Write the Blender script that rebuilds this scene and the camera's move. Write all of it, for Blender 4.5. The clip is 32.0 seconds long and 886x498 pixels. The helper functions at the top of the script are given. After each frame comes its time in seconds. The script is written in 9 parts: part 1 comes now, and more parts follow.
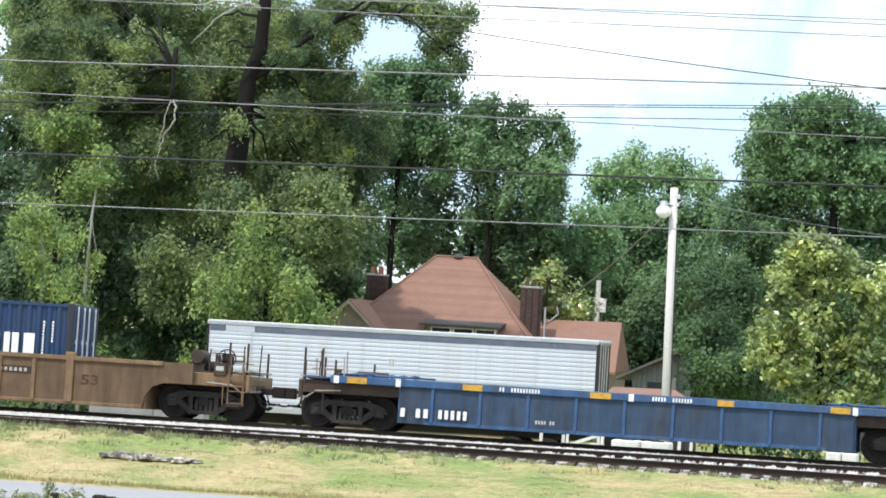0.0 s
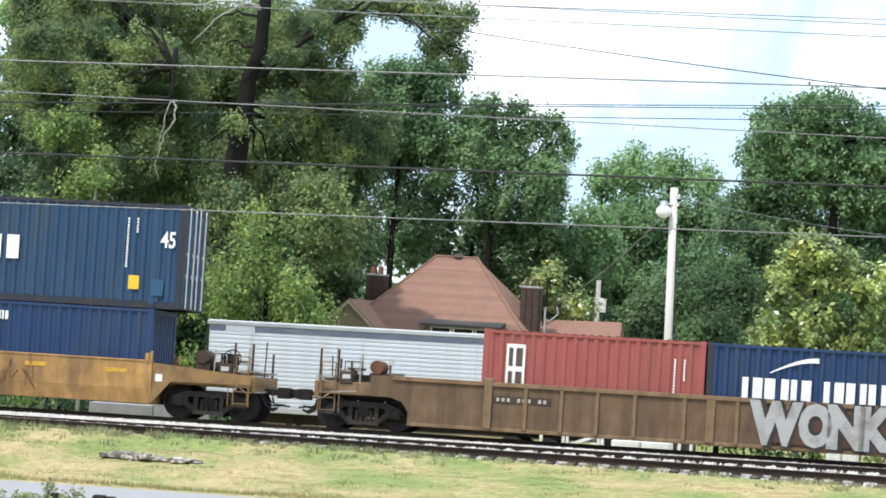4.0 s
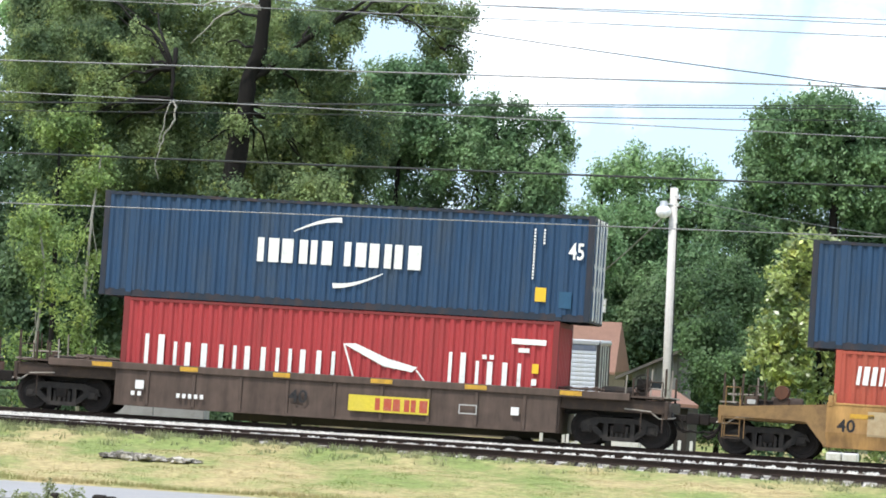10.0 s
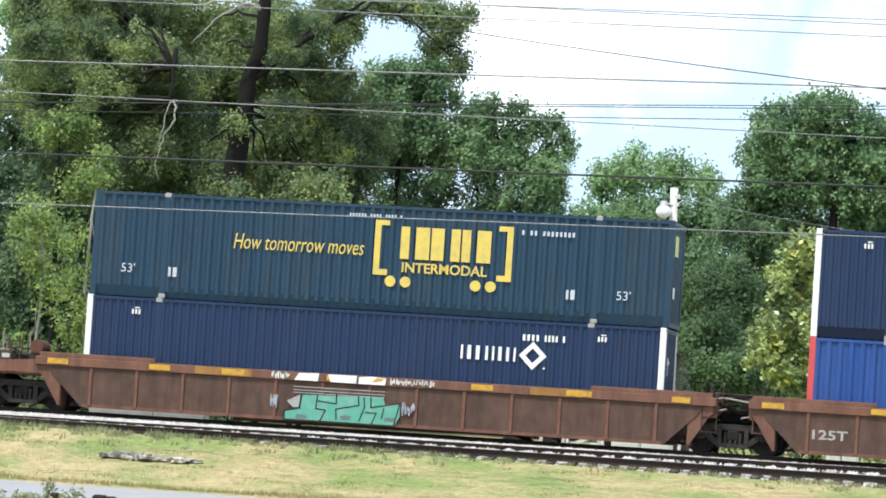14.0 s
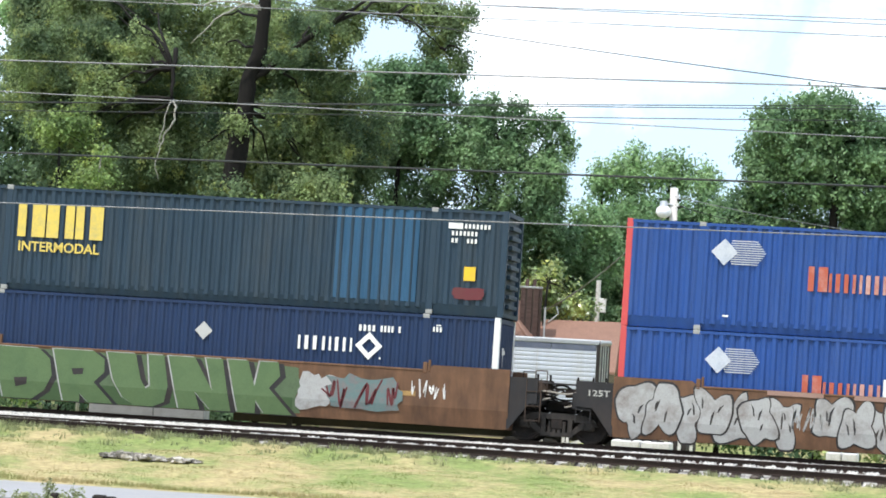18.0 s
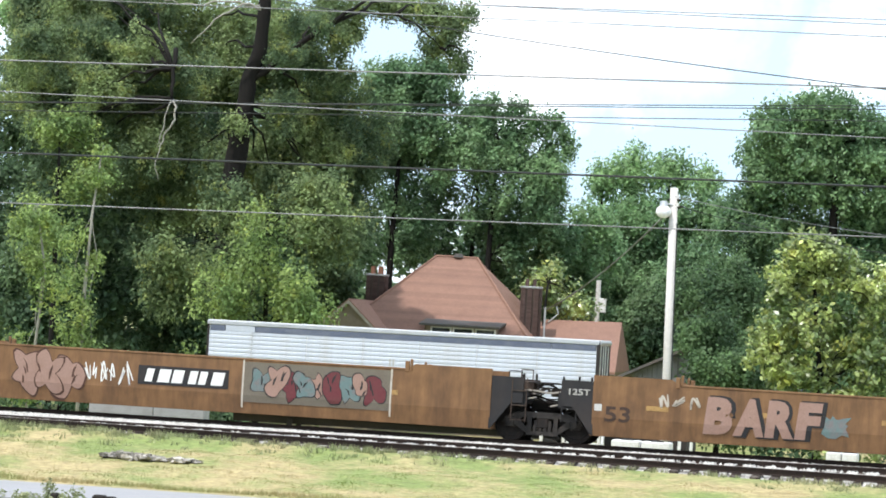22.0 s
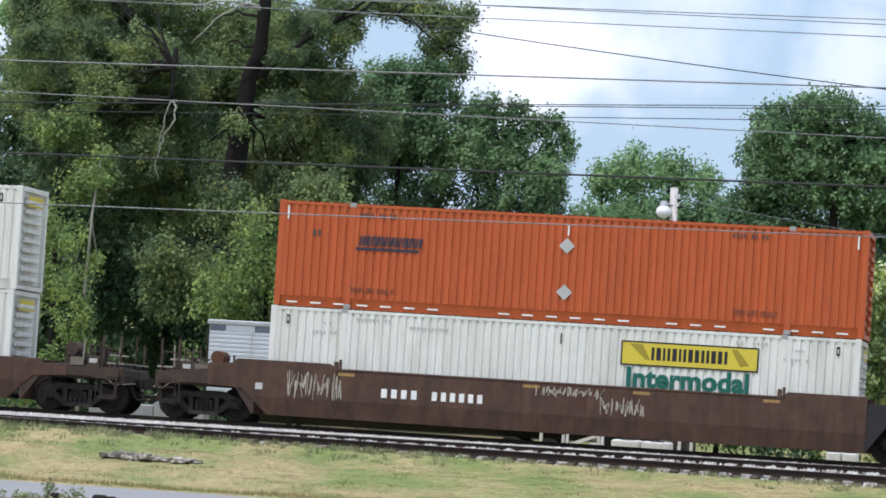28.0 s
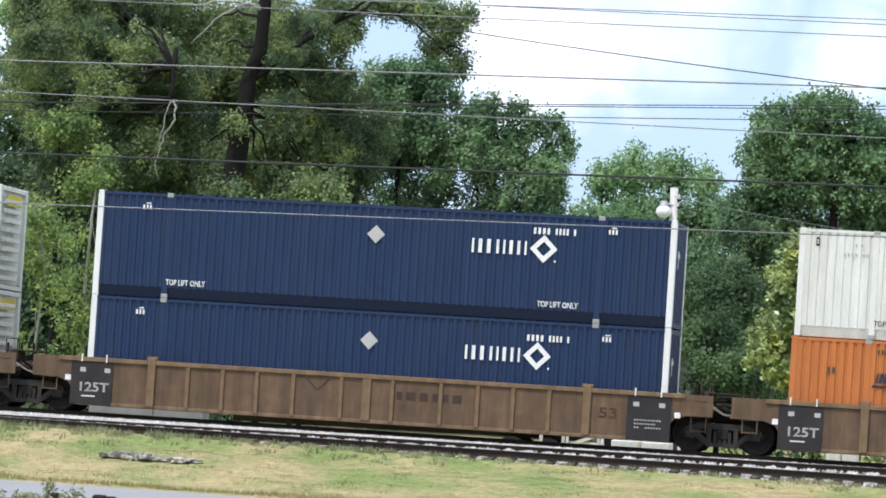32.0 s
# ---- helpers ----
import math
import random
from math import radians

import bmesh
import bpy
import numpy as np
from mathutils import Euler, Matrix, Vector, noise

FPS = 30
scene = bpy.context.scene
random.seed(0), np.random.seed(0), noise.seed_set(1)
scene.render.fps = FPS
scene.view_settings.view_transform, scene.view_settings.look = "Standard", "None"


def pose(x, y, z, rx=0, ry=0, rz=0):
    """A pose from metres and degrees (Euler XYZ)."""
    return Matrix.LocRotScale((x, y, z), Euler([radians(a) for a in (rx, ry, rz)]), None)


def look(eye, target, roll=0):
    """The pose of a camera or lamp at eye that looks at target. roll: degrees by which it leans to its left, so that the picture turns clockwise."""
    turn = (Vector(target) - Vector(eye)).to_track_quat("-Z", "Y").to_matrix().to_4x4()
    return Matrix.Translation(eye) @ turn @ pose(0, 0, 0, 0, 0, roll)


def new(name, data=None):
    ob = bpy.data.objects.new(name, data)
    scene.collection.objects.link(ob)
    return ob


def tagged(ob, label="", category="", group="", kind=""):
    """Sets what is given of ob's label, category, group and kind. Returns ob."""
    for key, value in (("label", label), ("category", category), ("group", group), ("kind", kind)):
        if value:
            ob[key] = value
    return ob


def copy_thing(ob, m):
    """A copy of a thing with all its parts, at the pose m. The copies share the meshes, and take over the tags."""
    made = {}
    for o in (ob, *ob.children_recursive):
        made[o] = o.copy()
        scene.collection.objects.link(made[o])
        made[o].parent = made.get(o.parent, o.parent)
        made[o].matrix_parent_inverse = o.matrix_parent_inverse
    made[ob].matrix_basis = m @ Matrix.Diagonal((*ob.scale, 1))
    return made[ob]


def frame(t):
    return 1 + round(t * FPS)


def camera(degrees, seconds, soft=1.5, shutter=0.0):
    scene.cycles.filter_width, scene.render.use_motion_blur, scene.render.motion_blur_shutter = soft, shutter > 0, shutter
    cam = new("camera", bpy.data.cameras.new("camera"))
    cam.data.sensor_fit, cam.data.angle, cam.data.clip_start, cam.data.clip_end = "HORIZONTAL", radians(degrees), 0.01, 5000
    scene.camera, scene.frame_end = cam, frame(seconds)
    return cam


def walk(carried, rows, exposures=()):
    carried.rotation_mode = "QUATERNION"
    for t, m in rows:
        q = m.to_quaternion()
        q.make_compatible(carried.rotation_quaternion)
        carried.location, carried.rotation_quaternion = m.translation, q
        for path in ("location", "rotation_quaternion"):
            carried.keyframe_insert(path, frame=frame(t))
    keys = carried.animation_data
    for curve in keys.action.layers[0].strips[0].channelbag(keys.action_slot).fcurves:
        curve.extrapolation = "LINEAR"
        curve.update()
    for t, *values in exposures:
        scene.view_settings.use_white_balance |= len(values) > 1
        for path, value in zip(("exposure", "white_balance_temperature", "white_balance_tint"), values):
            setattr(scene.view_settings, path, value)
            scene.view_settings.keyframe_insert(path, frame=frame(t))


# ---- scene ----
EYE = Vector((0.0, -98.215, 3.0))
YAW, PITCH = 0.1805, 0.0208
AIM = EYE + 100 * Vector((-math.sin(YAW) * math.cos(PITCH), math.cos(YAW) * math.cos(PITCH), math.sin(PITCH)))
cam = camera(13.755, 32.0, soft=1.75)
STAND = look(EYE, AIM, 3.415)
walk(cam, [(0.0, STAND), (32.0, STAND)],
     exposures=[(0.0, 0.0, 6450, 13), (17.0, 0.02, 6450, 13), (19.0, 0.12, 6450, 13), (21.0, 0.1, 6450, 13), (25.0, 0.0, 6450, 13), (26.0, 0.0, 6420, 15), (28.0, -0.60, 6150, 17), (29.2, -0.58, 6150, 17),
                (30.0, -0.80, 6150, 17), (31.0, -0.75, 6150, 17), (32.0, -0.30, 6250, 16)])

# ---- light: high summer sun behind the camera to its left, hazy sky ----
SUN_ELEV, SUN_AZ = radians(60), radians(212)      # azimuth clockwise from +y
world = bpy.data.worlds.new("world")
scene.world = world
world.use_nodes = True
wn, wl = world.node_tree.nodes, world.node_tree.links
wn.clear()
sky = wn.new("ShaderNodeTexSky")
sky.sky_type, sky.sun_disc = "NISHITA", False
sky.sun_elevation, sky.sun_rotation = SUN_ELEV, SUN_AZ
sky.air_density, sky.dust_density, sky.ozone_density = 1.0, 1.2, 1.5
tc, mp = wn.new("ShaderNodeTexCoord"), wn.new("ShaderNodeMapping")
mp.inputs["Scale"].default_value = (1.0, 1.0, 2.6)
mp.inputs["Location"].default_value = (0.35, 0.1, 0.2)
nz = wn.new("ShaderNodeTexNoise")
nz.inputs["Scale"].default_value, nz.inputs["Detail"].default_value, nz.inputs["Roughness"].default_value = 5.0, 4.0, 0.5
cr = wn.new("ShaderNodeValToRGB")
cr.color_ramp.elements[0].position, cr.color_ramp.elements[1].position = 0.46, 0.62
cr.color_ramp.elements[0].color = (0.10, 0.10, 0.10, 1)
mx = wn.new("ShaderNodeMixRGB")
mx.inputs["Color2"].default_value = (12.0, 12.2, 12.4, 1)     # sunlit cloud
bg, wo = wn.new("ShaderNodeBackground"), wn.new("ShaderNodeOutputWorld")
bg.inputs["Strength"].default_value = 0.165
wl.new(tc.outputs["Generated"], mp.inputs["Vector"])
wl.new(mp.outputs["Vector"], nz.inputs["Vector"])
wl.new(nz.outputs["Fac"], cr.inputs["Fac"])


def cloud_bank(toward, inner, outer, scale, ragged, weight):
    """A heap of cloud round one direction, with a ragged edge."""
    far_off = wn.new("ShaderNodeVectorMath")
    far_off.operation = "DISTANCE"
    far_off.inputs[1].default_value = toward
    wisp = wn.new("ShaderNodeTexNoise")
    wisp.inputs["Scale"].default_value, wisp.inputs["Detail"].default_value, wisp.inputs["Roughness"].default_value = scale, 5.0, 0.55
    rag, fall = wn.new("ShaderNodeMath"), wn.new("ShaderNodeMapRange")
    rag.operation = "MULTIPLY_ADD"
    rag.inputs[1].default_value = ragged
    fall.inputs["From Min"].default_value, fall.inputs["From Max"].default_value = inner + 0.5 * ragged, outer + 0.5 * ragged
    fall.inputs["To Min"].default_value, fall.inputs["To Max"].default_value = weight, 0.0
    fall.interpolation_type = "SMOOTHSTEP"
    wl.new(tc.outputs["Generated"], far_off.inputs[0])
    wl.new(tc.outputs["Generated"], wisp.inputs["Vector"])
    wl.new(wisp.outputs["Fac"], rag.inputs[0])
    wl.new(far_off.outputs["Value"], rag.inputs[2])
    wl.new(rag.outputs[0], fall.inputs["Value"])
    return fall.outputs["Result"]


def toward(x, y):
    """A direction by two fractions of the view, from its upper left corner."""
    d = STAND.to_3x3() @ Vector(((x - 0.5) * 0.2412, (0.5 - y) * 0.1357, -1.0))
    return d.normalized()


cover = cr.outputs["Color"]
for bank in (cloud_bank(toward(0.635, 0.09), 0.006, 0.046, 24.0, 0.08, 0.92), cloud_bank(toward(0.78, -0.04), 0.0, 0.045, 30.0, 0.06, 0.6),
             cloud_bank(toward(0.97, 0.12), 0.0, 0.028, 34.0, 0.05, 0.5)):
    top = wn.new("ShaderNodeMath")
    top.operation = "MAXIMUM"
    wl.new(cover, top.inputs[0])
    wl.new(bank, top.inputs[1])
    cover = top.outputs[0]
wl.new(cover, mx.inputs["Fac"])
haze = wn.new("ShaderNodeMixRGB")               # pale summer haze over the clear sky
haze.inputs["Fac"].default_value, haze.inputs["Color2"].default_value = 0.8, (4.1, 6.2, 8.0, 1)
wl.new(sky.outputs["Color"], haze.inputs["Color1"])
wl.new(haze.outputs["Color"], mx.inputs["Color1"])
wl.new(mx.outputs["Color"], bg.inputs["Color"])
wl.new(bg.outputs["Background"], wo.inputs["Surface"])
sun_data = bpy.data.lights.new("sun", "SUN")
sun_data.energy, sun_data.angle, sun_data.color = 3.82, radians(0.53), (1.0, 0.965, 0.90)
sun = new("sun", sun_data)
SUN_DIR = Vector((math.sin(SUN_AZ) * math.cos(SUN_ELEV), math.cos(SUN_AZ) * math.cos(SUN_ELEV), math.sin(SUN_ELEV)))
sun.rotation_euler = SUN_DIR.to_track_quat("Z", "Y").to_euler()
# ---- materials ----
MATS = {}


def paint(name, rgb, rough=0.5, metal=0.0, dirt=(0.10, 0.07, 0.05), amount=0.35, scale=1.2, streak=1.0, bump=0.0,
          fine=30.0, island=0.0, objrand=0.0, translucent=0.0, spec=0.3, grain=0.12, wear=0.0, lo=0.46, hi=0.72):
    """A worn surface: base colour with fine grain, larger stains (drawn out downwards by streak), optional relief."""
    if name in MATS:
        return MATS[name]
    m = bpy.data.materials.new(name)
    m.use_nodes = True
    n, l = m.node_tree.nodes, m.node_tree.links
    b = n["Principled BSDF"]
    b.inputs["Roughness"].default_value = rough
    b.inputs["Metallic"].default_value = metal
    b.inputs["Specular IOR Level"].default_value = spec
    co = n.new("ShaderNodeTexCoord")
    mp = n.new("ShaderNodeMapping")
    mp.inputs["Scale"].default_value = (1.0, 1.0, 1.0 / streak)
    l.new(co.outputs["Object"], mp.inputs["Vector"])
    big = n.new("ShaderNodeTexNoise")
    big.inputs["Scale"].default_value, big.inputs["Detail"].default_value, big.inputs["Roughness"].default_value = scale, 7, 0.65
    l.new(mp.outputs["Vector"], big.inputs["Vector"])
    ramp = n.new("ShaderNodeValToRGB")
    ramp.color_ramp.elements[0].position, ramp.color_ramp.elements[1].position = lo, hi
    l.new(big.outputs["Fac"], ramp.inputs["Fac"])
    amt = n.new("ShaderNodeMath")
    amt.operation = "MULTIPLY"
    amt.inputs[1].default_value = amount
    l.new(ramp.outputs["Color"], amt.inputs[0])
    mix = n.new("ShaderNodeMixRGB")
    mix.inputs["Color1"].default_value = (*rgb, 1)
    mix.inputs["Color2"].default_value = (*dirt, 1)
    l.new(amt.outputs[0], mix.inputs["Fac"])
    small = n.new("ShaderNodeTexNoise")
    small.inputs["Scale"].default_value, small.inputs["Detail"].default_value = fine, 4
    l.new(co.outputs["Object"], small.inputs["Vector"])
    hsv = n.new("ShaderNodeHueSaturation")
    mr = n.new("ShaderNodeMapRange")
    mr.inputs["To Min"].default_value, mr.inputs["To Max"].default_value = 1 - 2 * grain, 1 + 2 * grain
    l.new(small.outputs["Fac"], mr.inputs["Value"])
    val = mr.outputs["Result"]
    if wear:
        mw = n.new("ShaderNodeMapping")                 # rain streaks down the sides
        mw.inputs["Scale"].default_value = (3.5, 3.5, 0.5)
        nw = n.new("ShaderNodeTexNoise")
        nw.inputs["Scale"].default_value, nw.inputs["Detail"].default_value, nw.inputs["Roughness"].default_value = 1.0, 5, 0.7
        rw = n.new("ShaderNodeMapRange")
        rw.inputs["From Min"].default_value, rw.inputs["From Max"].default_value = 0.35, 0.65
        rw.inputs["To Min"].default_value, rw.inputs["To Max"].default_value = 1 - wear, 1 + 0.4 * wear
        tw = n.new("ShaderNodeMath")
        tw.operation = "MULTIPLY"
        l.new(co.outputs["Object"], mw.inputs["Vector"])
        l.new(mw.outputs["Vector"], nw.inputs["Vector"])
        l.new(nw.outputs["Fac"], rw.inputs["Value"])
        l.new(val, tw.inputs[0])
        l.new(rw.outputs["Result"], tw.inputs[1])
        val = tw.outputs[0]
    for source, width in (("Random Per Island", island), ("Random", objrand)):
        if width:
            g = n.new("ShaderNodeNewGeometry" if source == "Random Per Island" else "ShaderNodeObjectInfo")
            r = n.new("ShaderNodeMapRange")
            r.inputs["To Min"].default_value, r.inputs["To Max"].default_value = 1 - width, 1 + width
            l.new(g.outputs[source], r.inputs["Value"])
            t = n.new("ShaderNodeMath")
            t.operation = "MULTIPLY"
            l.new(val, t.inputs[0])
            l.new(r.outputs["Result"], t.inputs[1])
            val = t.outputs[0]
            if source == "Random Per Island":
                h = n.new("ShaderNodeMapRange")
                h.inputs["To Min"].default_value, h.inputs["To Max"].default_value = 0.5 - 0.06 * width, 0.5 + 0.05 * width
                l.new(g.outputs[source], h.inputs["Value"])
                l.new(h.outputs["Result"], hsv.inputs["Hue"])
    l.new(val, hsv.inputs["Value"])
    l.new(mix.outputs["Color"], hsv.inputs["Color"])
    l.new(hsv.outputs["Color"], b.inputs["Base Color"])
    if bump:
        bp = n.new("ShaderNodeBump")
        bp.inputs["Strength"].default_value, bp.inputs["Distance"].default_value = bump, 0.02
        l.new(small.outputs["Fac"], bp.inputs["Height"])
        l.new(bp.outputs["Normal"], b.inputs["Normal"])
    if translucent:
        tr = n.new("ShaderNodeBsdfTranslucent")
        ms = n.new("ShaderNodeMixShader")
        ms.inputs["Fac"].default_value = translucent
        l.new(hsv.outputs["Color"], tr.inputs["Color"])
        l.new(b.outputs["BSDF"], ms.inputs[1])
        l.new(tr.outputs["BSDF"], ms.inputs[2])
        l.new(ms.outputs["Shader"], n["Material Output"].inputs["Surface"])
    MATS[name] = m
    return m


M_BLUE53 = paint("royal blue container paint", (0.022, 0.072, 0.262), 0.45, dirt=(0.05, 0.092, 0.225), amount=0.4, streak=6, wear=0.14)
M_NAVY = paint("navy container paint", (0.013, 0.032, 0.086), 0.5, dirt=(0.03, 0.04, 0.07), amount=0.35, streak=6, wear=0.14)
M_CMA = paint("weathered slate blue container paint", (0.023, 0.060, 0.125), 0.55, dirt=(0.06, 0.075, 0.09), amount=0.6, streak=5, wear=0.14)
M_CMA2 = paint("dark blue container paint", (0.016, 0.043, 0.115), 0.5, dirt=(0.045, 0.06, 0.09), amount=0.5, streak=5, wear=0.14)
M_TEAL = paint("dark teal container paint", (0.016, 0.048, 0.086), 0.5, dirt=(0.045, 0.06, 0.066), amount=0.4, streak=6, wear=0.14)
M_SLATE = paint("faded slate grey blue container paint", (0.022, 0.045, 0.070), 0.6, dirt=(0.05, 0.06, 0.064), amount=0.5, streak=6, wear=0.14)
M_PATCH = paint("repaired light blue container paint", (0.025, 0.085, 0.16), 0.5, dirt=(0.08, 0.10, 0.12), amount=0.3, streak=6, wear=0.14)
M_FADEDW = paint("faded white logo paint", (0.50, 0.53, 0.58), 0.6, dirt=(0.25, 0.30, 0.42), amount=0.5, scale=4)
M_ORANGE = paint("bright orange container paint", (0.47, 0.10, 0.03), 0.5, dirt=(0.33, 0.08, 0.03), amount=0.35, streak=8, wear=0.14)
M_ORANGE2 = paint("sun-faded orange container paint", (0.50, 0.205, 0.088), 0.6, dirt=(0.44, 0.145, 0.052), amount=0.5, streak=8, wear=0.14)
M_ORANGE3 = paint("faded deep orange container paint", (0.52, 0.168, 0.045), 0.6, dirt=(0.36, 0.125, 0.04), amount=0.5, streak=8, wear=0.14)
M_WHITE = paint("white container paint", (0.72, 0.72, 0.67), 0.5, dirt=(0.42, 0.38, 0.30), amount=0.4, streak=8, wear=0.12)
M_RED = paint("container red paint", (0.37, 0.045, 0.048), 0.5, dirt=(0.20, 0.045, 0.04), amount=0.4, streak=5)
M_ORED = paint("orange red container paint", (0.42, 0.085, 0.055), 0.5, dirt=(0.28, 0.09, 0.05), amount=0.5, streak=5, wear=0.14)
M_RUSTRED = paint("rust red container paint", (0.27, 0.075, 0.055), 0.6, dirt=(0.16, 0.06, 0.045), amount=0.5, streak=5, wear=0.14)
M_MAROON = paint("maroon container paint", (0.16, 0.03, 0.035), 0.5, dirt=(0.11, 0.05, 0.04), amount=0.4, streak=5, wear=0.14)
M_PINKRED = paint("faded red container paint", (0.32, 0.085, 0.075), 0.6, dirt=(0.22, 0.09, 0.07), amount=0.5, streak=5, wear=0.14)
M_APL = paint("bright blue container paint", (0.025, 0.085, 0.37), 0.5, dirt=(0.08, 0.10, 0.16), amount=0.4, streak=5, wear=0.14)
M_GREYBLUE = paint("grey green container paint", (0.15, 0.215, 0.235), 0.6, dirt=(0.20, 0.20, 0.19), amount=0.5, streak=5, wear=0.14)
M_REDTRIM = paint("pale red corner post paint", (0.55, 0.08, 0.08), 0.5, amount=0.2, streak=6)
M_WHITETRIM = paint("white corner post paint", (0.75, 0.75, 0.72), 0.5, dirt=(0.35, 0.32, 0.28), amount=0.35, streak=6)
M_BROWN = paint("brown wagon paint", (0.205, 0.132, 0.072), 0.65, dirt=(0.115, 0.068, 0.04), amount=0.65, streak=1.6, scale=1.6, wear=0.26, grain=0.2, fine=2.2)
M_REDBROWN = paint("red brown wagon paint", (0.18, 0.085, 0.056), 0.65, dirt=(0.09, 0.05, 0.034), amount=0.65, streak=1.6, scale=1.6, wear=0.26, grain=0.2, fine=2.2)
M_DKBROWN = paint("dark brown wagon paint", (0.088, 0.047, 0.031), 0.6, dirt=(0.042, 0.026, 0.02), amount=0.65, streak=1.6, scale=1.6, wear=0.26, grain=0.2, fine=2.2)
M_MIDBROWN = paint("rusty brown wagon paint", (0.145, 0.075, 0.040), 0.62, dirt=(0.075, 0.042, 0.027), amount=0.75, streak=1.6, scale=1.4, wear=0.26, grain=0.2, fine=2.2)
M_GREYBROWN = paint("grey brown wagon paint", (0.10, 0.07, 0.055), 0.65, dirt=(0.06, 0.04, 0.03), amount=0.6, streak=1.6, wear=0.26, grain=0.2, fine=2.2)
M_YELLOW = paint("ochre yellow wagon paint", (0.44, 0.25, 0.085), 0.55, dirt=(0.20, 0.115, 0.055), amount=0.85, streak=1.6, scale=0.8, wear=0.26, grain=0.2, fine=2.2, lo=0.40, hi=0.64)
M_OCHRE = paint("golden brown wagon paint", (0.32, 0.16, 0.045), 0.55, dirt=(0.17, 0.085, 0.035), amount=0.6, streak=1.6, scale=1.5, wear=0.26, grain=0.2, fine=2.2)
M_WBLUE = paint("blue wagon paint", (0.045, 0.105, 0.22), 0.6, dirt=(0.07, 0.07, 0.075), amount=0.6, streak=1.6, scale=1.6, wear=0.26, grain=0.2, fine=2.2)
M_BLACK = paint("black wagon paint", (0.022, 0.021, 0.022), 0.6, dirt=(0.07, 0.05, 0.04), amount=0.4, streak=1.6, wear=0.10, grain=0.13, fine=2.2)
M_STEEL = paint("dark rusty cast steel", (0.013, 0.011, 0.010), 0.8, dirt=(0.034, 0.023, 0.017), amount=0.7, scale=3, bump=0.3)
M_FRAME = paint("dusty dark cast frame", (0.028, 0.025, 0.023), 0.8, dirt=(0.07, 0.058, 0.048), amount=0.7, scale=3, bump=0.3)
M_WHEEL = paint("grimy brown wheel steel", (0.016, 0.013, 0.012), 0.7, dirt=(0.036, 0.026, 0.02), amount=0.7, scale=5, bump=0.2)
M_WBLUEDK = paint("darker slate blue panel", (0.036, 0.066, 0.115), 0.65, dirt=(0.05, 0.05, 0.052), amount=0.7, streak=4, scale=1.6, wear=0.26, grain=0.2, fine=2.2)
M_BROWNDK = paint("darker brown panel", (0.142, 0.09, 0.052), 0.7, dirt=(0.08, 0.052, 0.034), amount=0.7, streak=5, scale=1.6, wear=0.26, grain=0.2, fine=2.2)
M_GALV = paint("galvanised grating", (0.33, 0.30, 0.26), 0.6, dirt=(0.12, 0.08, 0.05), amount=0.6)
M_MARKW = paint("white stencil paint", (0.78, 0.78, 0.75), 0.6, dirt=(0.40, 0.38, 0.36), amount=0.4, scale=5)
M_MARKY = paint("yellow stencil paint", (0.75, 0.48, 0.03), 0.6, dirt=(0.45, 0.30, 0.10), amount=0.4, scale=5)
M_REFL = paint("dirty yellow reflector strip", (0.56, 0.32, 0.04), 0.5, dirt=(0.22, 0.13, 0.05), amount=0.75, scale=6)
M_MARKK = paint("black stencil paint", (0.02, 0.02, 0.022), 0.6, amount=0.2, scale=5)
M_MARKR = paint("faded red stencil paint", (0.42, 0.08, 0.045), 0.6, dirt=(0.40, 0.20, 0.15), amount=0.5, scale=5)
M_GREY = paint("grey diamond plate", (0.45, 0.45, 0.43), 0.5, amount=0.25)
M_GRATGREEN = paint("sprayed green paint", (0.085, 0.125, 0.065), 0.55, dirt=(0.06, 0.085, 0.05), amount=0.5, scale=3)
M_SPRAYW = paint("sprayed silver white paint", (0.36, 0.36, 0.35), 0.5, dirt=(0.17, 0.14, 0.12), amount=0.85, scale=1.6)
M_SPRAYTEAL = paint("sprayed turquoise paint", (0.10, 0.36, 0.26), 0.5, dirt=(0.30, 0.42, 0.36), amount=0.5, scale=3)
M_SPRAYDK = paint("sprayed dark blue paint", (0.008, 0.017, 0.036), 0.6, dirt=(0.02, 0.045, 0.085), amount=0.6, scale=3)
M_SPRAYPINK = paint("sprayed pink beige paint", (0.30, 0.19, 0.15), 0.55, dirt=(0.24, 0.14, 0.10), amount=0.5, scale=3)
M_SPRAYRED = paint("sprayed dark red paint", (0.13, 0.03, 0.035), 0.55, amount=0.3, scale=3)
M_SPRAYPURPLE = paint("sprayed purple paint", (0.07, 0.05, 0.17), 0.55, amount=0.3, scale=3)
M_SPRAYSKY = paint("sprayed sky blue paint", (0.30, 0.44, 0.55), 0.55, dirt=(0.10, 0.18, 0.25), amount=0.6, scale=4)
M_SPRAYLB = paint("sprayed pale blue paint", (0.12, 0.18, 0.175), 0.55, dirt=(0.25, 0.12, 0.12), amount=0.6, scale=3)
M_GREENTXT = paint("dark green lettering", (0.01, 0.12, 0.09), 0.5, amount=0.1)
M_NAVYTXT = paint("dark slate lettering", (0.02, 0.035, 0.06), 0.5, amount=0.1)
M_SIGNY = paint("yellow sign panel", (0.62, 0.50, 0.05), 0.5, dirt=(0.5, 0.4, 0.1), amount=0.3)
M_PALEGREEN = paint("pale yellow green panel", (0.62, 0.66, 0.25), 0.5, amount=0.2)
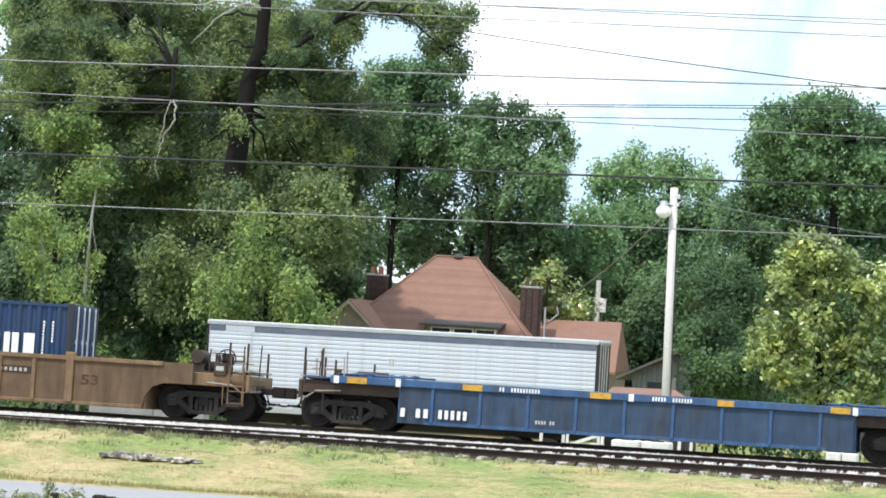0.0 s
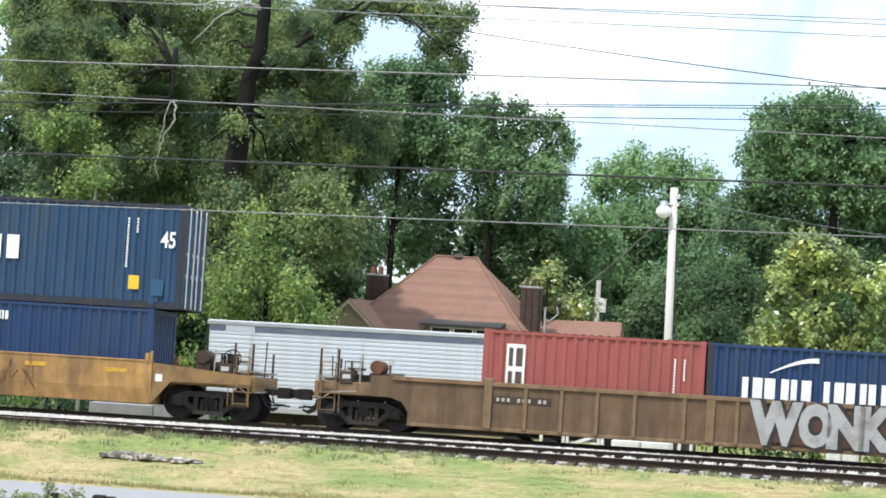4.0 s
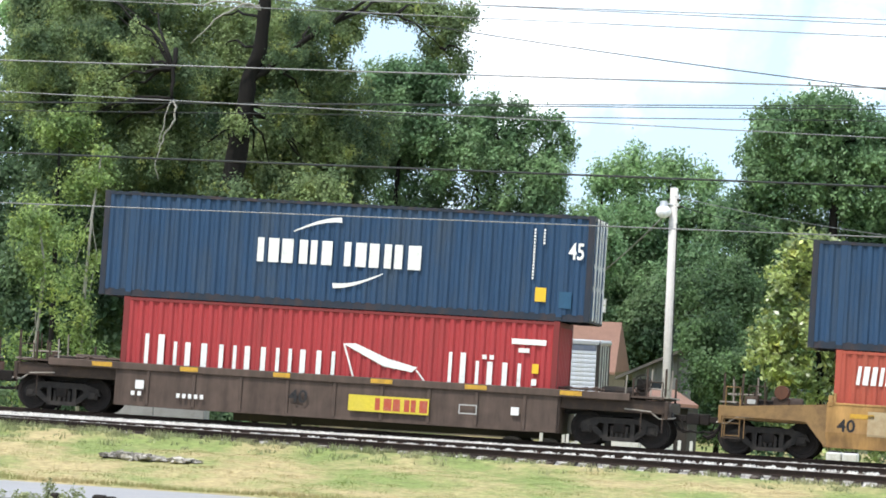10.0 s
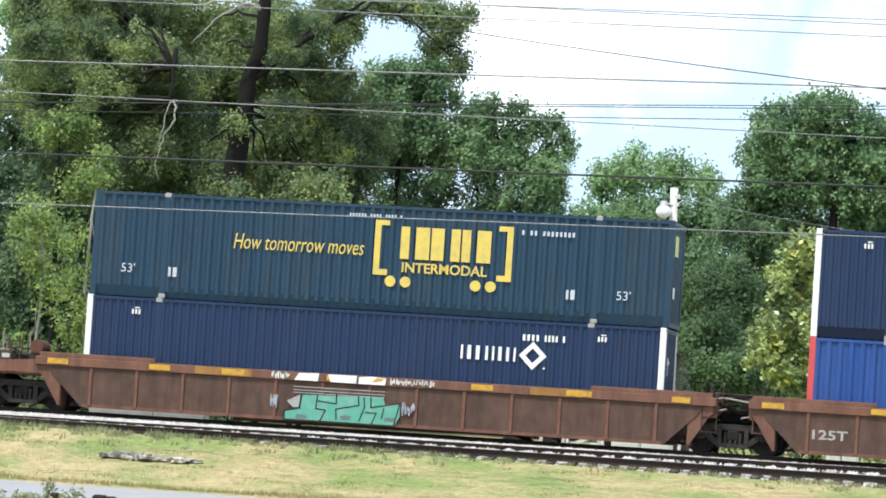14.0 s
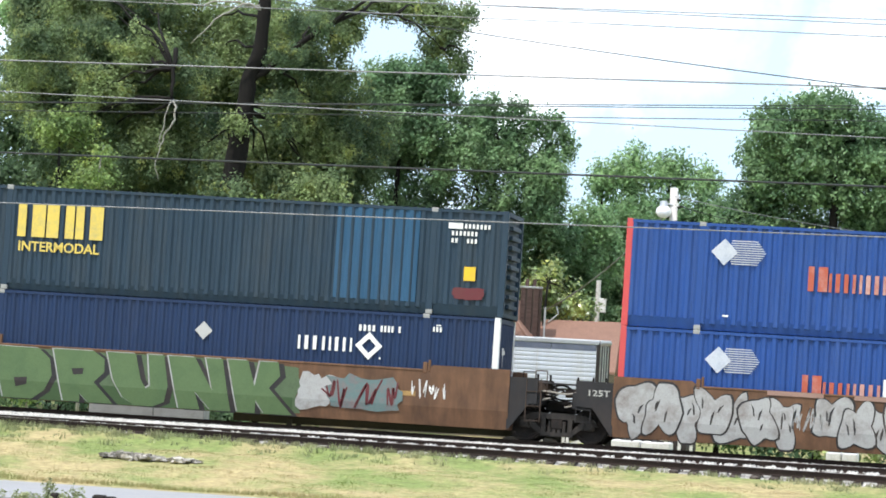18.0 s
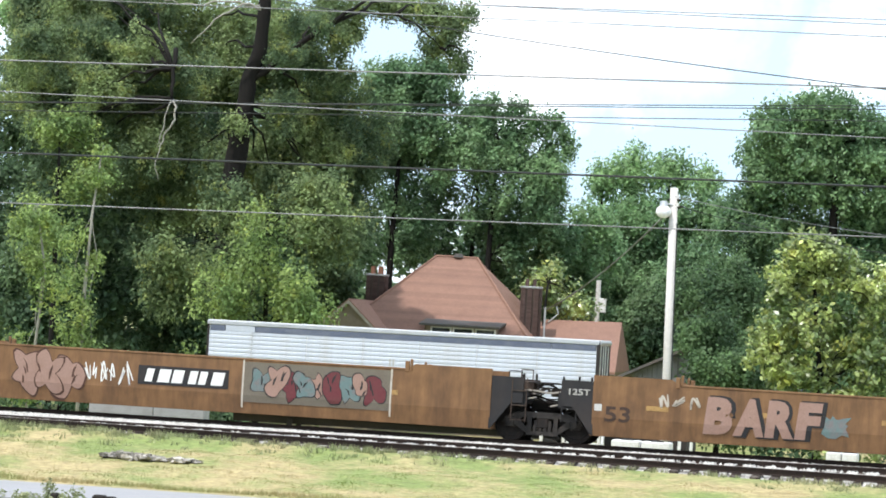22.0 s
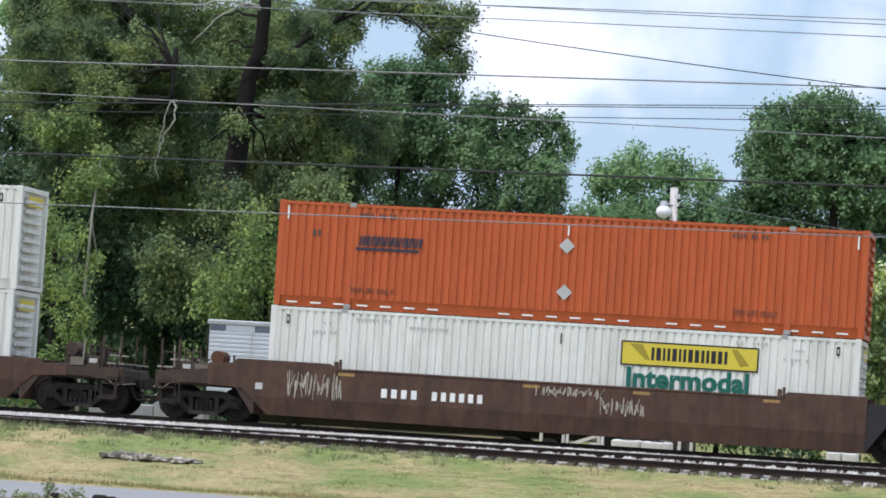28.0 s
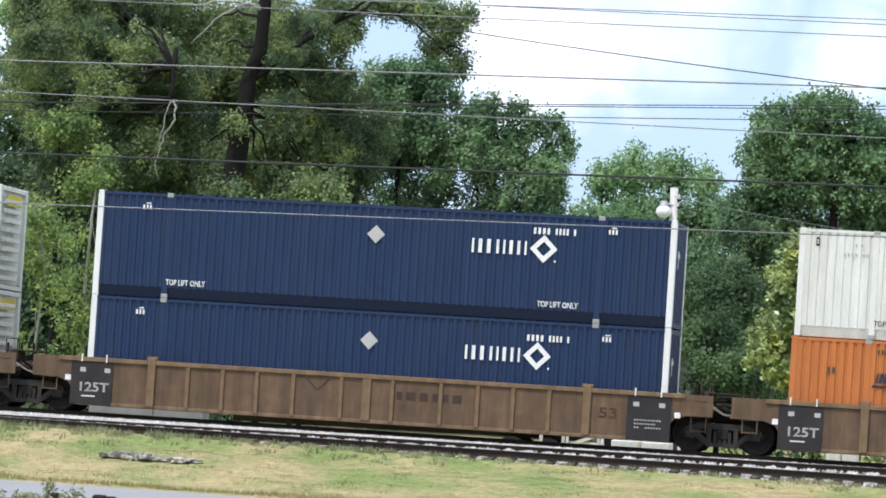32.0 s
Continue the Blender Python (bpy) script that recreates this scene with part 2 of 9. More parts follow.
M_REDLOGO = paint("red panel paint", (0.55, 0.04, 0.03), 0.5, amount=0.2)
M_FADEDMARK = paint("faded grey stencil paint", (0.40, 0.39, 0.36), 0.7, dirt=(0.16, 0.15, 0.13), amount=0.6, scale=6)
M_FADEDPATCH = paint("pale scuffed primer patch", (0.42, 0.33, 0.20), 0.7, dirt=(0.30, 0.19, 0.09), amount=0.8, scale=3)
M_OLDTAG = paint("faded brown spray paint", (0.13, 0.07, 0.035), 0.65, dirt=(0.28, 0.16, 0.06), amount=0.7, scale=5)
M_DOORGEAR = paint("grey galvanised door gear", (0.34, 0.34, 0.33), 0.45, metal=0.3, dirt=(0.2, 0.14, 0.1), amount=0.5)
M_RAIL = paint("rusty rail steel", (0.030, 0.020, 0.016), 0.75, dirt=(0.055, 0.032, 0.022), amount=0.6, scale=3)
M_RAILTOP = paint("worn rail head steel", (0.30, 0.27, 0.25), 0.35, metal=0.8, amount=0.3, scale=6)
M_TIE = paint("creosoted wooden sleeper", (0.05, 0.038, 0.030), 0.85, dirt=(0.15, 0.13, 0.11), amount=0.7, scale=4, objrand=0.3)
M_BALLAST = paint("pale crushed limestone", (0.66, 0.64, 0.60), 0.9, dirt=(0.30, 0.28, 0.25), amount=0.6, scale=2, island=0.35)
M_BALLBED = paint("ballast bed", (0.44, 0.42, 0.39), 0.95, dirt=(0.22, 0.20, 0.18), amount=0.5, scale=6, bump=0.8, fine=25, grain=0.3)
M_MARKYL = paint("weathered yellow lettering", (0.66, 0.50, 0.11), 0.6, dirt=(0.38, 0.34, 0.17), amount=0.7, scale=3)
M_GREYPANEL = paint("dark grey replaced panel", (0.05, 0.055, 0.06), 0.55, dirt=(0.09, 0.08, 0.07), amount=0.5, streak=6)
M_GREYPANEL2 = paint("grey painted-over field", (0.15, 0.13, 0.10), 0.6, amount=0.3)
M_RUSTPANEL = paint("rusted brown panel", (0.10, 0.045, 0.028), 0.8, dirt=(0.20, 0.08, 0.04), amount=0.7, streak=6, scale=3)
M_DKPANEL = paint("dark brown stencil field", (0.05, 0.03, 0.022), 0.65, amount=0.3)
M_DKPANEL2 = paint("dark repainted patch", (0.07, 0.032, 0.022), 0.6, amount=0.5)
M_SPRAYC = paint("thin pale spray paint", (0.48, 0.44, 0.37), 0.6, dirt=(0.3, 0.24, 0.18), amount=0.6, scale=4)
M_SPRAYK = paint("black spray paint", (0.025, 0.024, 0.025), 0.5, amount=0.3)
M_SPRAYG2 = paint("sprayed green fading to white", (0.10, 0.30, 0.12), 0.55, dirt=(0.40, 0.45, 0.38), amount=0.6, scale=2)
M_FOLDSHADE = paint("green darkened for fold shade", (0.055, 0.095, 0.04), 0.55, dirt=(0.05, 0.10, 0.04), amount=0.4)
M_SPRAYG4 = paint("light green spray paint", (0.095, 0.15, 0.065), 0.55, dirt=(0.06, 0.11, 0.05), amount=0.5)
M_SPRAYDKG = paint("very dark green spray paint", (0.02, 0.05, 0.02), 0.55, amount=0.3)

M_TBROWN = paint("golden rusty brown wagon paint", (0.195, 0.104, 0.047), 0.62, dirt=(0.105, 0.056, 0.031), amount=0.7, streak=1.6, scale=1.2, wear=0.26, grain=0.2, fine=2.2)
M_CMAPOST = paint("rust-stained dark blue post paint", (0.022, 0.030, 0.045), 0.6, dirt=(0.10, 0.05, 0.03), amount=0.6, scale=2, streak=5)
M_REDPOST = paint("dark red post paint", (0.20, 0.03, 0.03), 0.6, dirt=(0.09, 0.04, 0.03), amount=0.6, scale=2, streak=5)
M_ENDGRIME = paint("greasy brown end steel", (0.046, 0.032, 0.025), 0.7, dirt=(0.095, 0.06, 0.038), amount=0.7, scale=3, bump=0.2)
M_YELLOWGRIME = paint("grimy ochre end steel", (0.24, 0.145, 0.06), 0.65, dirt=(0.10, 0.062, 0.035), amount=0.85, scale=2)
M_SPRAYPALE = paint("thin white spray paint", (0.50, 0.49, 0.49), 0.6, dirt=(0.30, 0.27, 0.25), amount=0.7, scale=2.5)
# navy darkened so that the shade on the bottom sills sits in the colour
M_NAVYSHADE = paint("navy rail paint darkened for shade", (0.009, 0.016, 0.040), 0.75, dirt=(0.02, 0.026, 0.045), amount=0.3, streak=4)
M_REDBROWNDK = paint("darker red brown panel", (0.104, 0.059, 0.042), 0.7, dirt=(0.065, 0.04, 0.03), amount=0.8, streak=1.6, scale=1.1, wear=0.26, grain=0.2, fine=2.2)
# ---- mesh helpers ----
def mesh_of(name, verts, faces, smooth=False):
    me = bpy.data.meshes.new(name)
    me.from_pydata([tuple(v) for v in verts], [], faces)
    if smooth:
        me.polygons.foreach_set("use_smooth", [True] * len(me.polygons))
    me.update()
    return me


def part(name, me, material, parent=None, label="", at=None):
    """Links a mesh (or a bmesh) as one object under a thing or a part."""
    if isinstance(me, bmesh.types.BMesh):
        data = bpy.data.meshes.new(name)
        me.to_mesh(data)
        me.free()
        me = data
    if material and not me.materials:
        me.materials.append(material)
    ob = new(name, me)
    if parent:
        ob.parent = parent
    if at:
        ob.matrix_basis = at if isinstance(at, Matrix) else Matrix.Translation(at)
    if label:
        ob["label"] = label
    return ob


def box(bm, x0, x1, y0, y1, z0, z1, bevel=0.0):
    """Adds a box between the given bounds to bm."""
    v = [bm.verts.new(p) for p in ((x0, y0, z0), (x1, y0, z0), (x1, y1, z0), (x0, y1, z0),
                                   (x0, y0, z1), (x1, y0, z1), (x1, y1, z1), (x0, y1, z1))]
    fs = [bm.faces.new([v[i] for i in f]) for f in ((3, 2, 1, 0), (4, 5, 6, 7), (0, 1, 5, 4), (1, 2, 6, 5), (2, 3, 7, 6), (3, 0, 4, 7))]
    if bevel:
        es = list({e for f in fs for e in f.edges})
        bmesh.ops.bevel(bm, geom=es, offset=bevel, segments=1, affect="EDGES")
    return bm


def boxes(*bounds, bevel=0.0):
    bm = bmesh.new()
    for b in bounds:
        box(bm, *b, bevel=bevel)
    return bm


def prism(bm, outline, y0, y1):
    """Adds a plate: an outline in x, z drawn out from y0 to y1."""
    a = [bm.verts.new((x, y0, z)) for x, z in outline]
    b = [bm.verts.new((x, y1, z)) for x, z in outline]
    n = len(a)
    f1 = bm.faces.new(a)
    bm.faces.new(list(reversed(b)))
    for i in range(n):
        bm.faces.new((a[(i + 1) % n], a[i], b[i], b[(i + 1) % n]))
    bm.normal_update()
    return bm


def tube(bm, p, q, r, n=8, r2=None):
    """Adds a rod from p to q."""
    p, q = Vector(p), Vector(q)
    d = (q - p).normalized()
    a = d.orthogonal().normalized()
    b = d.cross(a)
    r2 = r if r2 is None else r2
    ring = [[bm.verts.new(c + rr * (math.cos(t) * a + math.sin(t) * b)) for t in (2 * math.pi * i / n for i in range(n))]
            for c, rr in ((p, r), (q, r2))]
    for i in range(n):
        bm.faces.new((ring[0][i], ring[0][(i + 1) % n], ring[1][(i + 1) % n], ring[1][i]))
    bm.faces.new(list(reversed(ring[0])))
    bm.faces.new(ring[1])
    return bm


def ring_wheel(bm, centre, radius, thick, n=16, spokes=4):
    """A hand-wheel in the x, z plane."""
    c = Vector(centre)
    pts = [c + Vector((radius * math.cos(2 * math.pi * i / n), 0, radius * math.sin(2 * math.pi * i / n))) for i in range(n)]
    for i in range(n):
        tube(bm, pts[i], pts[(i + 1) % n], thick, 5)
    for k in range(spokes):
        a = 2 * math.pi * k / spokes + 0.4
        tube(bm, c, c + Vector((radius * math.cos(a), 0, radius * math.sin(a))), thick * 0.9, 5)
    return bm


SHARED = {}


def shared(key, make):
    if key not in SHARED:
        got = make()
        if isinstance(got, bmesh.types.BMesh):
            me = bpy.data.meshes.new("shared")
            got.to_mesh(me)
            got.free()
            got = me
        SHARED[key] = got
    return SHARED[key]


def coloured(key, make, mat):
    """A mesh shared by all parts of one shape and one material."""
    def build():
        me = shared(key, make).copy()
        me.materials.clear()
        me.materials.append(mat)
        return me
    return shared((key, mat.name), build)


def sweep(bm, pts, radii, n=6):
    """One closed round rod along a line of points, with a radius for each."""
    pts = [Vector(p) for p in pts]
    rings = []
    for i, p in enumerate(pts):
        d = (pts[min(i + 1, len(pts) - 1)] - pts[max(i - 1, 0)]).normalized()
        a = d.cross(Vector((0.13, 0.97, 0.2))).normalized()
        b = d.cross(a)
        rings.append([bm.verts.new(p + radii[i] * (math.cos(2 * math.pi * k / n) * a + math.sin(2 * math.pi * k / n) * b)) for k in range(n)])
    for r, q in zip(rings, rings[1:]):
        for k in range(n):
            bm.faces.new((r[k], r[(k + 1) % n], q[(k + 1) % n], q[k]))
    bm.faces.new(list(reversed(rings[0])))
    bm.faces.new(rings[-1])
    bmesh.ops.recalc_face_normals(bm, faces=bm.faces[:])
    return bm
# ---- lettering and marks ----
TEXTS = {}


def text_mesh(words, weight=0.0, shear=0.0):
    """A flat mesh of the words in the built-in font, 1 high, standing in x, z and facing -y, with its width."""
    key = (words, weight, shear)
    if key not in TEXTS:
        cu = bpy.data.curves.new("lettering", "FONT")
        cu.body, cu.size, cu.offset, cu.shear, cu.resolution_u, cu.extrude = words, 1.0, weight, shear, 3, 0.004
        ob = new("lettering", cu)
        me = bpy.data.meshes.new_from_object(ob.evaluated_get(bpy.context.evaluated_depsgraph_get()))
        bpy.data.objects.remove(ob)
        bpy.data.curves.remove(cu)
        xy = np.zeros(len(me.vertices) * 3)
        me.vertices.foreach_get("co", xy)
        xy = xy.reshape(-1, 3)
        TEXTS[key] = (me, xy[:, 0].min(), xy[:, 0].max(), xy[:, 1].min(), xy[:, 1].max())
    return TEXTS[key]


def words(parent, string, x, z, w, h, y, mat, weight=0.0, shear=0.0, name="lettering", label="", turn=0.0):
    """The string fitted to width w and height h, its lower left corner at x, z, on the plane y."""
    me, x0, x1, z0, z1 = text_mesh(string, weight, shear)
    me = me.copy()
    co = np.zeros(len(me.vertices) * 3)
    me.vertices.foreach_get("co", co)
    co = co.reshape(-1, 3)
    out = np.stack([(co[:, 0] - x0) / (x1 - x0) * w + x, y - co[:, 2], (co[:, 1] - z0) / (z1 - z0) * h + z], axis=1)
    me.vertices.foreach_set("co", out.ravel())
    me.update()
    me.materials.clear()
    return part(name, me, mat, parent, label)


def end_words(parent, string, y, z, w, h, x, mat, weight=0.0):
    """The same on an end wall that faces +x; y is the edge nearer to the camera."""
    me, x0, x1, z0, z1 = text_mesh(string, weight, 0.0)
    me = me.copy()
    co = np.zeros(len(me.vertices) * 3)
    me.vertices.foreach_get("co", co)
    co = co.reshape(-1, 3)
    out = np.stack([x + co[:, 2], (co[:, 0] - x0) / (x1 - x0) * w + y, (co[:, 1] - z0) / (z1 - z0) * h + z], axis=1)
    me.vertices.foreach_set("co", out.ravel())
    me.update()
    me.materials.clear()
    return part("lettering", me, mat, parent)


def plate(parent, x, z, w, h, y, mat, name="marking", label="", lean=0.0):
    """A thin flat mark on a side wall."""
    bm = prism(bmesh.new(), [(x, z), (x + w, z), (x + w + lean * h, z + h), (x + lean * h, z + h)], y - 0.004, y + 0.004)
    return part(name, bm, mat, parent, label)


def diamond(parent, x, z, r, y, mat, hole=0.0, name="placard", label=""):
    bm = bmesh.new()
    if hole:
        a = [(x + r * c, z + r * s) for c, s in ((-1, 0), (0, -1), (1, 0), (0, 1))]
        b = [(x + hole * c, z + hole * s) for c, s in ((-1, 0), (0, -1), (1, 0), (0, 1))]
        for i in range(4):
            j = (i + 1) % 4
            prism(bm, [a[i], a[j], b[j], b[i]], y - 0.004, y + 0.004)
    else:
        prism(bm, [(x - r, z), (x, z - r), (x + r, z), (x, z + r)], y - 0.004, y + 0.004)
    return part(name, bm, mat, parent, label)


def blocks(parent, x, z, w, h, widths, y, mat, gap=0.22, lean=0.0, name="logo_block", label="", weight=1.0):
    """A row of plain upright bars in one colour, a pair for each relative width; 0 is a space."""
    unit = w / (sum(v if v else 0.5 for v in widths) + gap * (len(widths) - 1))
    at = x
    bm = bmesh.new()
    for i, v in enumerate(widths):
        if v:
            ww = v * unit
            strokes = ((0.0, 1.0),) if v < 0.6 else ((0.0, 0.44), (0.68, 1.0)) if i % 2 else ((0.0, 0.30), (0.52, 1.0))
            for f0, f1 in strokes:
                f1 = f0 + (f1 - f0) * weight
                shape = [(f0 * ww, 0), (f1 * ww, 0), (f1 * ww, h), (f0 * ww, h)]
                prism(bm, [(at + p + lean * q, z + q) for p, q in shape], y - 0.004, y + 0.004)
        at += (v if v else 0.5) * unit + gap * unit
    return part(name, bm, mat, parent, label)


def bars(parent, x, z, w, h, n, y, mat, seed=1, name="number_mark", label=""):
    """Small writing too small to read: a row of upright bars."""
    rnd = random.Random(seed)
    bm = bmesh.new()
    step = w / n
    for i in range(n):
        if rnd.random() < 0.12:
            continue
        prism(bm, [(x + i * step, z), (x + (i + 0.56) * step, z), (x + (i + 0.56) * step, z + h), (x + i * step, z + h)], y - 0.004, y + 0.004)
    ob = part(name, bm, mat, parent, label)
    ob["kind"] = "stuff"
    return ob


def swoosh(parent, x, z, w, h, y, mat, flip=False):
    """A tapering curved stroke."""
    bm = bmesh.new()
    n = 12
    up, lo = [], []
    for i in range(n + 1):
        t = i / n
        px, pz = x + w * t, z + h * math.sin(t * math.pi / 2)
        th = 0.012 + 0.09 * t
        up.append((px, pz + th * 0.4))
        lo.append((px + 0.02, pz - th))
    if flip:
        up, lo = ([(2 * x + w - a, 2 * z + h - b) for a, b in r] for r in (up, lo))
    verts = [(p, yy, q) for yy in (y - 0.004, y + 0.004) for r in (lo, up) for p, q in r]
    m = n + 1
    faces = [(i, i + 1, m + i + 1, m + i) for i in range(n)] + [(2 * m + i, i, m + i, 3 * m + i) for i in (0, n)]
    faces += [(m + i, m + i + 1, 3 * m + i + 1, 3 * m + i) for i in range(n)] + [(2 * m + i, 2 * m + i + 1, i + 1, i) for i in range(n)]
    bm = mesh_of("swoosh", verts, faces)
    return part("swoosh", bm, mat, parent)


def scribble(parent, x, z, w, h, y, mat, strokes=6, width=0.03, seed=1, name="spray_stroke", label=""):
    """Sprayed strokes that cannot be read, each a thin bent ribbon."""
    rnd = random.Random(seed)
    for k in range(strokes):
        verts, faces = [], []
        x0, cw = x + w * k / strokes, w / strokes * 1.25
        ctl = [(x0 + cw * (0.15 + 0.75 * rnd.random()), z + h * (rnd.random() * 0.45 if i % 2 else 0.55 + 0.45 * rnd.random())) for i in range(rnd.choice((4, 5, 6)))]
        pts = []
        for i in range(len(ctl) - 1):
            p0, p1, p2, p3 = ctl[max(i - 1, 0)], ctl[i], ctl[i + 1], ctl[min(i + 2, len(ctl) - 1)]
            for j in range(6):
                t = j / 6
                pts.append(tuple(0.5 * (2 * p1[a] + (p2[a] - p0[a]) * t + (2 * p0[a] - 5 * p1[a] + 4 * p2[a] - p3[a]) * t * t + (3 * p1[a] - p0[a] - 3 * p2[a] + p3[a]) * t ** 3) for a in (0, 1)))
        pts.append(ctl[-1])
        o = len(verts)
        yy = y - 0.004 - 0.0008 * k
        for i, p in enumerate(pts):
            q0, q1 = pts[max(i - 1, 0)], pts[min(i + 1, len(pts) - 1)]
            dx, dz = q1[0] - q0[0], q1[1] - q0[1]
            d = math.hypot(dx, dz) or 1
            wd = width * (0.55 + 0.45 * math.sin(math.pi * (i + 0.5) / len(pts)))
            nx, nz = -dz / d * wd * 0.5, dx / d * wd * 0.5
            verts += [(p[0] - nx, yy, p[1] - nz), (p[0] + nx, yy, p[1] + nz), (p[0] + nx, y + 0.003, p[1] + nz), (p[0] - nx, y + 0.003, p[1] - nz)]
        for i in range(len(pts) - 1):
            a, b = o + 4 * i, o + 4 * i + 4
            faces += [(a, b, b + 1, a + 1), (a + 1, b + 1, b + 2, a + 2), (a + 3, b + 3, b, a)]
        part(name, mesh_of(name, verts, faces), mat, parent, label)


def blob(parent, x, z, w, h, y, mat, seed=1, name="spray_patch", label="", jag=0.16, n=26):
    """A sprayed field with an uneven outline."""
    rnd = random.Random(seed)
    pts = []
    for i in range(n):
        a = 2 * math.pi * i / n
        c, s = math.cos(a), math.sin(a)
        k = 1 / max(abs(c), abs(s)) * (1 - jag * rnd.random())
        pts.append((x + w * (0.5 + 0.5 * c * k), z + h * (0.5 + 0.5 * s * k)))
    return part(name, prism(bmesh.new(), pts, y - 0.003, y + 0.003), mat, parent, label)


def bubble(parent, x, z, w, h, y, fill, line, seed=1, label="", slit=True, edge=0.05):
    """One rounded sprayed shape with a dark outline and a dark slit, like a fat letter that cannot be read."""
    rnd = random.Random(seed)
    n = 11
    rad = [rnd.choice((0.5, 0.78, 0.95, 1.16)) for _ in range(n)]
    def ring(grow):
        pts = []
        for i in range(40):
            a = 2 * math.pi * i / 40
            k = i / 40 * n
            r = rad[int(k) % n] * (1 - (k % 1)) + rad[(int(k) + 1) % n] * (k % 1)
            c, sn = math.cos(a), math.sin(a)
            sq = (c ** 4 + sn ** 4) ** -0.25
            pts.append((x + w / 2 + (w / 2 + grow) * c * sq * r, z + h / 2 + (h / 2 + grow) * sn * sq * r))
        return pts
    o = part("spray_shape", prism(bmesh.new(), ring(0.0), y - 0.004, y + 0.001), fill, parent, label)
    part("outline", prism(bmesh.new(), ring(edge), y - 0.002, y + 0.002), line, o)
    if slit:
        for k in range(3):
            cx, cz = x + w * rnd.uniform(0.25, 0.75), z + h * rnd.uniform(0.2, 0.6)
            a, t, b = 0.018, rnd.uniform(-0.16, 0.16), h * rnd.uniform(0.15, 0.35)
            part("slit", prism(bmesh.new(), [(cx - a, cz), (cx + a, cz), (cx + a * 2 + t * 0.4, cz + b * 0.6), (cx + a * 0.4 + t, cz + b), (cx - a + t * 0.3, cz + b * 0.6)], y - 0.007 - 0.0012 * k, y - 0.002), line, o)
    return o
FAT = {"D": ([(0, 1), (0.82, 0.99), (1.0, 0.80), (1.02, 0.48), (0.86, 0.18), (0.62, 0.0), (0.12, 0.0)], [(0.34, 0.40), (0.58, 0.42), (0.56, 0.28), (0.36, 0.22)]),
       "R": ([(0, 1), (0.80, 1.0), (1.0, 0.86), (0.98, 0.60), (0.76, 0.40), (1.10, 0.0), (0.62, 0.0), (0.46, 0.16), (0.44, 0.0), (0.12, 0.0)], [(0.34, 0.64), (0.58, 0.66), (0.55, 0.54), (0.36, 0.52)]),
       "U": ([(0, 1), (0.50, 1.0), (0.56, 0.52), (0.64, 0.34), (0.72, 0.40), (0.72, 1.0), (1.0, 1.0), (1.03, 0.40), (0.94, 0.10), (0.74, 0.0), (0.42, 0.0), (0.22, 0.14), (0.07, 0.48)], None),
       "N": ([(0, 1), (0.48, 1.0), (0.76, 0.38), (0.68, 1.0), (0.98, 1.0), (1.06, 0.0), (0.70, 0.0), (0.44, 0.34), (0.50, 0.0), (0.12, 0.0)], None),
       "K": ([(0, 1), (0.40, 1.0), (0.50, 0.52), (0.64, 1.0), (1.0, 1.0), (1.02, 0.74), (0.78, 0.50), (1.20, 0.0), (0.64, 0.0), (0.50, 0.24), (0.46, 0.0), (0.12, 0.0)], None)}


def fat_letter(parent, letter, x, z, w, h, y, fill, rim, dark, lean=0.12):
    """One broad sprayed letter with a pale rim, a dark shadow and a dark eye."""
    out, eye = FAT[letter]

    def laid(pts, dx, dz):
        return [(x + u * w - lean * v * h + dx, z + v * h + dz) for u, v in reversed(pts)]
    o = part("spray_letter", prism(bmesh.new(), laid(out, 0, 0), y - 0.004, y), fill, parent, "green spray-painted letter")
    part("rim", prism(bmesh.new(), laid(out, -0.045, 0.02), y + 0.002, y + 0.005), rim, o)
    part("shadow", prism(bmesh.new(), laid(out, 0.16, -0.03), y + 0.006, y + 0.008), dark, o)
    if eye:
        part("eye", prism(bmesh.new(), laid(eye, 0, 0), y - 0.008, y - 0.004), dark, o)
    return o


# ---- ground, road and tracks ----
CANT = -1.707
TRACK_Y = 1.295


def ground_z(y):
    """Height of the ground across the line: verge, road, bank, track bed, yard."""
    knots = [(-400, 1.4), (-98, 1.38), (-60, 0.2), (-26, -1.28), (-22, -1.33), (-14.6, -1.30), (-14, -1.27), (-11, -1.05), (-7.5, -0.68), (-5.2, -0.55), (-4.75, -0.545), (-4.3, -0.60), (-4.0, -0.68),
             (3.8, -0.68), (5.2, -0.8), (7.5, -1.2), (12, -1.3), (400, -1.3)]
    for (a, za), (b, zb) in zip(knots, knots[1:]):
        if y <= b:
            t = max(0.0, min(1.0, (y - a) / (b - a)))
            return za + (zb - za) * t
    return -1.3


M_GRASS = paint("dry and green mown grass", (0.19, 0.235, 0.075), 0.9, dirt=(0.375, 0.305, 0.155), amount=1.0, scale=0.35, lo=0.43, hi=0.62, fine=5, bump=0.6, grain=0.3)
M_BLADE = paint("grass blades", (0.185, 0.245, 0.07), 0.8, dirt=(0.37, 0.305, 0.155), amount=1.0, scale=0.35, lo=0.43, hi=0.62, island=0.12, translucent=0.45)
M_ROAD = paint("pale worn asphalt", (0.30, 0.30, 0.31), 0.9, dirt=(0.22, 0.22, 0.22), amount=0.4, scale=0.8, fine=60, bump=0.3)


def dip(x):
    """How far the front track's near rail lies above an even cant: the track twists along its length."""
    return 0.085 - 0.0062 * (x + 17)


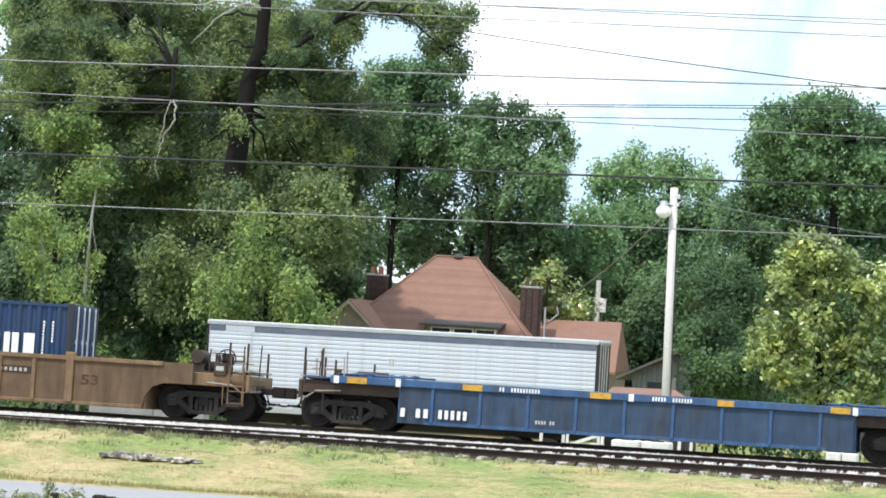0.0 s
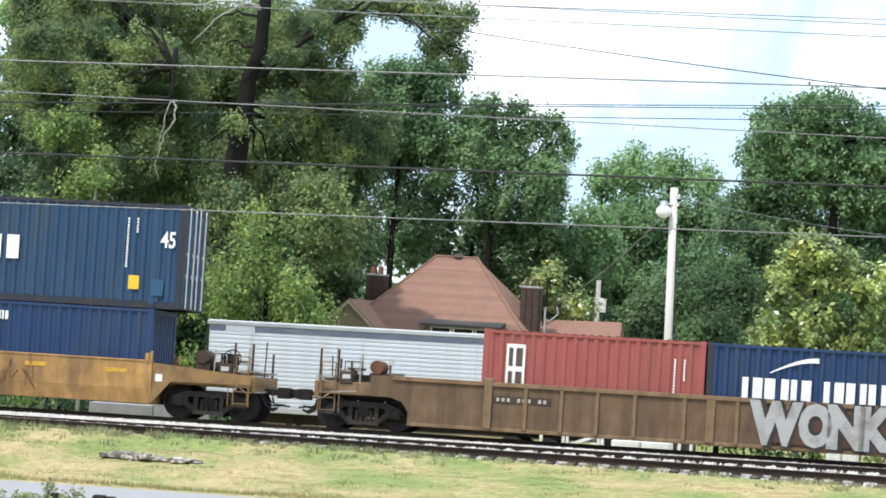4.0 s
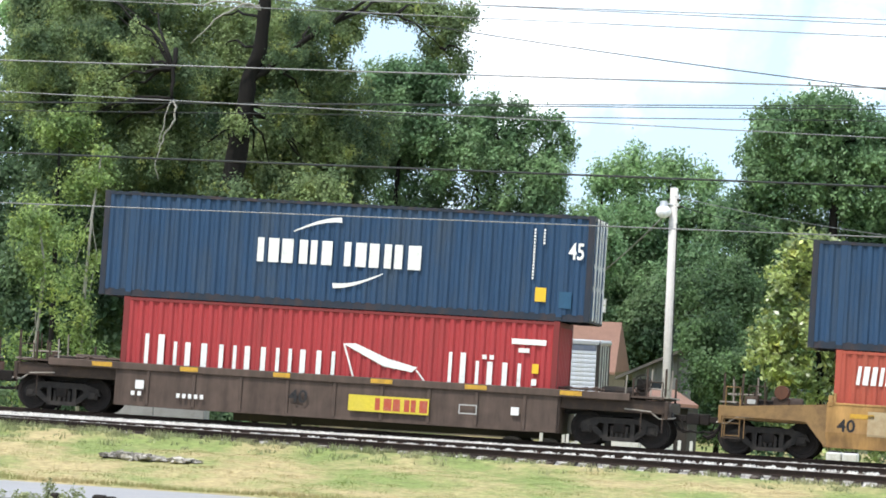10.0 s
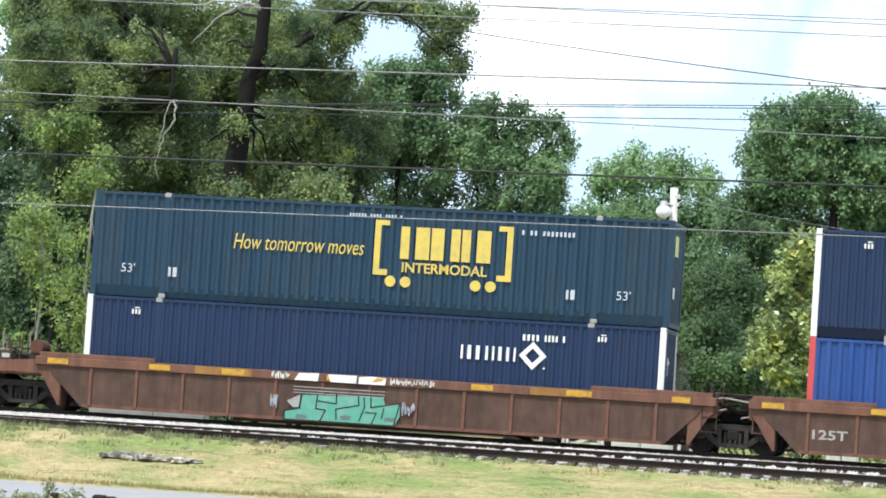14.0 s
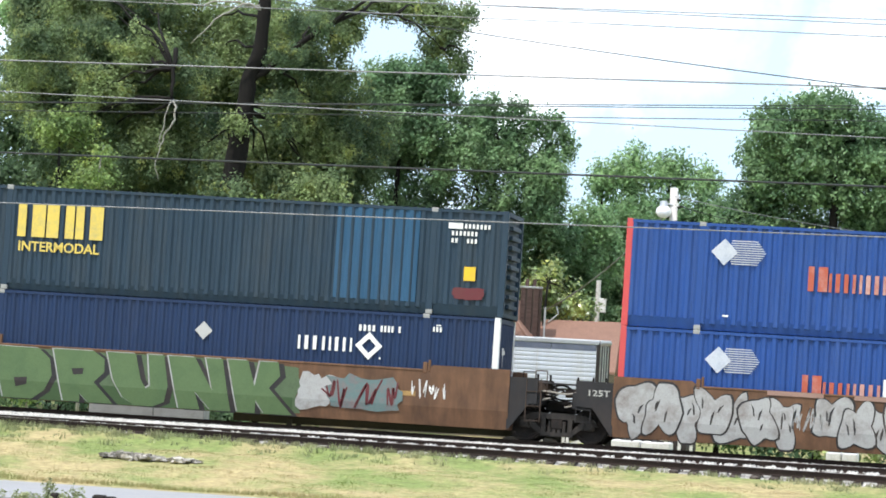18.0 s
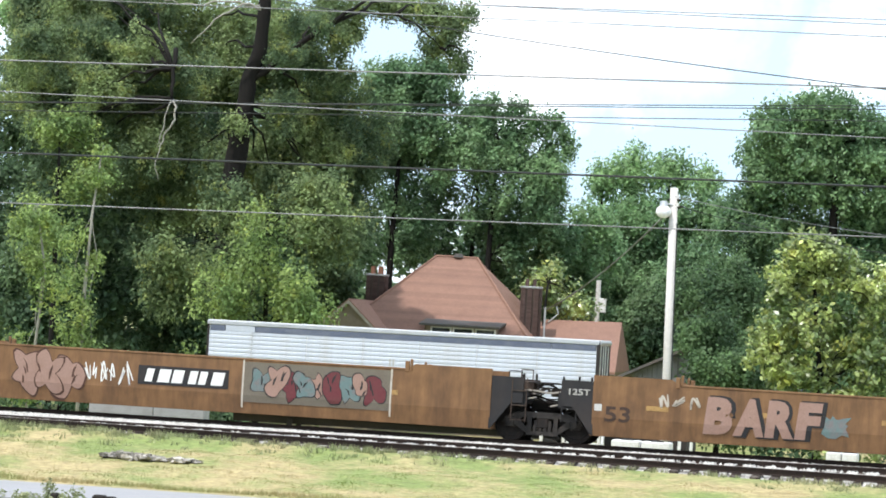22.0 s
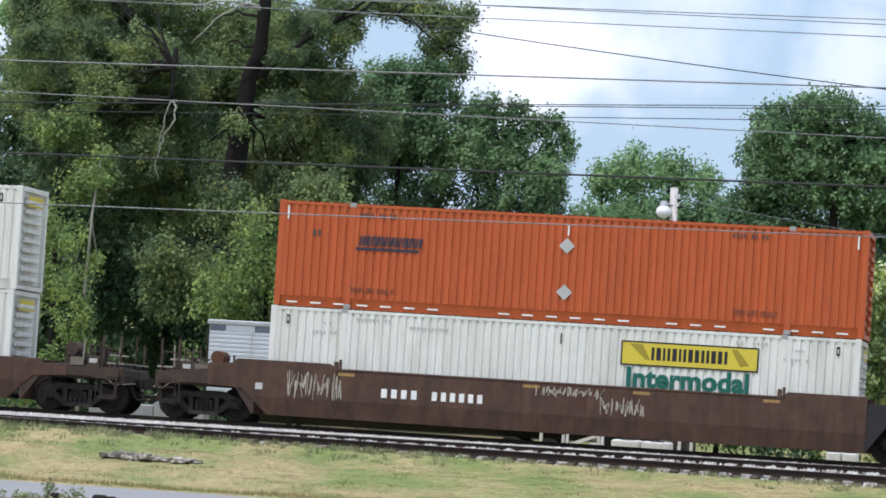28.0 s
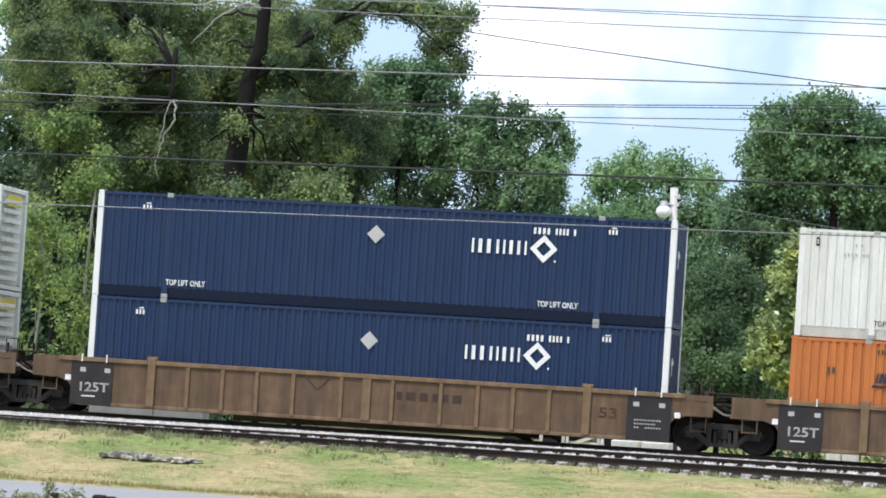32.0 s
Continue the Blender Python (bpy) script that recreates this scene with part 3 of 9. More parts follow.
def lift(x, y):
    """The bed follows the twist of the front track."""
    return dip(x) * max(0.0, min(1.0, (-1.9 - y) / 1.7, (y + 5.9) / 1.0))


def ground():
    ys = sorted({-2000, -900, -400, -200, -98, *range(-80, -24, 6), -24, -22, *[-22 + 0.5 * i for i in range(46)], *range(2, 13), 15, 20, 30, 45, 70, 120, 300, 900, 2500})
    xs = sorted({-2500, -900, -300, -120, -80, *[-60 + 0.8 * i for i in range(100)], 40, 80, 200, 600, 1500})
    verts, faces = [], []
    for y in ys:
        for x in xs:
            z = ground_z(y)
            if -13.8 < y < -5.4 and -60 < x < 20:
                z += 0.09 * noise.noise((x * 0.35, y * 0.5, 0)) + 0.03 * noise.noise((x * 1.3, y * 1.6, 4))
            if -6.4 < y < -4.0:
                cover = max(0.9, min(1.0, (-15.0 - x) / 9.0))         # grass has grown up to the rail
                z += lift(x, y) * 1.05 + 0.11 * cover * max(0.0, min(1.0, (y + 6.2) / 1.2))
            verts.append((x, y, z))
    n = len(xs)
    for j in range(len(ys) - 1):
        for i in range(n - 1):
            faces.append((j * n + i, j * n + i + 1, (j + 1) * n + i + 1, (j + 1) * n + i))
    g = part("ground", mesh_of("ground", verts, faces, True), M_GRASS)
    tagged(g, "dry mown grass bank and yard", "ground", kind="structure")


ground()
road = part("road", boxes((-300, 300, -21.6, -14.55, -1.6, -1.262)), M_ROAD)
tagged(road, "pale grey asphalt road beside the grass bank", "road", kind="structure")


def rail_mesh(x0, x1):
    prof = [(-0.07, -0.172), (0.07, -0.172), (0.07, -0.158), (0.012, -0.14), (0.012, -0.045), (0.036, -0.035), (0.036, -0.004), (0.03, 0.0), (-0.03, 0.0),
            (-0.036, -0.004), (-0.036, -0.035), (-0.012, -0.045), (-0.012, -0.14), (-0.07, -0.158)]
    n = len(prof)
    verts = [(x, y, z) for x in (x0, x1) for y, z in prof]
    faces = [(i, (i + 1) % n, n + (i + 1) % n, n + i) for i in range(n)] + [tuple(range(n - 1, -1, -1)), tuple(range(n, 2 * n))]
    me = mesh_of("rail", verts, faces)
    me.materials.append(M_RAIL)
    me.materials.append(M_RAILTOP)
    for p in me.polygons:
        if p.index == 7:
            p.material_index = 1
    return me


def track(name, at, label, first, twist=False):
    """Rails and sleepers in the track's own space, rail tops at 0."""
    x0, x1 = first - 35, first + 85
    t = tagged(new(name), label, "railway track", kind="structure")
    t.matrix_basis = at
    ox = at.translation.x
    for y in (-0.755, 0.755):
        near = twist and y < 0
        part("rail", shared(("rail", x0, x1), lambda: rail_mesh(x0, x1)), None, t, at=pose(0, y, dip(ox) if near else 0, 0, 0.355 if near else 0))
    rnd = random.Random(len(name))
    tie = coloured("tie", lambda: boxes((-0.115, 0.115, -1.28, 1.28, -0.35, -0.180), bevel=0.015), M_TIE)
    plate_m = coloured("tieplate", lambda: boxes((-0.09, 0.09, -0.17, 0.17, -0.182, -0.168)), M_RAIL)
    x = first
    while x < first + 46:
        up = dip(x + ox) if twist else 0.0
        s = part("sleeper", tie, None, t, at=pose(x + rnd.uniform(-0.04, 0.04), rnd.uniform(-0.06, 0.06), rnd.uniform(-0.012, 0.004) + up / 2, -math.degrees(up / 1.51), 0, rnd.uniform(-1.5, 1.5)))
        for y in (-0.755, 0.755):
            part("tie_plate", plate_m, None, s, at=(0, y, 0))
        x += 0.53
    return t


track("railway_track_main", pose(0, TRACK_Y, 0, CANT), "rusty steel rails on dark wooden sleepers under the train", -40.0)
track("railway_track_front", pose(-17, -3.02, -0.15, 6.3, -0.23), "empty weedy track with rusty rails on dark sleepers", -23.0, True)


def ballast_bed():
    """The stone bed: a bank under both tracks."""
    prof = [(-5.3, -0.66), (-4.75, -0.58), (-4.35, -0.55), (-3.9, -0.50), (-3.3, -0.40), (-2.7, -0.29), (-2.4, -0.245), (-2.0, -0.22), (-1.6, -0.19), (-1.15, -0.14), (-0.45, -0.12), (0.1, -0.21), (2.5, -0.23), (3.0, -0.25), (4.6, -0.75)]
    xs = [-75 + 0.6 * i for i in range(200)]
    verts, faces = [], []
    for x in xs:
        for y, z in prof:
            zz = z + 0.03 * noise.noise((x * 0.9, y * 1.7, 2)) + (0.0035 * (x + 17) if y < -1.5 else 0.0) + lift(x, y)
            verts.append((x, y, zz))
    n = len(prof)
    for i in range(len(xs) - 1):
        for j in range(n - 1):
            faces.append((i * n + j, (i + 1) * n + j, (i + 1) * n + j + 1, i * n + j + 1))
    b = part("ballast", mesh_of("ballast", verts, faces), M_BALLBED)
    tagged(b, "bank of pale crushed stone under the tracks", "ballast", kind="structure")
    # loose stones on it
    rnd = np.random.RandomState(5)
    V, F = [], []
    base = np.array([(1, 0, -.3), (-.5, .87, -.3), (-.5, -.87, -.3), (0, 0, .8), (.3, .5, .5)])
    tri = [(0, 1, 3), (1, 2, 3), (2, 0, 3), (0, 4, 1)]
    for i in range(30000):
        x = rnd.uniform(-34, -2)
        y = rnd.choice([rnd.uniform(-1.6, 0.2), rnd.uniform(-4.7, -1.2), rnd.uniform(-1.3, -0.3)])
        if -4.35 < y < -1.7 and abs((x + 40.0) % 0.53 - 0.265) > 0.135:      # between the sleepers only
            x = x - (x + 40.0) % 0.53 + rnd.uniform(0.13, 0.40)
        if y < -3.2 and rnd.uniform() < 0.8:
            y = rnd.uniform(-3.1, -2.5)
        k = 0
        while k < n - 2 and prof[k + 1][0] < y:
            k += 1
        (ya, za), (yb, zb) = prof[k], prof[k + 1]
        z = za + (zb - za) * (y - ya) / (yb - ya) + 0.02 + (0.0035 * (x + 17) if y < -1.5 else 0) + lift(x, y)
        if -3.0 < y < -2.45:
            z += 0.04
        a = rnd.uniform(0, 6.28)
        s = rnd.uniform(0.025, 0.06)
        c, sn = math.cos(a), math.sin(a)
        pts = base * s * rnd.uniform(0.6, 1.3, (1, 3))
        o = len(V)
        V += [(x + p[0] * c - p[1] * sn, y + p[0] * sn + p[1] * c, z + p[2]) for p in pts]
        F += [tuple(o + q for q in f) for f in tri]
    st = part("ballast_stones", mesh_of("stones", V, F), M_BALLAST)
    tagged(st, "loose pale limestone ballast stones", "gravel", kind="stuff")


ballast_bed()
# ---- containers ----
HW = 1.295


def corrugated(x0, x1, z0, z1, pitch, depth, folds=(0.30, 0.5, 0.80)):
    """A trapezoid-ribbed wall, outer faces on y = 0, recesses at +depth; folds: where in each pitch the face ends and the recess begins and ends."""
    n = max(1, round((x1 - x0) / pitch))
    p = (x1 - x0) / n
    xs, ys = [], []
    for i in range(n):
        for fx, d in ((0.0, 0.0), (folds[0], 0.0), (folds[1], depth), (folds[2], depth)):
            xs.append(x0 + (i + fx) * p)
            ys.append(d)
    xs.append(x1)
    ys.append(0.0)
    verts = [(x, y, z) for x, y in zip(xs, ys) for z in (z0, z1)]
    faces = [(2 * i, 2 * i + 2, 2 * i + 3, 2 * i + 1) for i in range(len(xs) - 1)]
    return mesh_of("corrugated", verts, faces)


def roof_mesh(L, H):
    n = int(L / 0.23)
    prof = []
    for i in range(n):
        a = -L / 2 + L * i / n
        p = L / n
        prof += [(a, H - 0.035), (a + 0.3 * p, H - 0.035), (a + 0.45 * p, H - 0.002), (a + 0.8 * p, H - 0.002)]
    prof.append((L / 2, H - 0.035))
    verts = [(x, y, z) for x, z in prof for y in (-HW + 0.02, HW - 0.02)]
    faces = [(2 * i + 1, 2 * i, 2 * i + 2, 2 * i + 3) for i in range(len(prof) - 1)]
    return mesh_of("roof", verts, faces)


def bottom_rail(half, zs):
    """The sill of a side wall: deep and sloping inwards on the long boxes, upright with a lip on the short ones."""
    if zs < 0.2:
        return boxes((-half, half, 0.0, 0.05, 0.0, zs + 0.03), (-half, half, -0.025, 0.03, 0.0, 0.05))
    bm = boxes((-half, half, 0.0, 0.14, 0.0, zs + 0.02))
    for v in bm.verts:
        if v.co.z < 0.01 and v.co.y < 0.05:
            v.co.y += 0.085
    return bm


def container(name, L, H, body, label, post=None, pitch=0.28, depth=0.052, end="plain", rail=None, casting=None, endmat=None, sill=None, folds=(0.30, 0.5, 0.80)):
    """A steel shipping box: walls, roof, frame and doors. Origin: middle of its base, ends along x."""
    post, rail, casting = post or body, rail or body, casting or M_DOORGEAR
    endmat, sill = endmat or body, sill or rail or body
    c = tagged(new("shipping_container"), label, "container", "containers on the train")
    k = (L, H)
    long = L > 12.5
    zs = 0.28 if L > 15 else 0.17
    cp = 0.17
    xs = sorted([-L / 2 + cp, L / 2 - cp] + ([-6.02, 6.02] if long else []))
    for side in (1, -1):
        turn = pose(0, -HW + 0.012, 0) if side == 1 else pose(0, HW - 0.012, 0, 0, 0, 180)
        for i in range(len(xs) - 1):
            a, b = xs[i] + (0.08 if i > 0 else 0), xs[i + 1] - (0.08 if i < len(xs) - 2 else 0)
            part("side_panel", coloured(("wall", a, b, H, pitch, depth), lambda: corrugated(a, b, zs, H - 0.10, pitch, depth, folds), body), None, c, at=turn)
        part("top_rail", coloured(("trail", k), lambda: boxes((-L / 2, L / 2, 0, 0.08, H - 0.10, H - 0.02)), rail), None, c,
             at=pose(0, -HW, 0) if side == 1 else pose(0, HW, 0, 0, 0, 180))
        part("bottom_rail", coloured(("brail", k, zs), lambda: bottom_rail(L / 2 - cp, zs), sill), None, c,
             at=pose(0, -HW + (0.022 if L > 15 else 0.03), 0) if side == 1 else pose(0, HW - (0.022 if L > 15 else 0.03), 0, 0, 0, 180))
        for e in (1, -1):
            part("corner_post", coloured(("post", k), lambda: boxes((-cp, 0, 0, 0.16, 0.0, H), bevel=0.012), post), None, c,
                 at=pose(e * L / 2 + (0 if e == 1 else cp), -HW - 0.002 if side == 1 else HW - 0.158, 0))
            if long:
                part("lifting_post", coloured(("lift", k), lambda: boxes((-0.085, 0.085, 0, 0.1, 0.0, H - 0.004), bevel=0.01), body), None, c,
                     at=pose(e * 6.02, -HW - 0.003 if side == 1 else HW - 0.097, 0))
                for zc in (0.0, H - 0.115):
                    part("corner_casting", coloured("cast", lambda: boxes((-0.09, 0.09, 0, 0.14, 0, 0.12), (-0.03, 0.03, -0.004, 0.01, 0.035, 0.085), bevel=0.008), casting), None, c,
                         at=pose(e * 6.02, -HW - 0.008 if side == 1 else HW - 0.132, zc))
    part("roof", coloured(("roof", k), lambda: roof_mesh(L, H), body), None, c)
    part("floor", coloured(("floor", k), lambda: boxes((-L / 2 + 0.05, L / 2 - 0.05, -HW + 0.17, HW - 0.17, 0.10, 0.16)), M_STEEL), None, c)
    def end_wall():
        return corrugated(-HW + 0.16, HW - 0.16, 0.12, H - 0.12, 0.30, 0.04)
    part("end_wall", coloured(("endw", k), end_wall, endmat), None, c, at=pose(-L / 2 + 0.02, 0, 0, 0, 0, -90))
    for e in (1, -1):
        for z in (0.02, H - 0.14):
            part("end_rail", coloured("erail", lambda: boxes((-0.1, 0, -HW + 0.16, HW - 0.16, 0, 0.12)), rail), None, c, at=pose(e * L / 2 + (0.0 if e == 1 else 0.1), 0, z))
    if end == "rods":
        for yy in (-0.56, 0.56):
            d = part("door", coloured(("door", k), lambda: corrugated(-0.555, 0.555, 0.14, H - 0.14, 0.37, 0.03), endmat), None, c, at=pose(L / 2 - 0.02, yy, 0, 0, 0, 90))
            for r in (-0.33, 0.30):
                part("lock_rod", coloured(("rod", k), lambda: tube(boxes((-0.03, 0.03, -0.045, 0, 0.9, 1.0), (-0.03, 0.03, -0.045, 0, 1.5, 1.6)), (0, -0.045, 0.06), (0, -0.045, H - 0.06), 0.024), M_MARKW), None, d, at=pose(r, -0.01, 0))
    elif end == "slats":
        d = part("door", coloured(("dplain", k), lambda: boxes((-0.13, -0.10, -HW + 0.15, HW - 0.15, 0.14, H - 0.14)), endmat), None, c, at=pose(L / 2, 0, 0))
        n = 9
        for i in range(n):
            z = 0.32 + (H - 0.75) * i / (n - 1)
            part("slat", coloured("slat", lambda: boxes((-0.05, 0.06, -0.82, 0.62, -0.06, 0.06), bevel=0.015), endmat), None, d, at=pose(0, 0, z))
    else:
        part("end_wall", coloured(("endw", k), end_wall, endmat), None, c, at=pose(L / 2 - 0.02, 0, 0, 0, 0, 90))
    return c


YM = -HW - 0.004      # plane of the marks on a near side
L53, L45, L40, L20 = 16.15, 13.72, 12.19, 6.06
HC, HS = 2.896, 2.591
# ---- well wagons ----
def side_frame():
    """A cast truck side frame in x, z with its windows, 0.12 thick."""
    bm = bmesh.new()
    prism(bm, [(-1.12, -0.02), (-1.02, 0.16), (-0.62, 0.30), (0.62, 0.30), (1.02, 0.16), (1.12, -0.02), (0.72, 0.0), (0.55, 0.14), (-0.55, 0.14), (-0.72, 0.0)], -0.06, 0.06)
    prism(bm, [(-0.84, 0.0), (-0.66, 0.08), (-0.30, -0.24), (-0.42, -0.30)], -0.05, 0.05)
    prism(bm, [(0.84, 0.0), (0.42, -0.30), (0.30, -0.24), (0.66, 0.08)], -0.05, 0.05)
    box(bm, -0.44, 0.44, -0.065, 0.065, -0.33, -0.22)
    for e in (-1, 1):
        box(bm, e * 0.36 - 0.06, e * 0.36 + 0.06, -0.07, 0.07, -0.25, 0.2)
        box(bm, e * 0.89 - 0.14, e * 0.89 + 0.14, -0.08, 0.08, -0.13, 0.12, bevel=0.02)
        tube(bm, (e * 0.89, -0.13, 0), (e * 0.89, 0.0, 0), 0.085, 10)
    for x in (-0.2, -0.07, 0.07, 0.2):
        tube(bm, (x, 0, -0.22), (x, 0, 0.08), 0.055, 8)
    return bm


def wheelset_mesh(r=0.46):
    bm = bmesh.new()
    for y in (-0.755, 0.755):
        s = 1 if y > 0 else -1
        tube(bm, (0, y - 0.065, 0), (0, y + 0.065, 0), r, 24)
        tube(bm, (0, y - s * 0.065, 0), (0, y - s * 0.095, 0), r + 0.028, 24)
        tube(bm, (0, y + s * 0.064, 0), (0, y + s * 0.11, 0), 0.14, 12)
        n = 24
        rim = [[bm.verts.new((rr * math.cos(2 * math.pi * k / n), y + s * d, rr * math.sin(2 * math.pi * k / n))) for k in range(n)] for rr, d in ((r - 0.004, 0.066), (r - 0.004, 0.085), (r - 0.085, 0.085), (r - 0.10, 0.066))]
        for a, b in zip(rim, rim[1:]):
            for k in range(n):
                bm.faces.new((a[k], a[(k + 1) % n], b[(k + 1) % n], b[k]))
        for k in range(5):
            a = 2 * math.pi * k / 5
            tube(bm, (0.24 * math.cos(a), y + s * 0.05, 0.24 * math.sin(a)), (0.24 * math.cos(a), y + s * 0.072, 0.24 * math.sin(a)), 0.04, 8)
    tube(bm, (0, -0.9, 0), (0, 0.9, 0), 0.075, 10)
    return bm


WHEELSETS = []        # (wagon, wheelset, its place along the wagon, radius)


def truck(car, x, shared_truck=False):
    """A two-axle truck under the wagon at x."""
    r = 0.48 if shared_truck else 0.46
    t = part("truck", coloured(("bolster", shared_truck), lambda: boxes((-0.16, 0.16, -1.1, 1.1, 0.35, 0.62), (-0.30, 0.30, -0.45, 0.45, 0.55, 0.80), (-0.9, 0.9, -0.05, 0.05, 0.42, 0.5), bevel=0.03), M_STEEL), None, car, at=(x, 0, 0))
    for y in (-1.03, 1.03):
        part("side_frame", coloured("sideframe", side_frame, M_FRAME), None, t, at=(0, y, r))
    for dx in (-0.89, 0.89):
        w = part("wheelset", coloured(("wheelset", r), lambda: wheelset_mesh(r), M_WHEEL), None, t, at=(dx, 0, r))
        WHEELSETS.append((car, w, x + dx, r, dx))
    for dx in (-0.55, 0.55):
        part("brake_beam", coloured("brakebeam", lambda: boxes((-0.06, 0.06, -0.8, 0.8, 0.38, 0.48), (-0.14, 0.05, -0.86, -0.66, 0.32, 0.62), (-0.14, 0.05, 0.66, 0.86, 0.32, 0.62)), M_STEEL), None, t, at=pose(dx, 0, 0, 0, 0, 0 if dx > 0 else 180))
    return t


def coupler(car, x, e):
    bm = boxes((0, 0.62, -0.09, 0.09, 0.78, 0.96), (0.50, 0.86, -0.16, 0.12, 0.72, 1.02), (0.78, 0.95, 0.02, 0.14, 0.74, 1.0), bevel=0.02)
    tube(bm, (0.35, -0.2, 0.9), (0.45, -0.25, 0.55), 0.025, 6)
    tube(bm, (0.45, -0.25, 0.55), (0.9, -0.22, 0.50), 0.025, 6)
    part("coupler", bm, M_STEEL, car, at=pose(x, 0, 0, 0, 0, 0 if e > 0 else 180))


def posts(car, spots, mat):
    """Upright marker posts and grab irons: x, y, z0, z1."""
    for x, y, z0, z1 in spots:
        part("post", coloured(("post", round(z1 - z0, 2)), lambda: boxes((-0.028, 0.028, -0.028, 0.028, 0, z1 - z0), bevel=0.006), mat), None, car, at=(x, y, z0))


def grab(car, x0, x1, z0, z1, y, mat):
    """A bent grab iron in x, z."""
    def make():
        bm = bmesh.new()
        for p, q in (((x0, z0), (x0, z1)), ((x0, z1), (x1, z1)), ((x1, z1), (x1, z0))):
            tube(bm, (p[0], 0, p[1]), (q[0], 0, q[1]), 0.016, 6)
        return bm
    part("grab_iron", make(), mat, car, at=(0, y, 0))


def ladder(car, x, z0, z1, y, mat):
    bm = bmesh.new()
    for dx in (-0.2, 0.2):
        tube(bm, (x + dx, 0, z0), (x + dx, 0, z1), 0.018, 6)
    n = 3
    for i in range(n):
        z = z0 + (z1 - z0) * (i + 0.1) / n
        box(bm, x - 0.2, x + 0.2, -0.03, 0.03, z - 0.012, z + 0.012)
    part("ladder", bm, mat, car, at=(0, y, 0))


def hoses(car, x, z, mat, seed=1):
    rnd = random.Random(seed)
    for k in range(5):
        y = -0.9 + 0.35 * k
        a = Vector((x - 0.45 - 0.1 * rnd.random(), y, z + 0.15 * rnd.random()))
        b = Vector((x + 0.45 + 0.1 * rnd.random(), y + 0.1, z + 0.15 * rnd.random()))
        up = rnd.uniform(-0.1, 0.35)
        pts = [a.lerp(b, i / 8) + Vector((0, 0, up * math.sin(math.pi * i / 8))) for i in range(9)]
        part("air_hose", sweep(bmesh.new(), pts, [0.022] * 9, 5), mat, car)


def hand_brake(car, x, z, e, mat):
    b = part("brake_stand", boxes((-0.10, 0.10, -0.10, 0.10, -0.5, 0.18), (-0.16, 0.16, -0.16, 0.0, 0.0, 0.3), bevel=0.02), mat, car, at=(x, -0.75, z))
    part("hand_wheel", ring_wheel(bmesh.new(), (0, -0.2, 0.16), 0.25, 0.018), M_STEEL, b)


CREASE, LEAN = 0.74, 0.16         # the sides fold inwards below this height


def fold(bm, inward):
    bmesh.ops.bisect_plane(bm, geom=bm.verts[:] + bm.edges[:] + bm.faces[:], plane_co=(0, 0, CREASE), plane_no=(0, 0, 1), dist=1e-5)
    for v in bm.verts:
        if v.co.z < CREASE - 1e-4:
            v.co.y += inward * (CREASE - v.co.z) * LEAN
    return bm


def fold_marks(car):
    """Lays the marks on the near side over its fold."""
    for o in car.children_recursive:
        if o.type == "MESH" and all(-1.64 < v.co.y < -1.503 and v.co.z < 3 for v in o.data.vertices) and o.matrix_basis == Matrix():
            bm = bmesh.new()
            bm.from_mesh(o.data)
            fold(bm, 1)
            bm.to_mesh(o.data)
            bm.free()


def end_gear(car, e, p, mat):
    """Air tank, valves, pipes and grab irons on a coupled end."""
    part("air_tank", tube(bmesh.new(), (e * (p - 0.75), 0.55, 1.42), (e * (p + 0.1), 0.55, 1.42), 0.19, 14), M_ENDGRIME, car)
    part("brake_valve", boxes((e * (p + 0.42) - 0.15, e * (p + 0.42) + 0.15, -0.55, -0.2, 1.2, 1.52), (e * (p + 0.42) - 0.08, e * (p + 0.42) + 0.08, -0.62, -0.5, 1.3, 1.62), bevel=0.02), M_ENDGRIME, car)
    for k, (a, b, z0, z1) in enumerate(((-0.7, 0.9, 1.28, 1.34), (-0.2, 1.15, 1.38, 1.30), (0.3, 1.2, 1.62, 1.60))):
        part("brake_pipe", tube(bmesh.new(), (e * (p + a), -1.0 + 0.3 * k, z0), (e * (p + b), -1.0 + 0.3 * k, z1), 0.024, 6), M_GALV if k == 2 else M_ENDGRIME, car)
    xa, xb = sorted((e * (p + 0.78), e * (p + 1.16)))
    grab(car, xa, xb, 1.2, 1.78, -1.38, mat)
    xa, xb = sorted((e * (p + 0.62), e * (p + 1.2)))
    grab(car, xa, xb, 0.42, 0.95, -1.5, mat)
    for k in range(2):
        x = e * (p + 1.3)
        pts = [Vector((x, -0.35 + 0.6 * k, 0.85)), Vector((x + e * 0.15, -0.35 + 0.6 * k, 0.62)), Vector((x + e * 0.35, -0.3 + 0.55 * k, 0.50)), Vector((x + e * 0.55, -0.25 + 0.5 * k, 0.55))]
        part("air_hose", sweep(bmesh.new(), pts, [0.026] * 4, 6), M_STEEL, car)


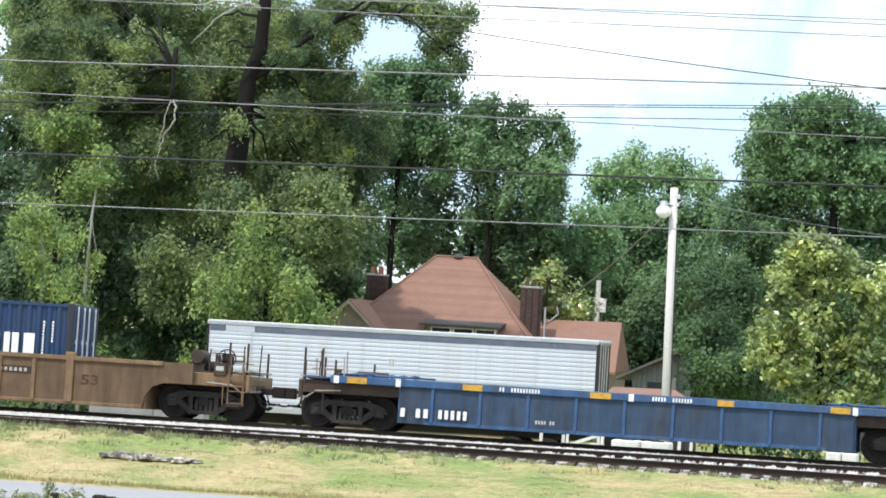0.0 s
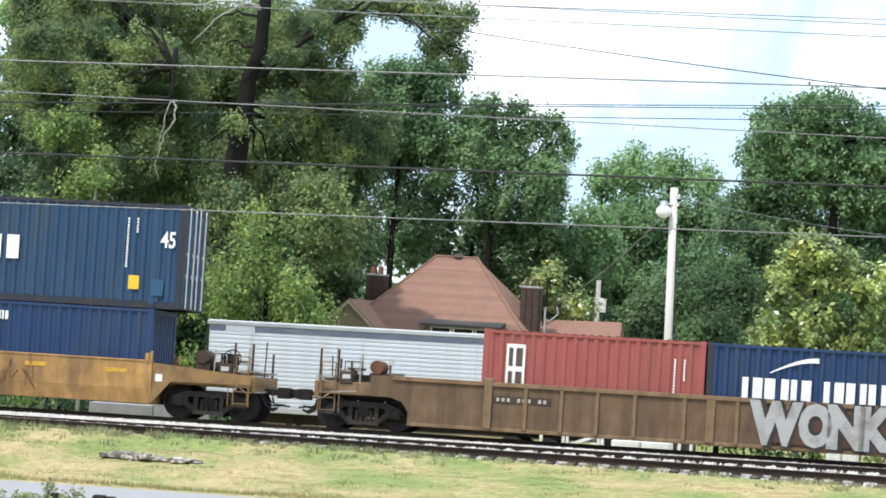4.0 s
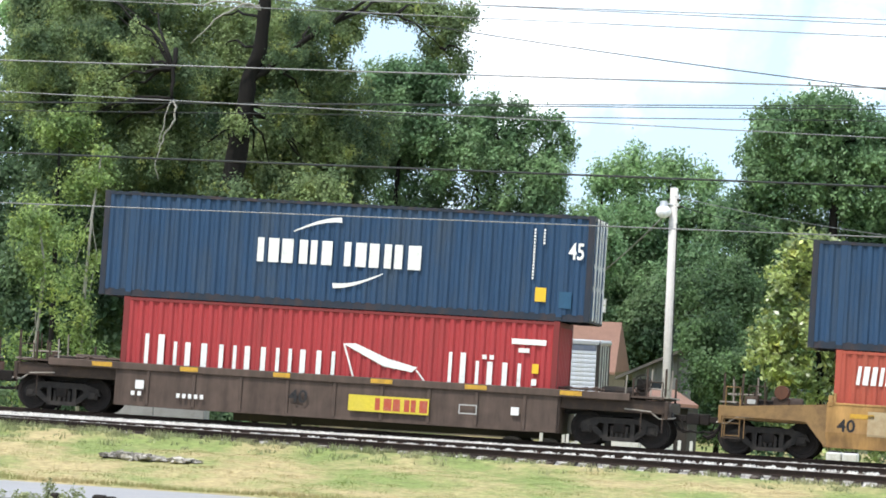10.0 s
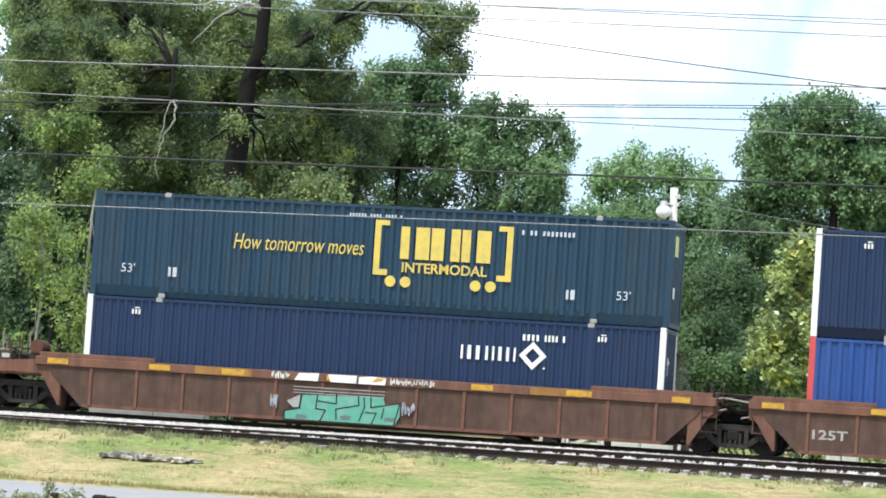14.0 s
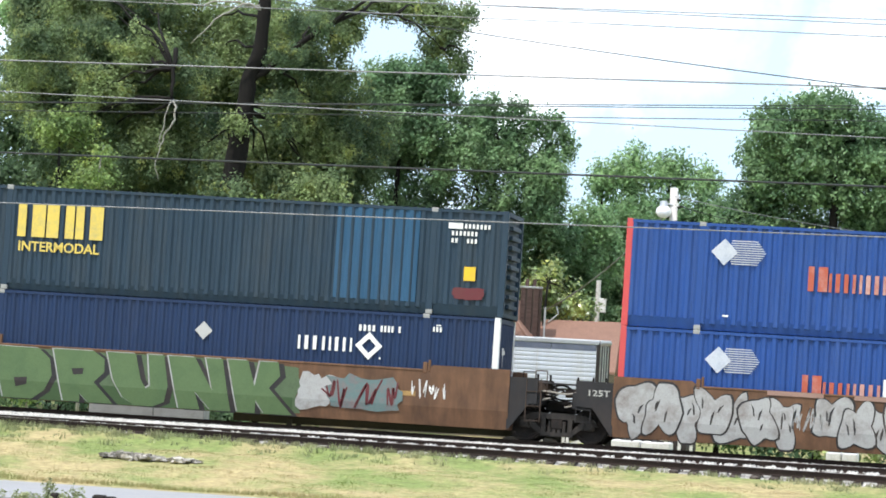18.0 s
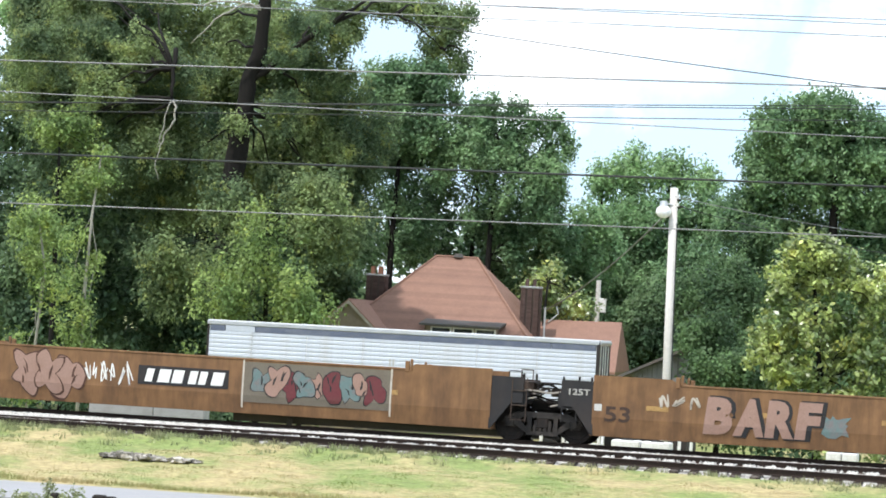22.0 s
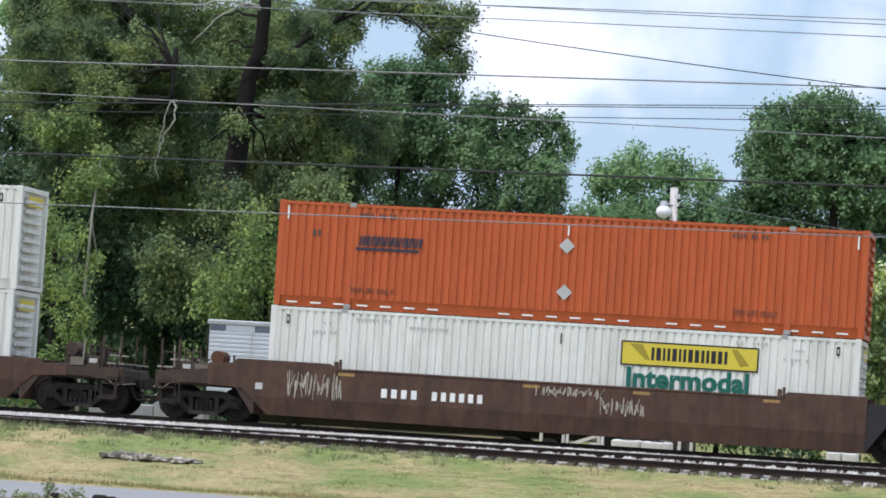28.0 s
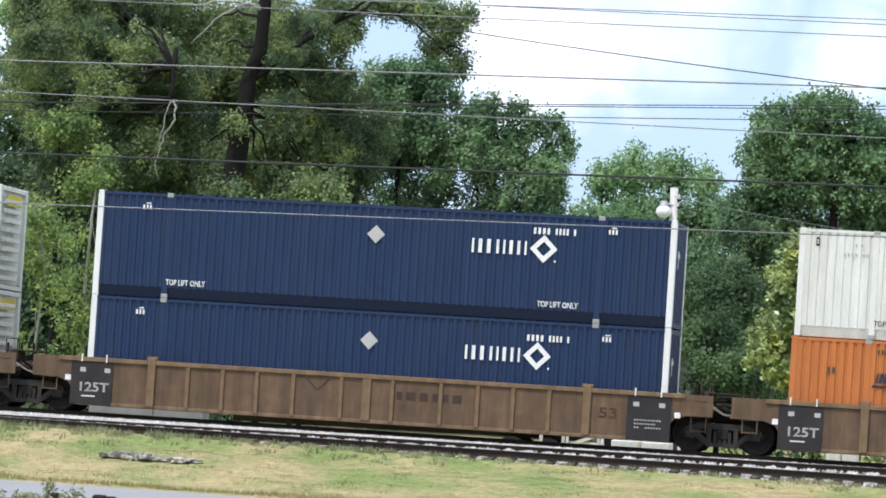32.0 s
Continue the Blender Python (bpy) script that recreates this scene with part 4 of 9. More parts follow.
def joint_gear(car, x, seed):
    """Hoses, pipes, a valve box and a small platform over a shared truck."""
    rnd = random.Random(seed)
    for k in range(6):
        y = -1.15 + 0.28 * k
        a, b = Vector((x - rnd.uniform(0.35, 0.7), y, rnd.uniform(1.2, 1.45))), Vector((x + rnd.uniform(0.35, 0.75), y + rnd.uniform(-0.1, 0.1), rnd.uniform(1.1, 1.4)))
        up = rnd.uniform(-0.22, 0.28)
        pts = [a.lerp(b, i / 10) + Vector((0, 0, up * math.sin(math.pi * i / 10) + 0.03 * math.sin(7 * i))) for i in range(11)]
        part("air_hose", sweep(bmesh.new(), pts, [0.026] * 11, 6), M_GALV if k in (0, 3) else M_STEEL, car)
    for d, z in ((-0.55, 1.02), (0.5, 0.95)):
        part("brake_rod", tube(bmesh.new(), (x + d - 0.3, -1.2, z), (x + d + 0.35, -1.15, z + 0.16), 0.024, 6), M_GALV, car)
    part("valve_box", boxes((x - 0.62, x - 0.28, -1.0, -0.55, 1.3, 1.62), bevel=0.03), M_ENDGRIME, car)
    part("joint_platform", boxes((x - 0.42, x + 0.38, -1.18, -0.3, 1.56, 1.60), bevel=0.008), M_BLACK, car)
    part("brake_cylinder", tube(bmesh.new(), (x + 0.18, -0.9, 1.34), (x + 0.62, -0.9, 1.34), 0.12, 12), M_ENDGRIME, car)


def rigging(car, e, p, seed, low=False):
    """Levers, rails, drum, control box and hanging hoses of a coupled end."""
    rnd = random.Random(seed)

    def x_at(d):
        return e * (p + d)
    bm = bmesh.new()
    for a, b in (((0.15, -1.42, 1.02), (0.85, -1.42, 0.98)), ((0.85, -1.42, 0.98), (1.1, -1.42, 0.80)), ((1.1, -1.42, 0.80), (1.38, -1.3, 0.82)), ((1.38, -1.3, 0.82), (1.42, -0.3, 0.86))):
        tube(bm, (x_at(a[0]), a[1], a[2]), (x_at(b[0]), b[1], b[2]), 0.02, 6)
    part("uncoupling_lever", bm, M_GALV, car)
    part("running_board", boxes(tuple(sorted((x_at(0.86), x_at(1.32)))) + (-1.36, 1.36, 1.36, 1.40)), M_GALV, car)
    for dx, y, z1 in ((0.12, -1.22, 2.0), (0.52, 1.1, 2.12), (1.02, -0.6, 1.92), (1.14, 0.55, 2.2)):
        bm = tube(bmesh.new(), (x_at(dx), y, 1.2), (x_at(dx + 0.03), y, z1 + rnd.uniform(-0.08, 0.08)), 0.022, 6)
        part("stanchion", bm, M_GALV if rnd.random() < 0.5 else M_ENDGRIME, car)
    if low:
        return
    xa, xb = sorted((x_at(0.1), x_at(0.58)))
    grab(car, xa, xb, 1.28, 1.84, -1.12, M_ENDGRIME)
    part("reservoir", tube(bmesh.new(), (x_at(-0.28), -1.0, 1.72), (x_at(-0.28), -0.25, 1.72), 0.19, 14), M_RUSTPANEL if e < 0 else M_ENDGRIME, car)
    part("reservoir_bracket", boxes(tuple(sorted((x_at(-0.48), x_at(-0.08)))) + (-0.95, -0.3, 1.2, 1.56)), M_ENDGRIME, car)
    box_ = part("control_box", boxes(tuple(sorted((x_at(0.30), x_at(0.66)))) + (-1.40, -1.08, 1.22, 1.56), bevel=0.02), M_ENDGRIME, car)
    xa, xb = sorted((x_at(0.36), x_at(0.58)))
    part("data_plate", boxes((xa, xb, -1.408, -1.402, 1.36, 1.48)), M_GREY, box_)
    part("cross_pipe", tube(bmesh.new(), (x_at(0.45), -1.3, 1.64), (x_at(0.5), 1.3, 1.68), 0.03, 8), M_ENDGRIME, car)
    for k, y in enumerate((-0.62, -0.42)):
        pts = [Vector((x_at(1.2), y, 0.92)), Vector((x_at(1.36), y, 0.72)), Vector((x_at(1.5), y, 0.48 - 0.04 * k)), Vector((x_at(1.68), y, 0.40 - 0.04 * k)), Vector((x_at(1.8), y, 0.44))]
        part("brake_hose", sweep(bmesh.new(), pts, [0.034] * 5, 7), M_STEEL, car)
    part("step_plate", boxes(tuple(sorted((x_at(0.72), x_at(1.18)))) + (-1.52, -1.30, 0.40, 0.43), bevel=0.005), M_ENDGRIME, car)


# side sheets take a darker tone than their ribs and chords
DARKER_SHEETS = {M_WBLUE.name: M_WBLUEDK, M_BROWN.name: M_BROWNDK, M_REDBROWN.name: M_REDBROWNDK}


def wagon(label, paintwork, pl, pr, ends, style, zb, zt, half, dark=None, group=""):
    """One well body. pl, pr: distances of the left and right truck from its middle; ends: two letters, left and right, 'c' coupled or 'a' jointed.
    style: rib (upright posts and black panels), smooth, chord (deep top chord), short (smooth forty-foot), flat (forty-foot with level top chord)."""
    car = tagged(new("well_wagon"), label, "train car", group or "well wagons of the train")
    dark = dark or M_BLACK
    W = 1.50
    step = {"smooth": 0.13, "chord": 0.12}.get(style, 0.0)
    for sgn in (1, -1):
        # the deep side plate
        if style == "smooth":
            def edge(e, kind):
                if kind == "a":
                    return [(e * 8.36, zb), (e * 8.36, zt + step)]
                return [(e * 7.95, zb), (e * 8.68, 0.92), (e * 9.65, 0.98), (e * 9.65, zt + step - 0.16), (e * 8.95, zt + step - 0.12), (e * 8.85, zt + step)]
            out = edge(-1, ends[0])[::-1] + edge(1, ends[1]) + [(6.25, zt + step), (6.05, zt), (-6.05, zt), (-6.25, zt + step)]
        elif style == "chord":
            out = [(-half + 0.65, zb), (half - 0.65, zb), (half + 0.25, zt - 0.45), (half + 0.25, zt - 0.05), (-half - 0.25, zt - 0.05), (-half - 0.25, zt - 0.45)]
        elif style == "rib":
            def arch(e, p):
                # wheel arch towards the truck at distance p
                return [(e * (half - 0.05), zb), (e * (half + 0.02), zb + 0.35), (e * (half + 0.22), zb + 0.62), (e * (half + 0.55), zb + 0.74), (e * (p - 0.25), zb + 0.74), (e * (p - 0.25), zt)]
            out = arch(-1, pl)[::-1] + arch(1, pr)
            out = out[::-1]
            out = [(x, z) for x, z in out][::-1]
        else:
            out = [(-half, zb), (half, zb), (half, zt), (-half, zt)]
        bm = prism(bmesh.new(), out, -0.03, 0.03)
        if style in ("smooth", "short"):
            fold(bm, sgn)
        side = part("side", bm, DARKER_SHEETS.get(paintwork.name, paintwork), car, at=(0, -sgn * W, 0) if sgn == 1 else pose(0, W, 0))
        f = -1 if sgn == 1 else 1
        # chords and ribs
        if style == "rib":
            part("top_chord", boxes((-half - 0.5, half + 0.5, -0.09, 0.05, zt - 0.11, zt + 0.012), bevel=0.012), paintwork, side, at=pose(0, 0, 0, 0, 0, 0 if sgn == 1 else 180))
            part("bottom_chord", boxes((-half + 0.05, half - 0.05, -0.05, 0.05, zb - 0.01, zb + 0.09), bevel=0.012), paintwork, side, at=pose(0, 0, 0, 0, 0, 0 if sgn == 1 else 180))
            part("centre_post", coloured(("wide", zb, zt), lambda: boxes((-0.12, 0.12, -0.085, 0.0, zb + 0.06, zt - 0.1), bevel=0.012), paintwork), None, side, at=pose(0, 0, 0, 0, 0, 0 if sgn == 1 else 180))
            for x in (0.71, 2.05, 3.07, 4.04, 5.02):
                for e in (-1, 1):
                    part("rib", coloured(("rib", zb, zt), lambda: boxes((-0.055, 0.055, -0.085, 0.0, zb + 0.06, zt - 0.1), bevel=0.012), paintwork), None, side, at=pose(e * x, 0, 0, 0, 0, 0 if sgn == 1 else 180))
            for e in (-1, 1):
                part("corner_guide", coloured(("guide", zb, zt), lambda: boxes((-0.11, 0.11, -0.10, 0.05, zb + 0.05, zt + 0.08), (-0.15, 0.15, -0.06, 0.05, zt + 0.02, zt + 0.12), bevel=0.012), paintwork), None, side, at=pose(e * 6.05, 0, 0, 0, 0, 0 if sgn == 1 else 180))
        elif style in ("chord", "flat"):
            top = half + (0.7 if style == "chord" else 1.95)
            zc = zt - (0.24 if style == "chord" else 0.20)
            part("top_chord", boxes((-top, top, -0.10, 0.05, zc, zt), bevel=0.015), paintwork, side, at=pose(0, 0, 0, 0, 0, 0 if sgn == 1 else 180))
            n = 12 if style == "chord" else 8
            for i in range(n + 1):
                x = -half + 0.9 + (2 * half - 1.8) * i / n
                part("rib", coloured(("rib2", zb, zc), lambda: boxes((-0.045, 0.045, -0.075, 0.0, zb + 0.04, zc), bevel=0.01), paintwork), None, side, at=pose(x, 0, 0, 0, 0, 0 if sgn == 1 else 180))
            part("bottom_chord", boxes((-half + 0.7, half - 0.7, -0.05, 0.03, zb - 0.01, zb + 0.08)), paintwork, side, at=pose(0, 0, 0, 0, 0, 0 if sgn == 1 else 180))
            if style == "chord":
                for e in (-1, 1):
                    part("raised_lip", boxes((6.05 if e > 0 else -half - 0.6, half + 0.6 if e > 0 else -6.05, -0.06, 0.05, zt, zt + step), bevel=0.01), paintwork, side)
        else:
            part("top_lip", boxes((-6.0 if style == "smooth" else -half, 6.0 if style == "smooth" else half, -0.05, 0.05, zt - 0.05, zt + 0.01), bevel=0.012), paintwork, side)
        if style in ("smooth", "short"):
            for e in (-1, 1):
                part("corner_guide", coloured(("hook", zt), lambda: boxes((-0.09, 0.03, -0.05, 0.05, zt - 0.1, zt + 0.20), (0.05, 0.12, -0.05, 0.05, zt - 0.05, zt + 0.26), bevel=0.015), paintwork), None, side,
                     at=pose(e * (6.05 if style == "smooth" else half - 0.12), 0, 0, 0, 0, 0 if sgn == 1 else 180))
    # floor, bulkheads
    part("floor", boxes((-half + 0.3, half - 0.3, -W + 0.16, W - 0.16, zb + 0.02, zb + 0.10)), M_STEEL, car)
    for e, p, kind in ((-1, pl, ends[0]), (1, pr, ends[1])):
        part("bulkhead", boxes((e * half - 0.05, e * half + 0.05, -W + 0.04, W - 0.04, zb, zt - 0.15)), paintwork, car)
        reach = p - 0.42 if kind == "a" else p + 1.35
        lo, hi = (8.95 if style == "smooth" and kind == "c" else half), reach
        a, b = (lo, hi) if e > 0 else (-hi, -lo)
        body = dark if (style == "flat" or (style == "short" and kind == "a") or style == "smooth") else paintwork
        if kind == "c" and style in ("smooth", "flat"):
            body = M_ENDGRIME
        if kind == "c" and style == "short":
            body = M_YELLOWGRIME
        zd = 1.30 if kind == "a" else 1.22
        deck = part("end_platform", boxes((a, b, -1.28, 1.28, 1.00, zd), (a, b, -1.36, -1.26, 0.92, zd + 0.06), (a, b, 1.26, 1.36, 0.92, zd + 0.06), bevel=0.02), body, car)
        # sloping gusset down to the well
        if style not in ("rib", "flat"):
            for y in (-W + 0.02, W - 0.02):
                g = [(half - 0.03, zb + 0.02), (half + 0.02, zb + 0.02), (half + 0.55, 0.98), (reach - 0.1, 1.0), (reach - 0.1, zt - 0.05 if kind == "a" else 1.25), (half - 0.03, zt - 0.05)]
                g = [(e * x, z) for x, z in g]
                part("gusset", prism(bmesh.new(), g if e > 0 else g[::-1], -0.02, 0.02), body, car, at=(0, y, 0))
        else:
            part("bolster_beam", boxes((a, b, -0.5, 0.5, 0.8, 1.0)), dark, car)
        if kind == "c":
            truck(car, e * p)
            coupler(car, e * (p + 1.2), e)
            part("end_sill", boxes((e * (p + 1.28) - 0.05, e * (p + 1.28) + 0.05, -1.4, 1.4, 0.80, 1.26), bevel=0.015), body, car)
            if style != "flat":
                ladder(car, e * (p + 0.95), 0.45, 1.45, -1.44, body)
            posts(car, [(e * (p + 0.35), -1.34, 1.25, 1.85), (e * (p + 0.72), -1.34, 1.25, 2.15), (e * (p + 1.22), -1.3, 1.05, 2.15), (e * (p + 1.2), 1.3, 1.05, 1.95), (e * (p - 0.2), 1.34, 1.25, 1.85)], M_ENDGRIME)
            end_gear(car, e, p, body)
            if style == "smooth":
                xa, xb = sorted((e * 9.60, e * max(10.0, p + 0.30)))
                cab = part("end_panel", boxes((xa, xb, -1.47, -1.41, 0.98, zt + step - 0.20), (xa, xb, 1.41, 1.47, 0.98, zt + step - 0.20), bevel=0.015), M_ENDGRIME, car)
                xm = (xa + xb) / 2
                part("data_plate", boxes((xm - 0.18, xm + 0.18, -1.476, -1.471, 1.28, 1.50)), M_GREYPANEL2, cab)
            rigging(car, e, p, int(100 * half) + (e > 0), style == "flat")
            part("crossover_step", boxes((e * (p + 1.0) - 0.14, e * (p + 1.0) + 0.14, -1.2, 1.2, 1.30, 1.34)), M_GALV, car)
            if style == "flat":
                for k in range(5):
                    part("deck_bracket", coloured(("bracket", paintwork.name), lambda: boxes((-0.05, 0.05, -0.06, 0.06, 0, 0.17), (-0.13, 0.13, -0.06, 0.06, 0.10, 0.15), bevel=0.015), paintwork), None, car, at=(e * (half - 0.3 + 0.42 * k), -1.05 + 0.5 * (k % 3), zt - 0.04))
                part("deck_pipe", tube(bmesh.new(), (e * (half - 0.8), -0.7, zt + 0.06), (e * (p + 0.4), -0.7, zt + 0.06), 0.03, 8), paintwork, car)
                part("deck_plate", boxes((e * half - 0.02 if e > 0 else e * (p + 1.2), e * (p + 1.2) if e > 0 else e * half + 0.02, -1.45, 1.45, zt - 0.1, zt - 0.05)), paintwork, car)
            if e > 0:
                hand_brake(car, p + 0.55, 1.55, e, M_STEEL)
                part("brake_cylinder", tube(bmesh.new(), (p - 0.5, -0.6, 1.45), (p + 0.25, -0.6, 1.45), 0.17, 12), M_STEEL, car)
            else:
                part("valve_box", boxes((-p - 0.35, -p + 0.2, -0.9, -0.3, 1.22, 1.50), bevel=0.03), M_STEEL, car)
        else:
            if e < 0:
                truck(car, -p, True)
                hoses(car, -p, 1.15, M_STEEL, seed=int(100 * half))
                joint_gear(car, -p, int(100 * half) + 7)
                part("joint_casting", boxes((-p - 0.45, -p + 0.45, -0.35, 0.35, 0.80, 1.12), bevel=0.05), M_STEEL, car)
                ladder(car, -p + 0.75, 0.55, 1.55, -1.46, body)
                grab(car, -p - 0.62, -p - 0.3, 1.25, 1.9, -1.3, M_ENDGRIME)
            else:
                ladder(car, p - 0.62, 0.50, 1.68, -1.5, M_ENDGRIME)
                grab(car, p - 1.35, p - 1.0, 1.3, 1.9, 1.2, M_STEEL)
            posts(car, [(e * (p - 0.55), -1.34, 1.3, 1.78), (e * (p - 0.95), 1.30, 1.3, 1.85), (e * (p - 0.6), 1.30, 1.3, 1.85)], M_STEEL)
            if style == "rib":
                for y in (-W - 0.045, W + 0.045):
                    x0 = half - 1.05
                    panel = part("black_panel", boxes((x0 if e > 0 else -x0 - 1.18, x0 + 1.18 if e > 0 else -x0, y - 0.012, y + 0.012, zb + 0.01, zt - 0.01)), M_BLACK, car)
    return car
# ---- the train, from its front (to the right) to its rear ----
TRAIN = []        # (thing, its place along the train, its height over the rails)


def set_on(thing, u, z=0.0):
    TRAIN.append((thing, u, z))
    return thing


def unit(style, paintwork, uR, uL, ends, label, zb, zt, half):
    """A wagon between the trucks at uR and uL; alike ones are copies of one."""
    mid = 0.5 * (uR + uL)
    car = wagon(label, paintwork, mid - uL, uR - mid, ends, style, zb, zt, half)
    set_on(car, mid)
    return car, mid


RIB = dict(zb=0.19, zt=1.50, half=8.2)
SMO = dict(zb=0.24, zt=1.74, half=8.36)
SMU = dict(zb=0.24, zt=1.60, half=8.36)
SMV = dict(zb=0.24, zt=1.26, half=8.36)
CHO = dict(zb=0.13, zt=1.46, half=8.75)
SHO = dict(zb=0.33, zt=1.52, half=6.22)
FLA = dict(zb=0.25, zt=1.43, half=6.15)

lead, _ = unit("flat", M_WBLUE, -5.0, -20.35, "cc", "faded blue empty forty-foot well wagon", **FLA)
B = [unit("rib", M_BROWN, r, l, e, t, **RIB) for r, l, e, t in (
    (-24.4, -43.97, "ac", "weathered brown ribbed well wagon with two blue boxes"),
    (-43.97, -63.3, "aa", "weathered brown ribbed well wagon, empty"),
    (-63.3, -82.4, "ca", "weathered brown ribbed well wagon with a silver spray piece"))]
Y = [unit("short", M_YELLOW, r, l, e, "scuffed ochre yellow forty-foot well wagon with spray tags", **SHO) for r, l, e in (
    (-86.75, -102.3, "ac"), (-102.3, -117.85, "aa"), (-117.85, -133.5, "aa"), (-133.5, -149.13, "aa"), (-149.13, -164.68, "ca"))]
H = unit("flat", M_GREYBROWN, -168.7, -184.3, "cc", "grey brown forty-foot well wagon with a yellow panel", **FLA)
R = [unit("chord", M_REDBROWN, r, l, e, "rusty red brown well wagon with a deep top chord", **CHO) for r, l, e in (
    (-188.1, -207.85, "ac"), (-207.85, -227.6, "aa"), (-227.6, -247.4, "ca"))]
O = unit("smooth", M_OCHRE, -250.5, -271.05, "cc", "golden brown smooth-sided well wagon", **SMO)
S = [unit("smooth", M_MIDBROWN, r, l, e, "rusty brown smooth-sided well wagon covered in spray paint", **SMO) for r, l, e in (
    (-274.35, -294.15, "ac"), (-294.15, -313.45, "aa"), (-313.45, -333.1, "ca"))]
T = [unit("smooth", M_TBROWN, r, l, e, "rusty brown smooth-sided well wagon, empty", **SMO) for r, l, e in (
    (-336.6, -356.1, "ac"), (-356.1, -375.6, "aa"), (-375.6, -394.95, "ca"))]
U = [unit("smooth", M_DKBROWN, r, l, e, "dark brown smooth-sided well wagon", **SMU) for r, l, e in (
    (-398.9, -418.6, "ac"), (-418.6, -437.85, "aa"), (-437.85, -457.5, "ca"))]
V = unit("smooth", M_DKBROWN, -461.1, -480.85, "cc", "dark brown low-sided single well wagon", **SMV)
K = [unit("rib", M_BROWN, r, l, e, "weathered brown ribbed well wagon carrying two boxes", **RIB) for r, l, e in (
    (-484.5, -504.2, "ac"), (-504.2, -523.6, "aa"), (-523.6, -542.9, "ca"))]

Z0 = 0.36
ZU = Z0 + HC + 0.01
ZUS = Z0 + HS + 0.01


def pacer():
    c = container("pacer", L53, HC, M_BLUE53, "royal blue corrugated fifty-three-foot container with red corner posts", post=M_REDTRIM)
    o = -L53 / 2
    diamond(c, o + 2.68, 2.12, 0.36, YM - 0.006, M_FADEDW, 0.0, "logo_diamond")
    for i in range(11):
        plate(c, o + 2.75 + 0.05 * abs(i - 5) * 0.5, 1.80 + 0.062 * i, 1.05 - 0.07 * abs(i - 5), 0.026, YM, M_FADEDW, "logo_stripe")
    plate(c, o + 7.66, 2.28, 0.47, 0.40, YM, M_MARKW, "white_panel")
    blocks(c, o + 4.96, 1.20, 0.52, 0.66, [1], YM, M_FADEDRED, name="logo_block")
    blocks(c, o + 5.52, 1.20, 1.55, 0.50, [1, 1, 1, 1], YM, M_FADEDRED, weight=0.75)
    blocks(c, o + 7.12, 1.20, 0.52, 0.66, [1], YM, M_MARKW)
    blocks(c, o + 7.68, 1.20, 3.05, 0.50, [1, 1.1, 1, 1, 1, 1, 1.1, 0.4, 1.1], YM, M_MARKW, weight=0.75)
    bars(c, o + 12.73, 2.34, 0.38, 0.19, 4, YM, M_MARKW, 3)
    bars(c, o + 13.15, 2.36, 0.42, 0.12, 6, YM, M_MARKW, 4)
    words(c, "53", o + 14.72, 1.88, 0.46, 0.42, YM, M_MARKW, 0.02)
    plate(c, o + 14.68, 1.40, 0.46, 0.37, YM, M_MARKW, "white_panel")
    plate(c, o + 15.52, 0.86, 0.10, 0.14, YM, M_MARKY, "sticker")
    plate(c, o + 14.85, 0.50, 0.16, 0.20, YM, M_MARKY, "sticker")
    plate(c, o + 2.72, 0.38, 0.16, 0.05, YM, M_MARKW)
    plate(c, o + 12.75, 0.38, 0.16, 0.05, YM, M_MARKW)
    end_words(c, "5", -0.75, 1.95, 0.28, 0.45, L53 / 2 + 0.004, M_MARKW, 0.02)
    part("white_panel", boxes((L53 / 2 - 0.004, L53 / 2 + 0.004, -0.8, -0.4, 1.35, 1.75)), M_MARKW, c)
    part("white_panel", boxes((L53 / 2 - 0.004, L53 / 2 + 0.004, -0.8, -0.45, 0.85, 1.1)), M_MARKW, c)
    return c


def umax(placard=True):
    c = container("umax", L53, HC, M_NAVY, "navy corrugated fifty-three-foot container with white corner posts", post=M_WHITETRIM, pitch=0.24, depth=0.038, sill=M_NAVYSHADE)
    o = -L53 / 2
    if placard:
        diamond(c, o + 7.9, 2.08, 0.25, YM, M_GREY)
    blocks(c, o + 10.57, 1.74, 1.55, 0.38, [1.2, 1.3, 1.1, 1], YM, M_MARKW, weight=0.6)
    diamond(c, o + 12.55, 1.93, 0.38, YM, M_MARKW, 0.2, "logo_diamond")
    plate(c, o + 12.85, 1.58, 0.05, 0.05, YM, M_MARKW)
    bars(c, o + 12.25, 2.33, 0.5, 0.17, 4, YM, M_MARKW, 5)
    bars(c, o + 12.85, 2.33, 0.6, 0.17, 6, YM, M_MARKW, 6)
    for x in (2.08, 12.46):
        words(c, "TOP LIFT ONLY", o + x, 0.36, 1.12, 0.16, YM, M_MARKW, 0.015)
    for x in (1.3, 14.3):
        bars(c, o + x, 2.42, 0.28, 0.13, 3, YM, M_MARKW, 7)
        plate(c, o + x + 0.08, 2.58, 0.14, 0.03, YM, M_MARKW)
    e = L53 / 2 + 0.004
    part("logo_patch", boxes((e - 0.008, e, -0.75, -0.55, 1.9, 2.1), (e - 0.008, e, -0.5, -0.3, 1.93, 2.03), (e - 0.008, e, -0.66, -0.6, 1.6, 1.9)), M_MARKW, c)
    return c


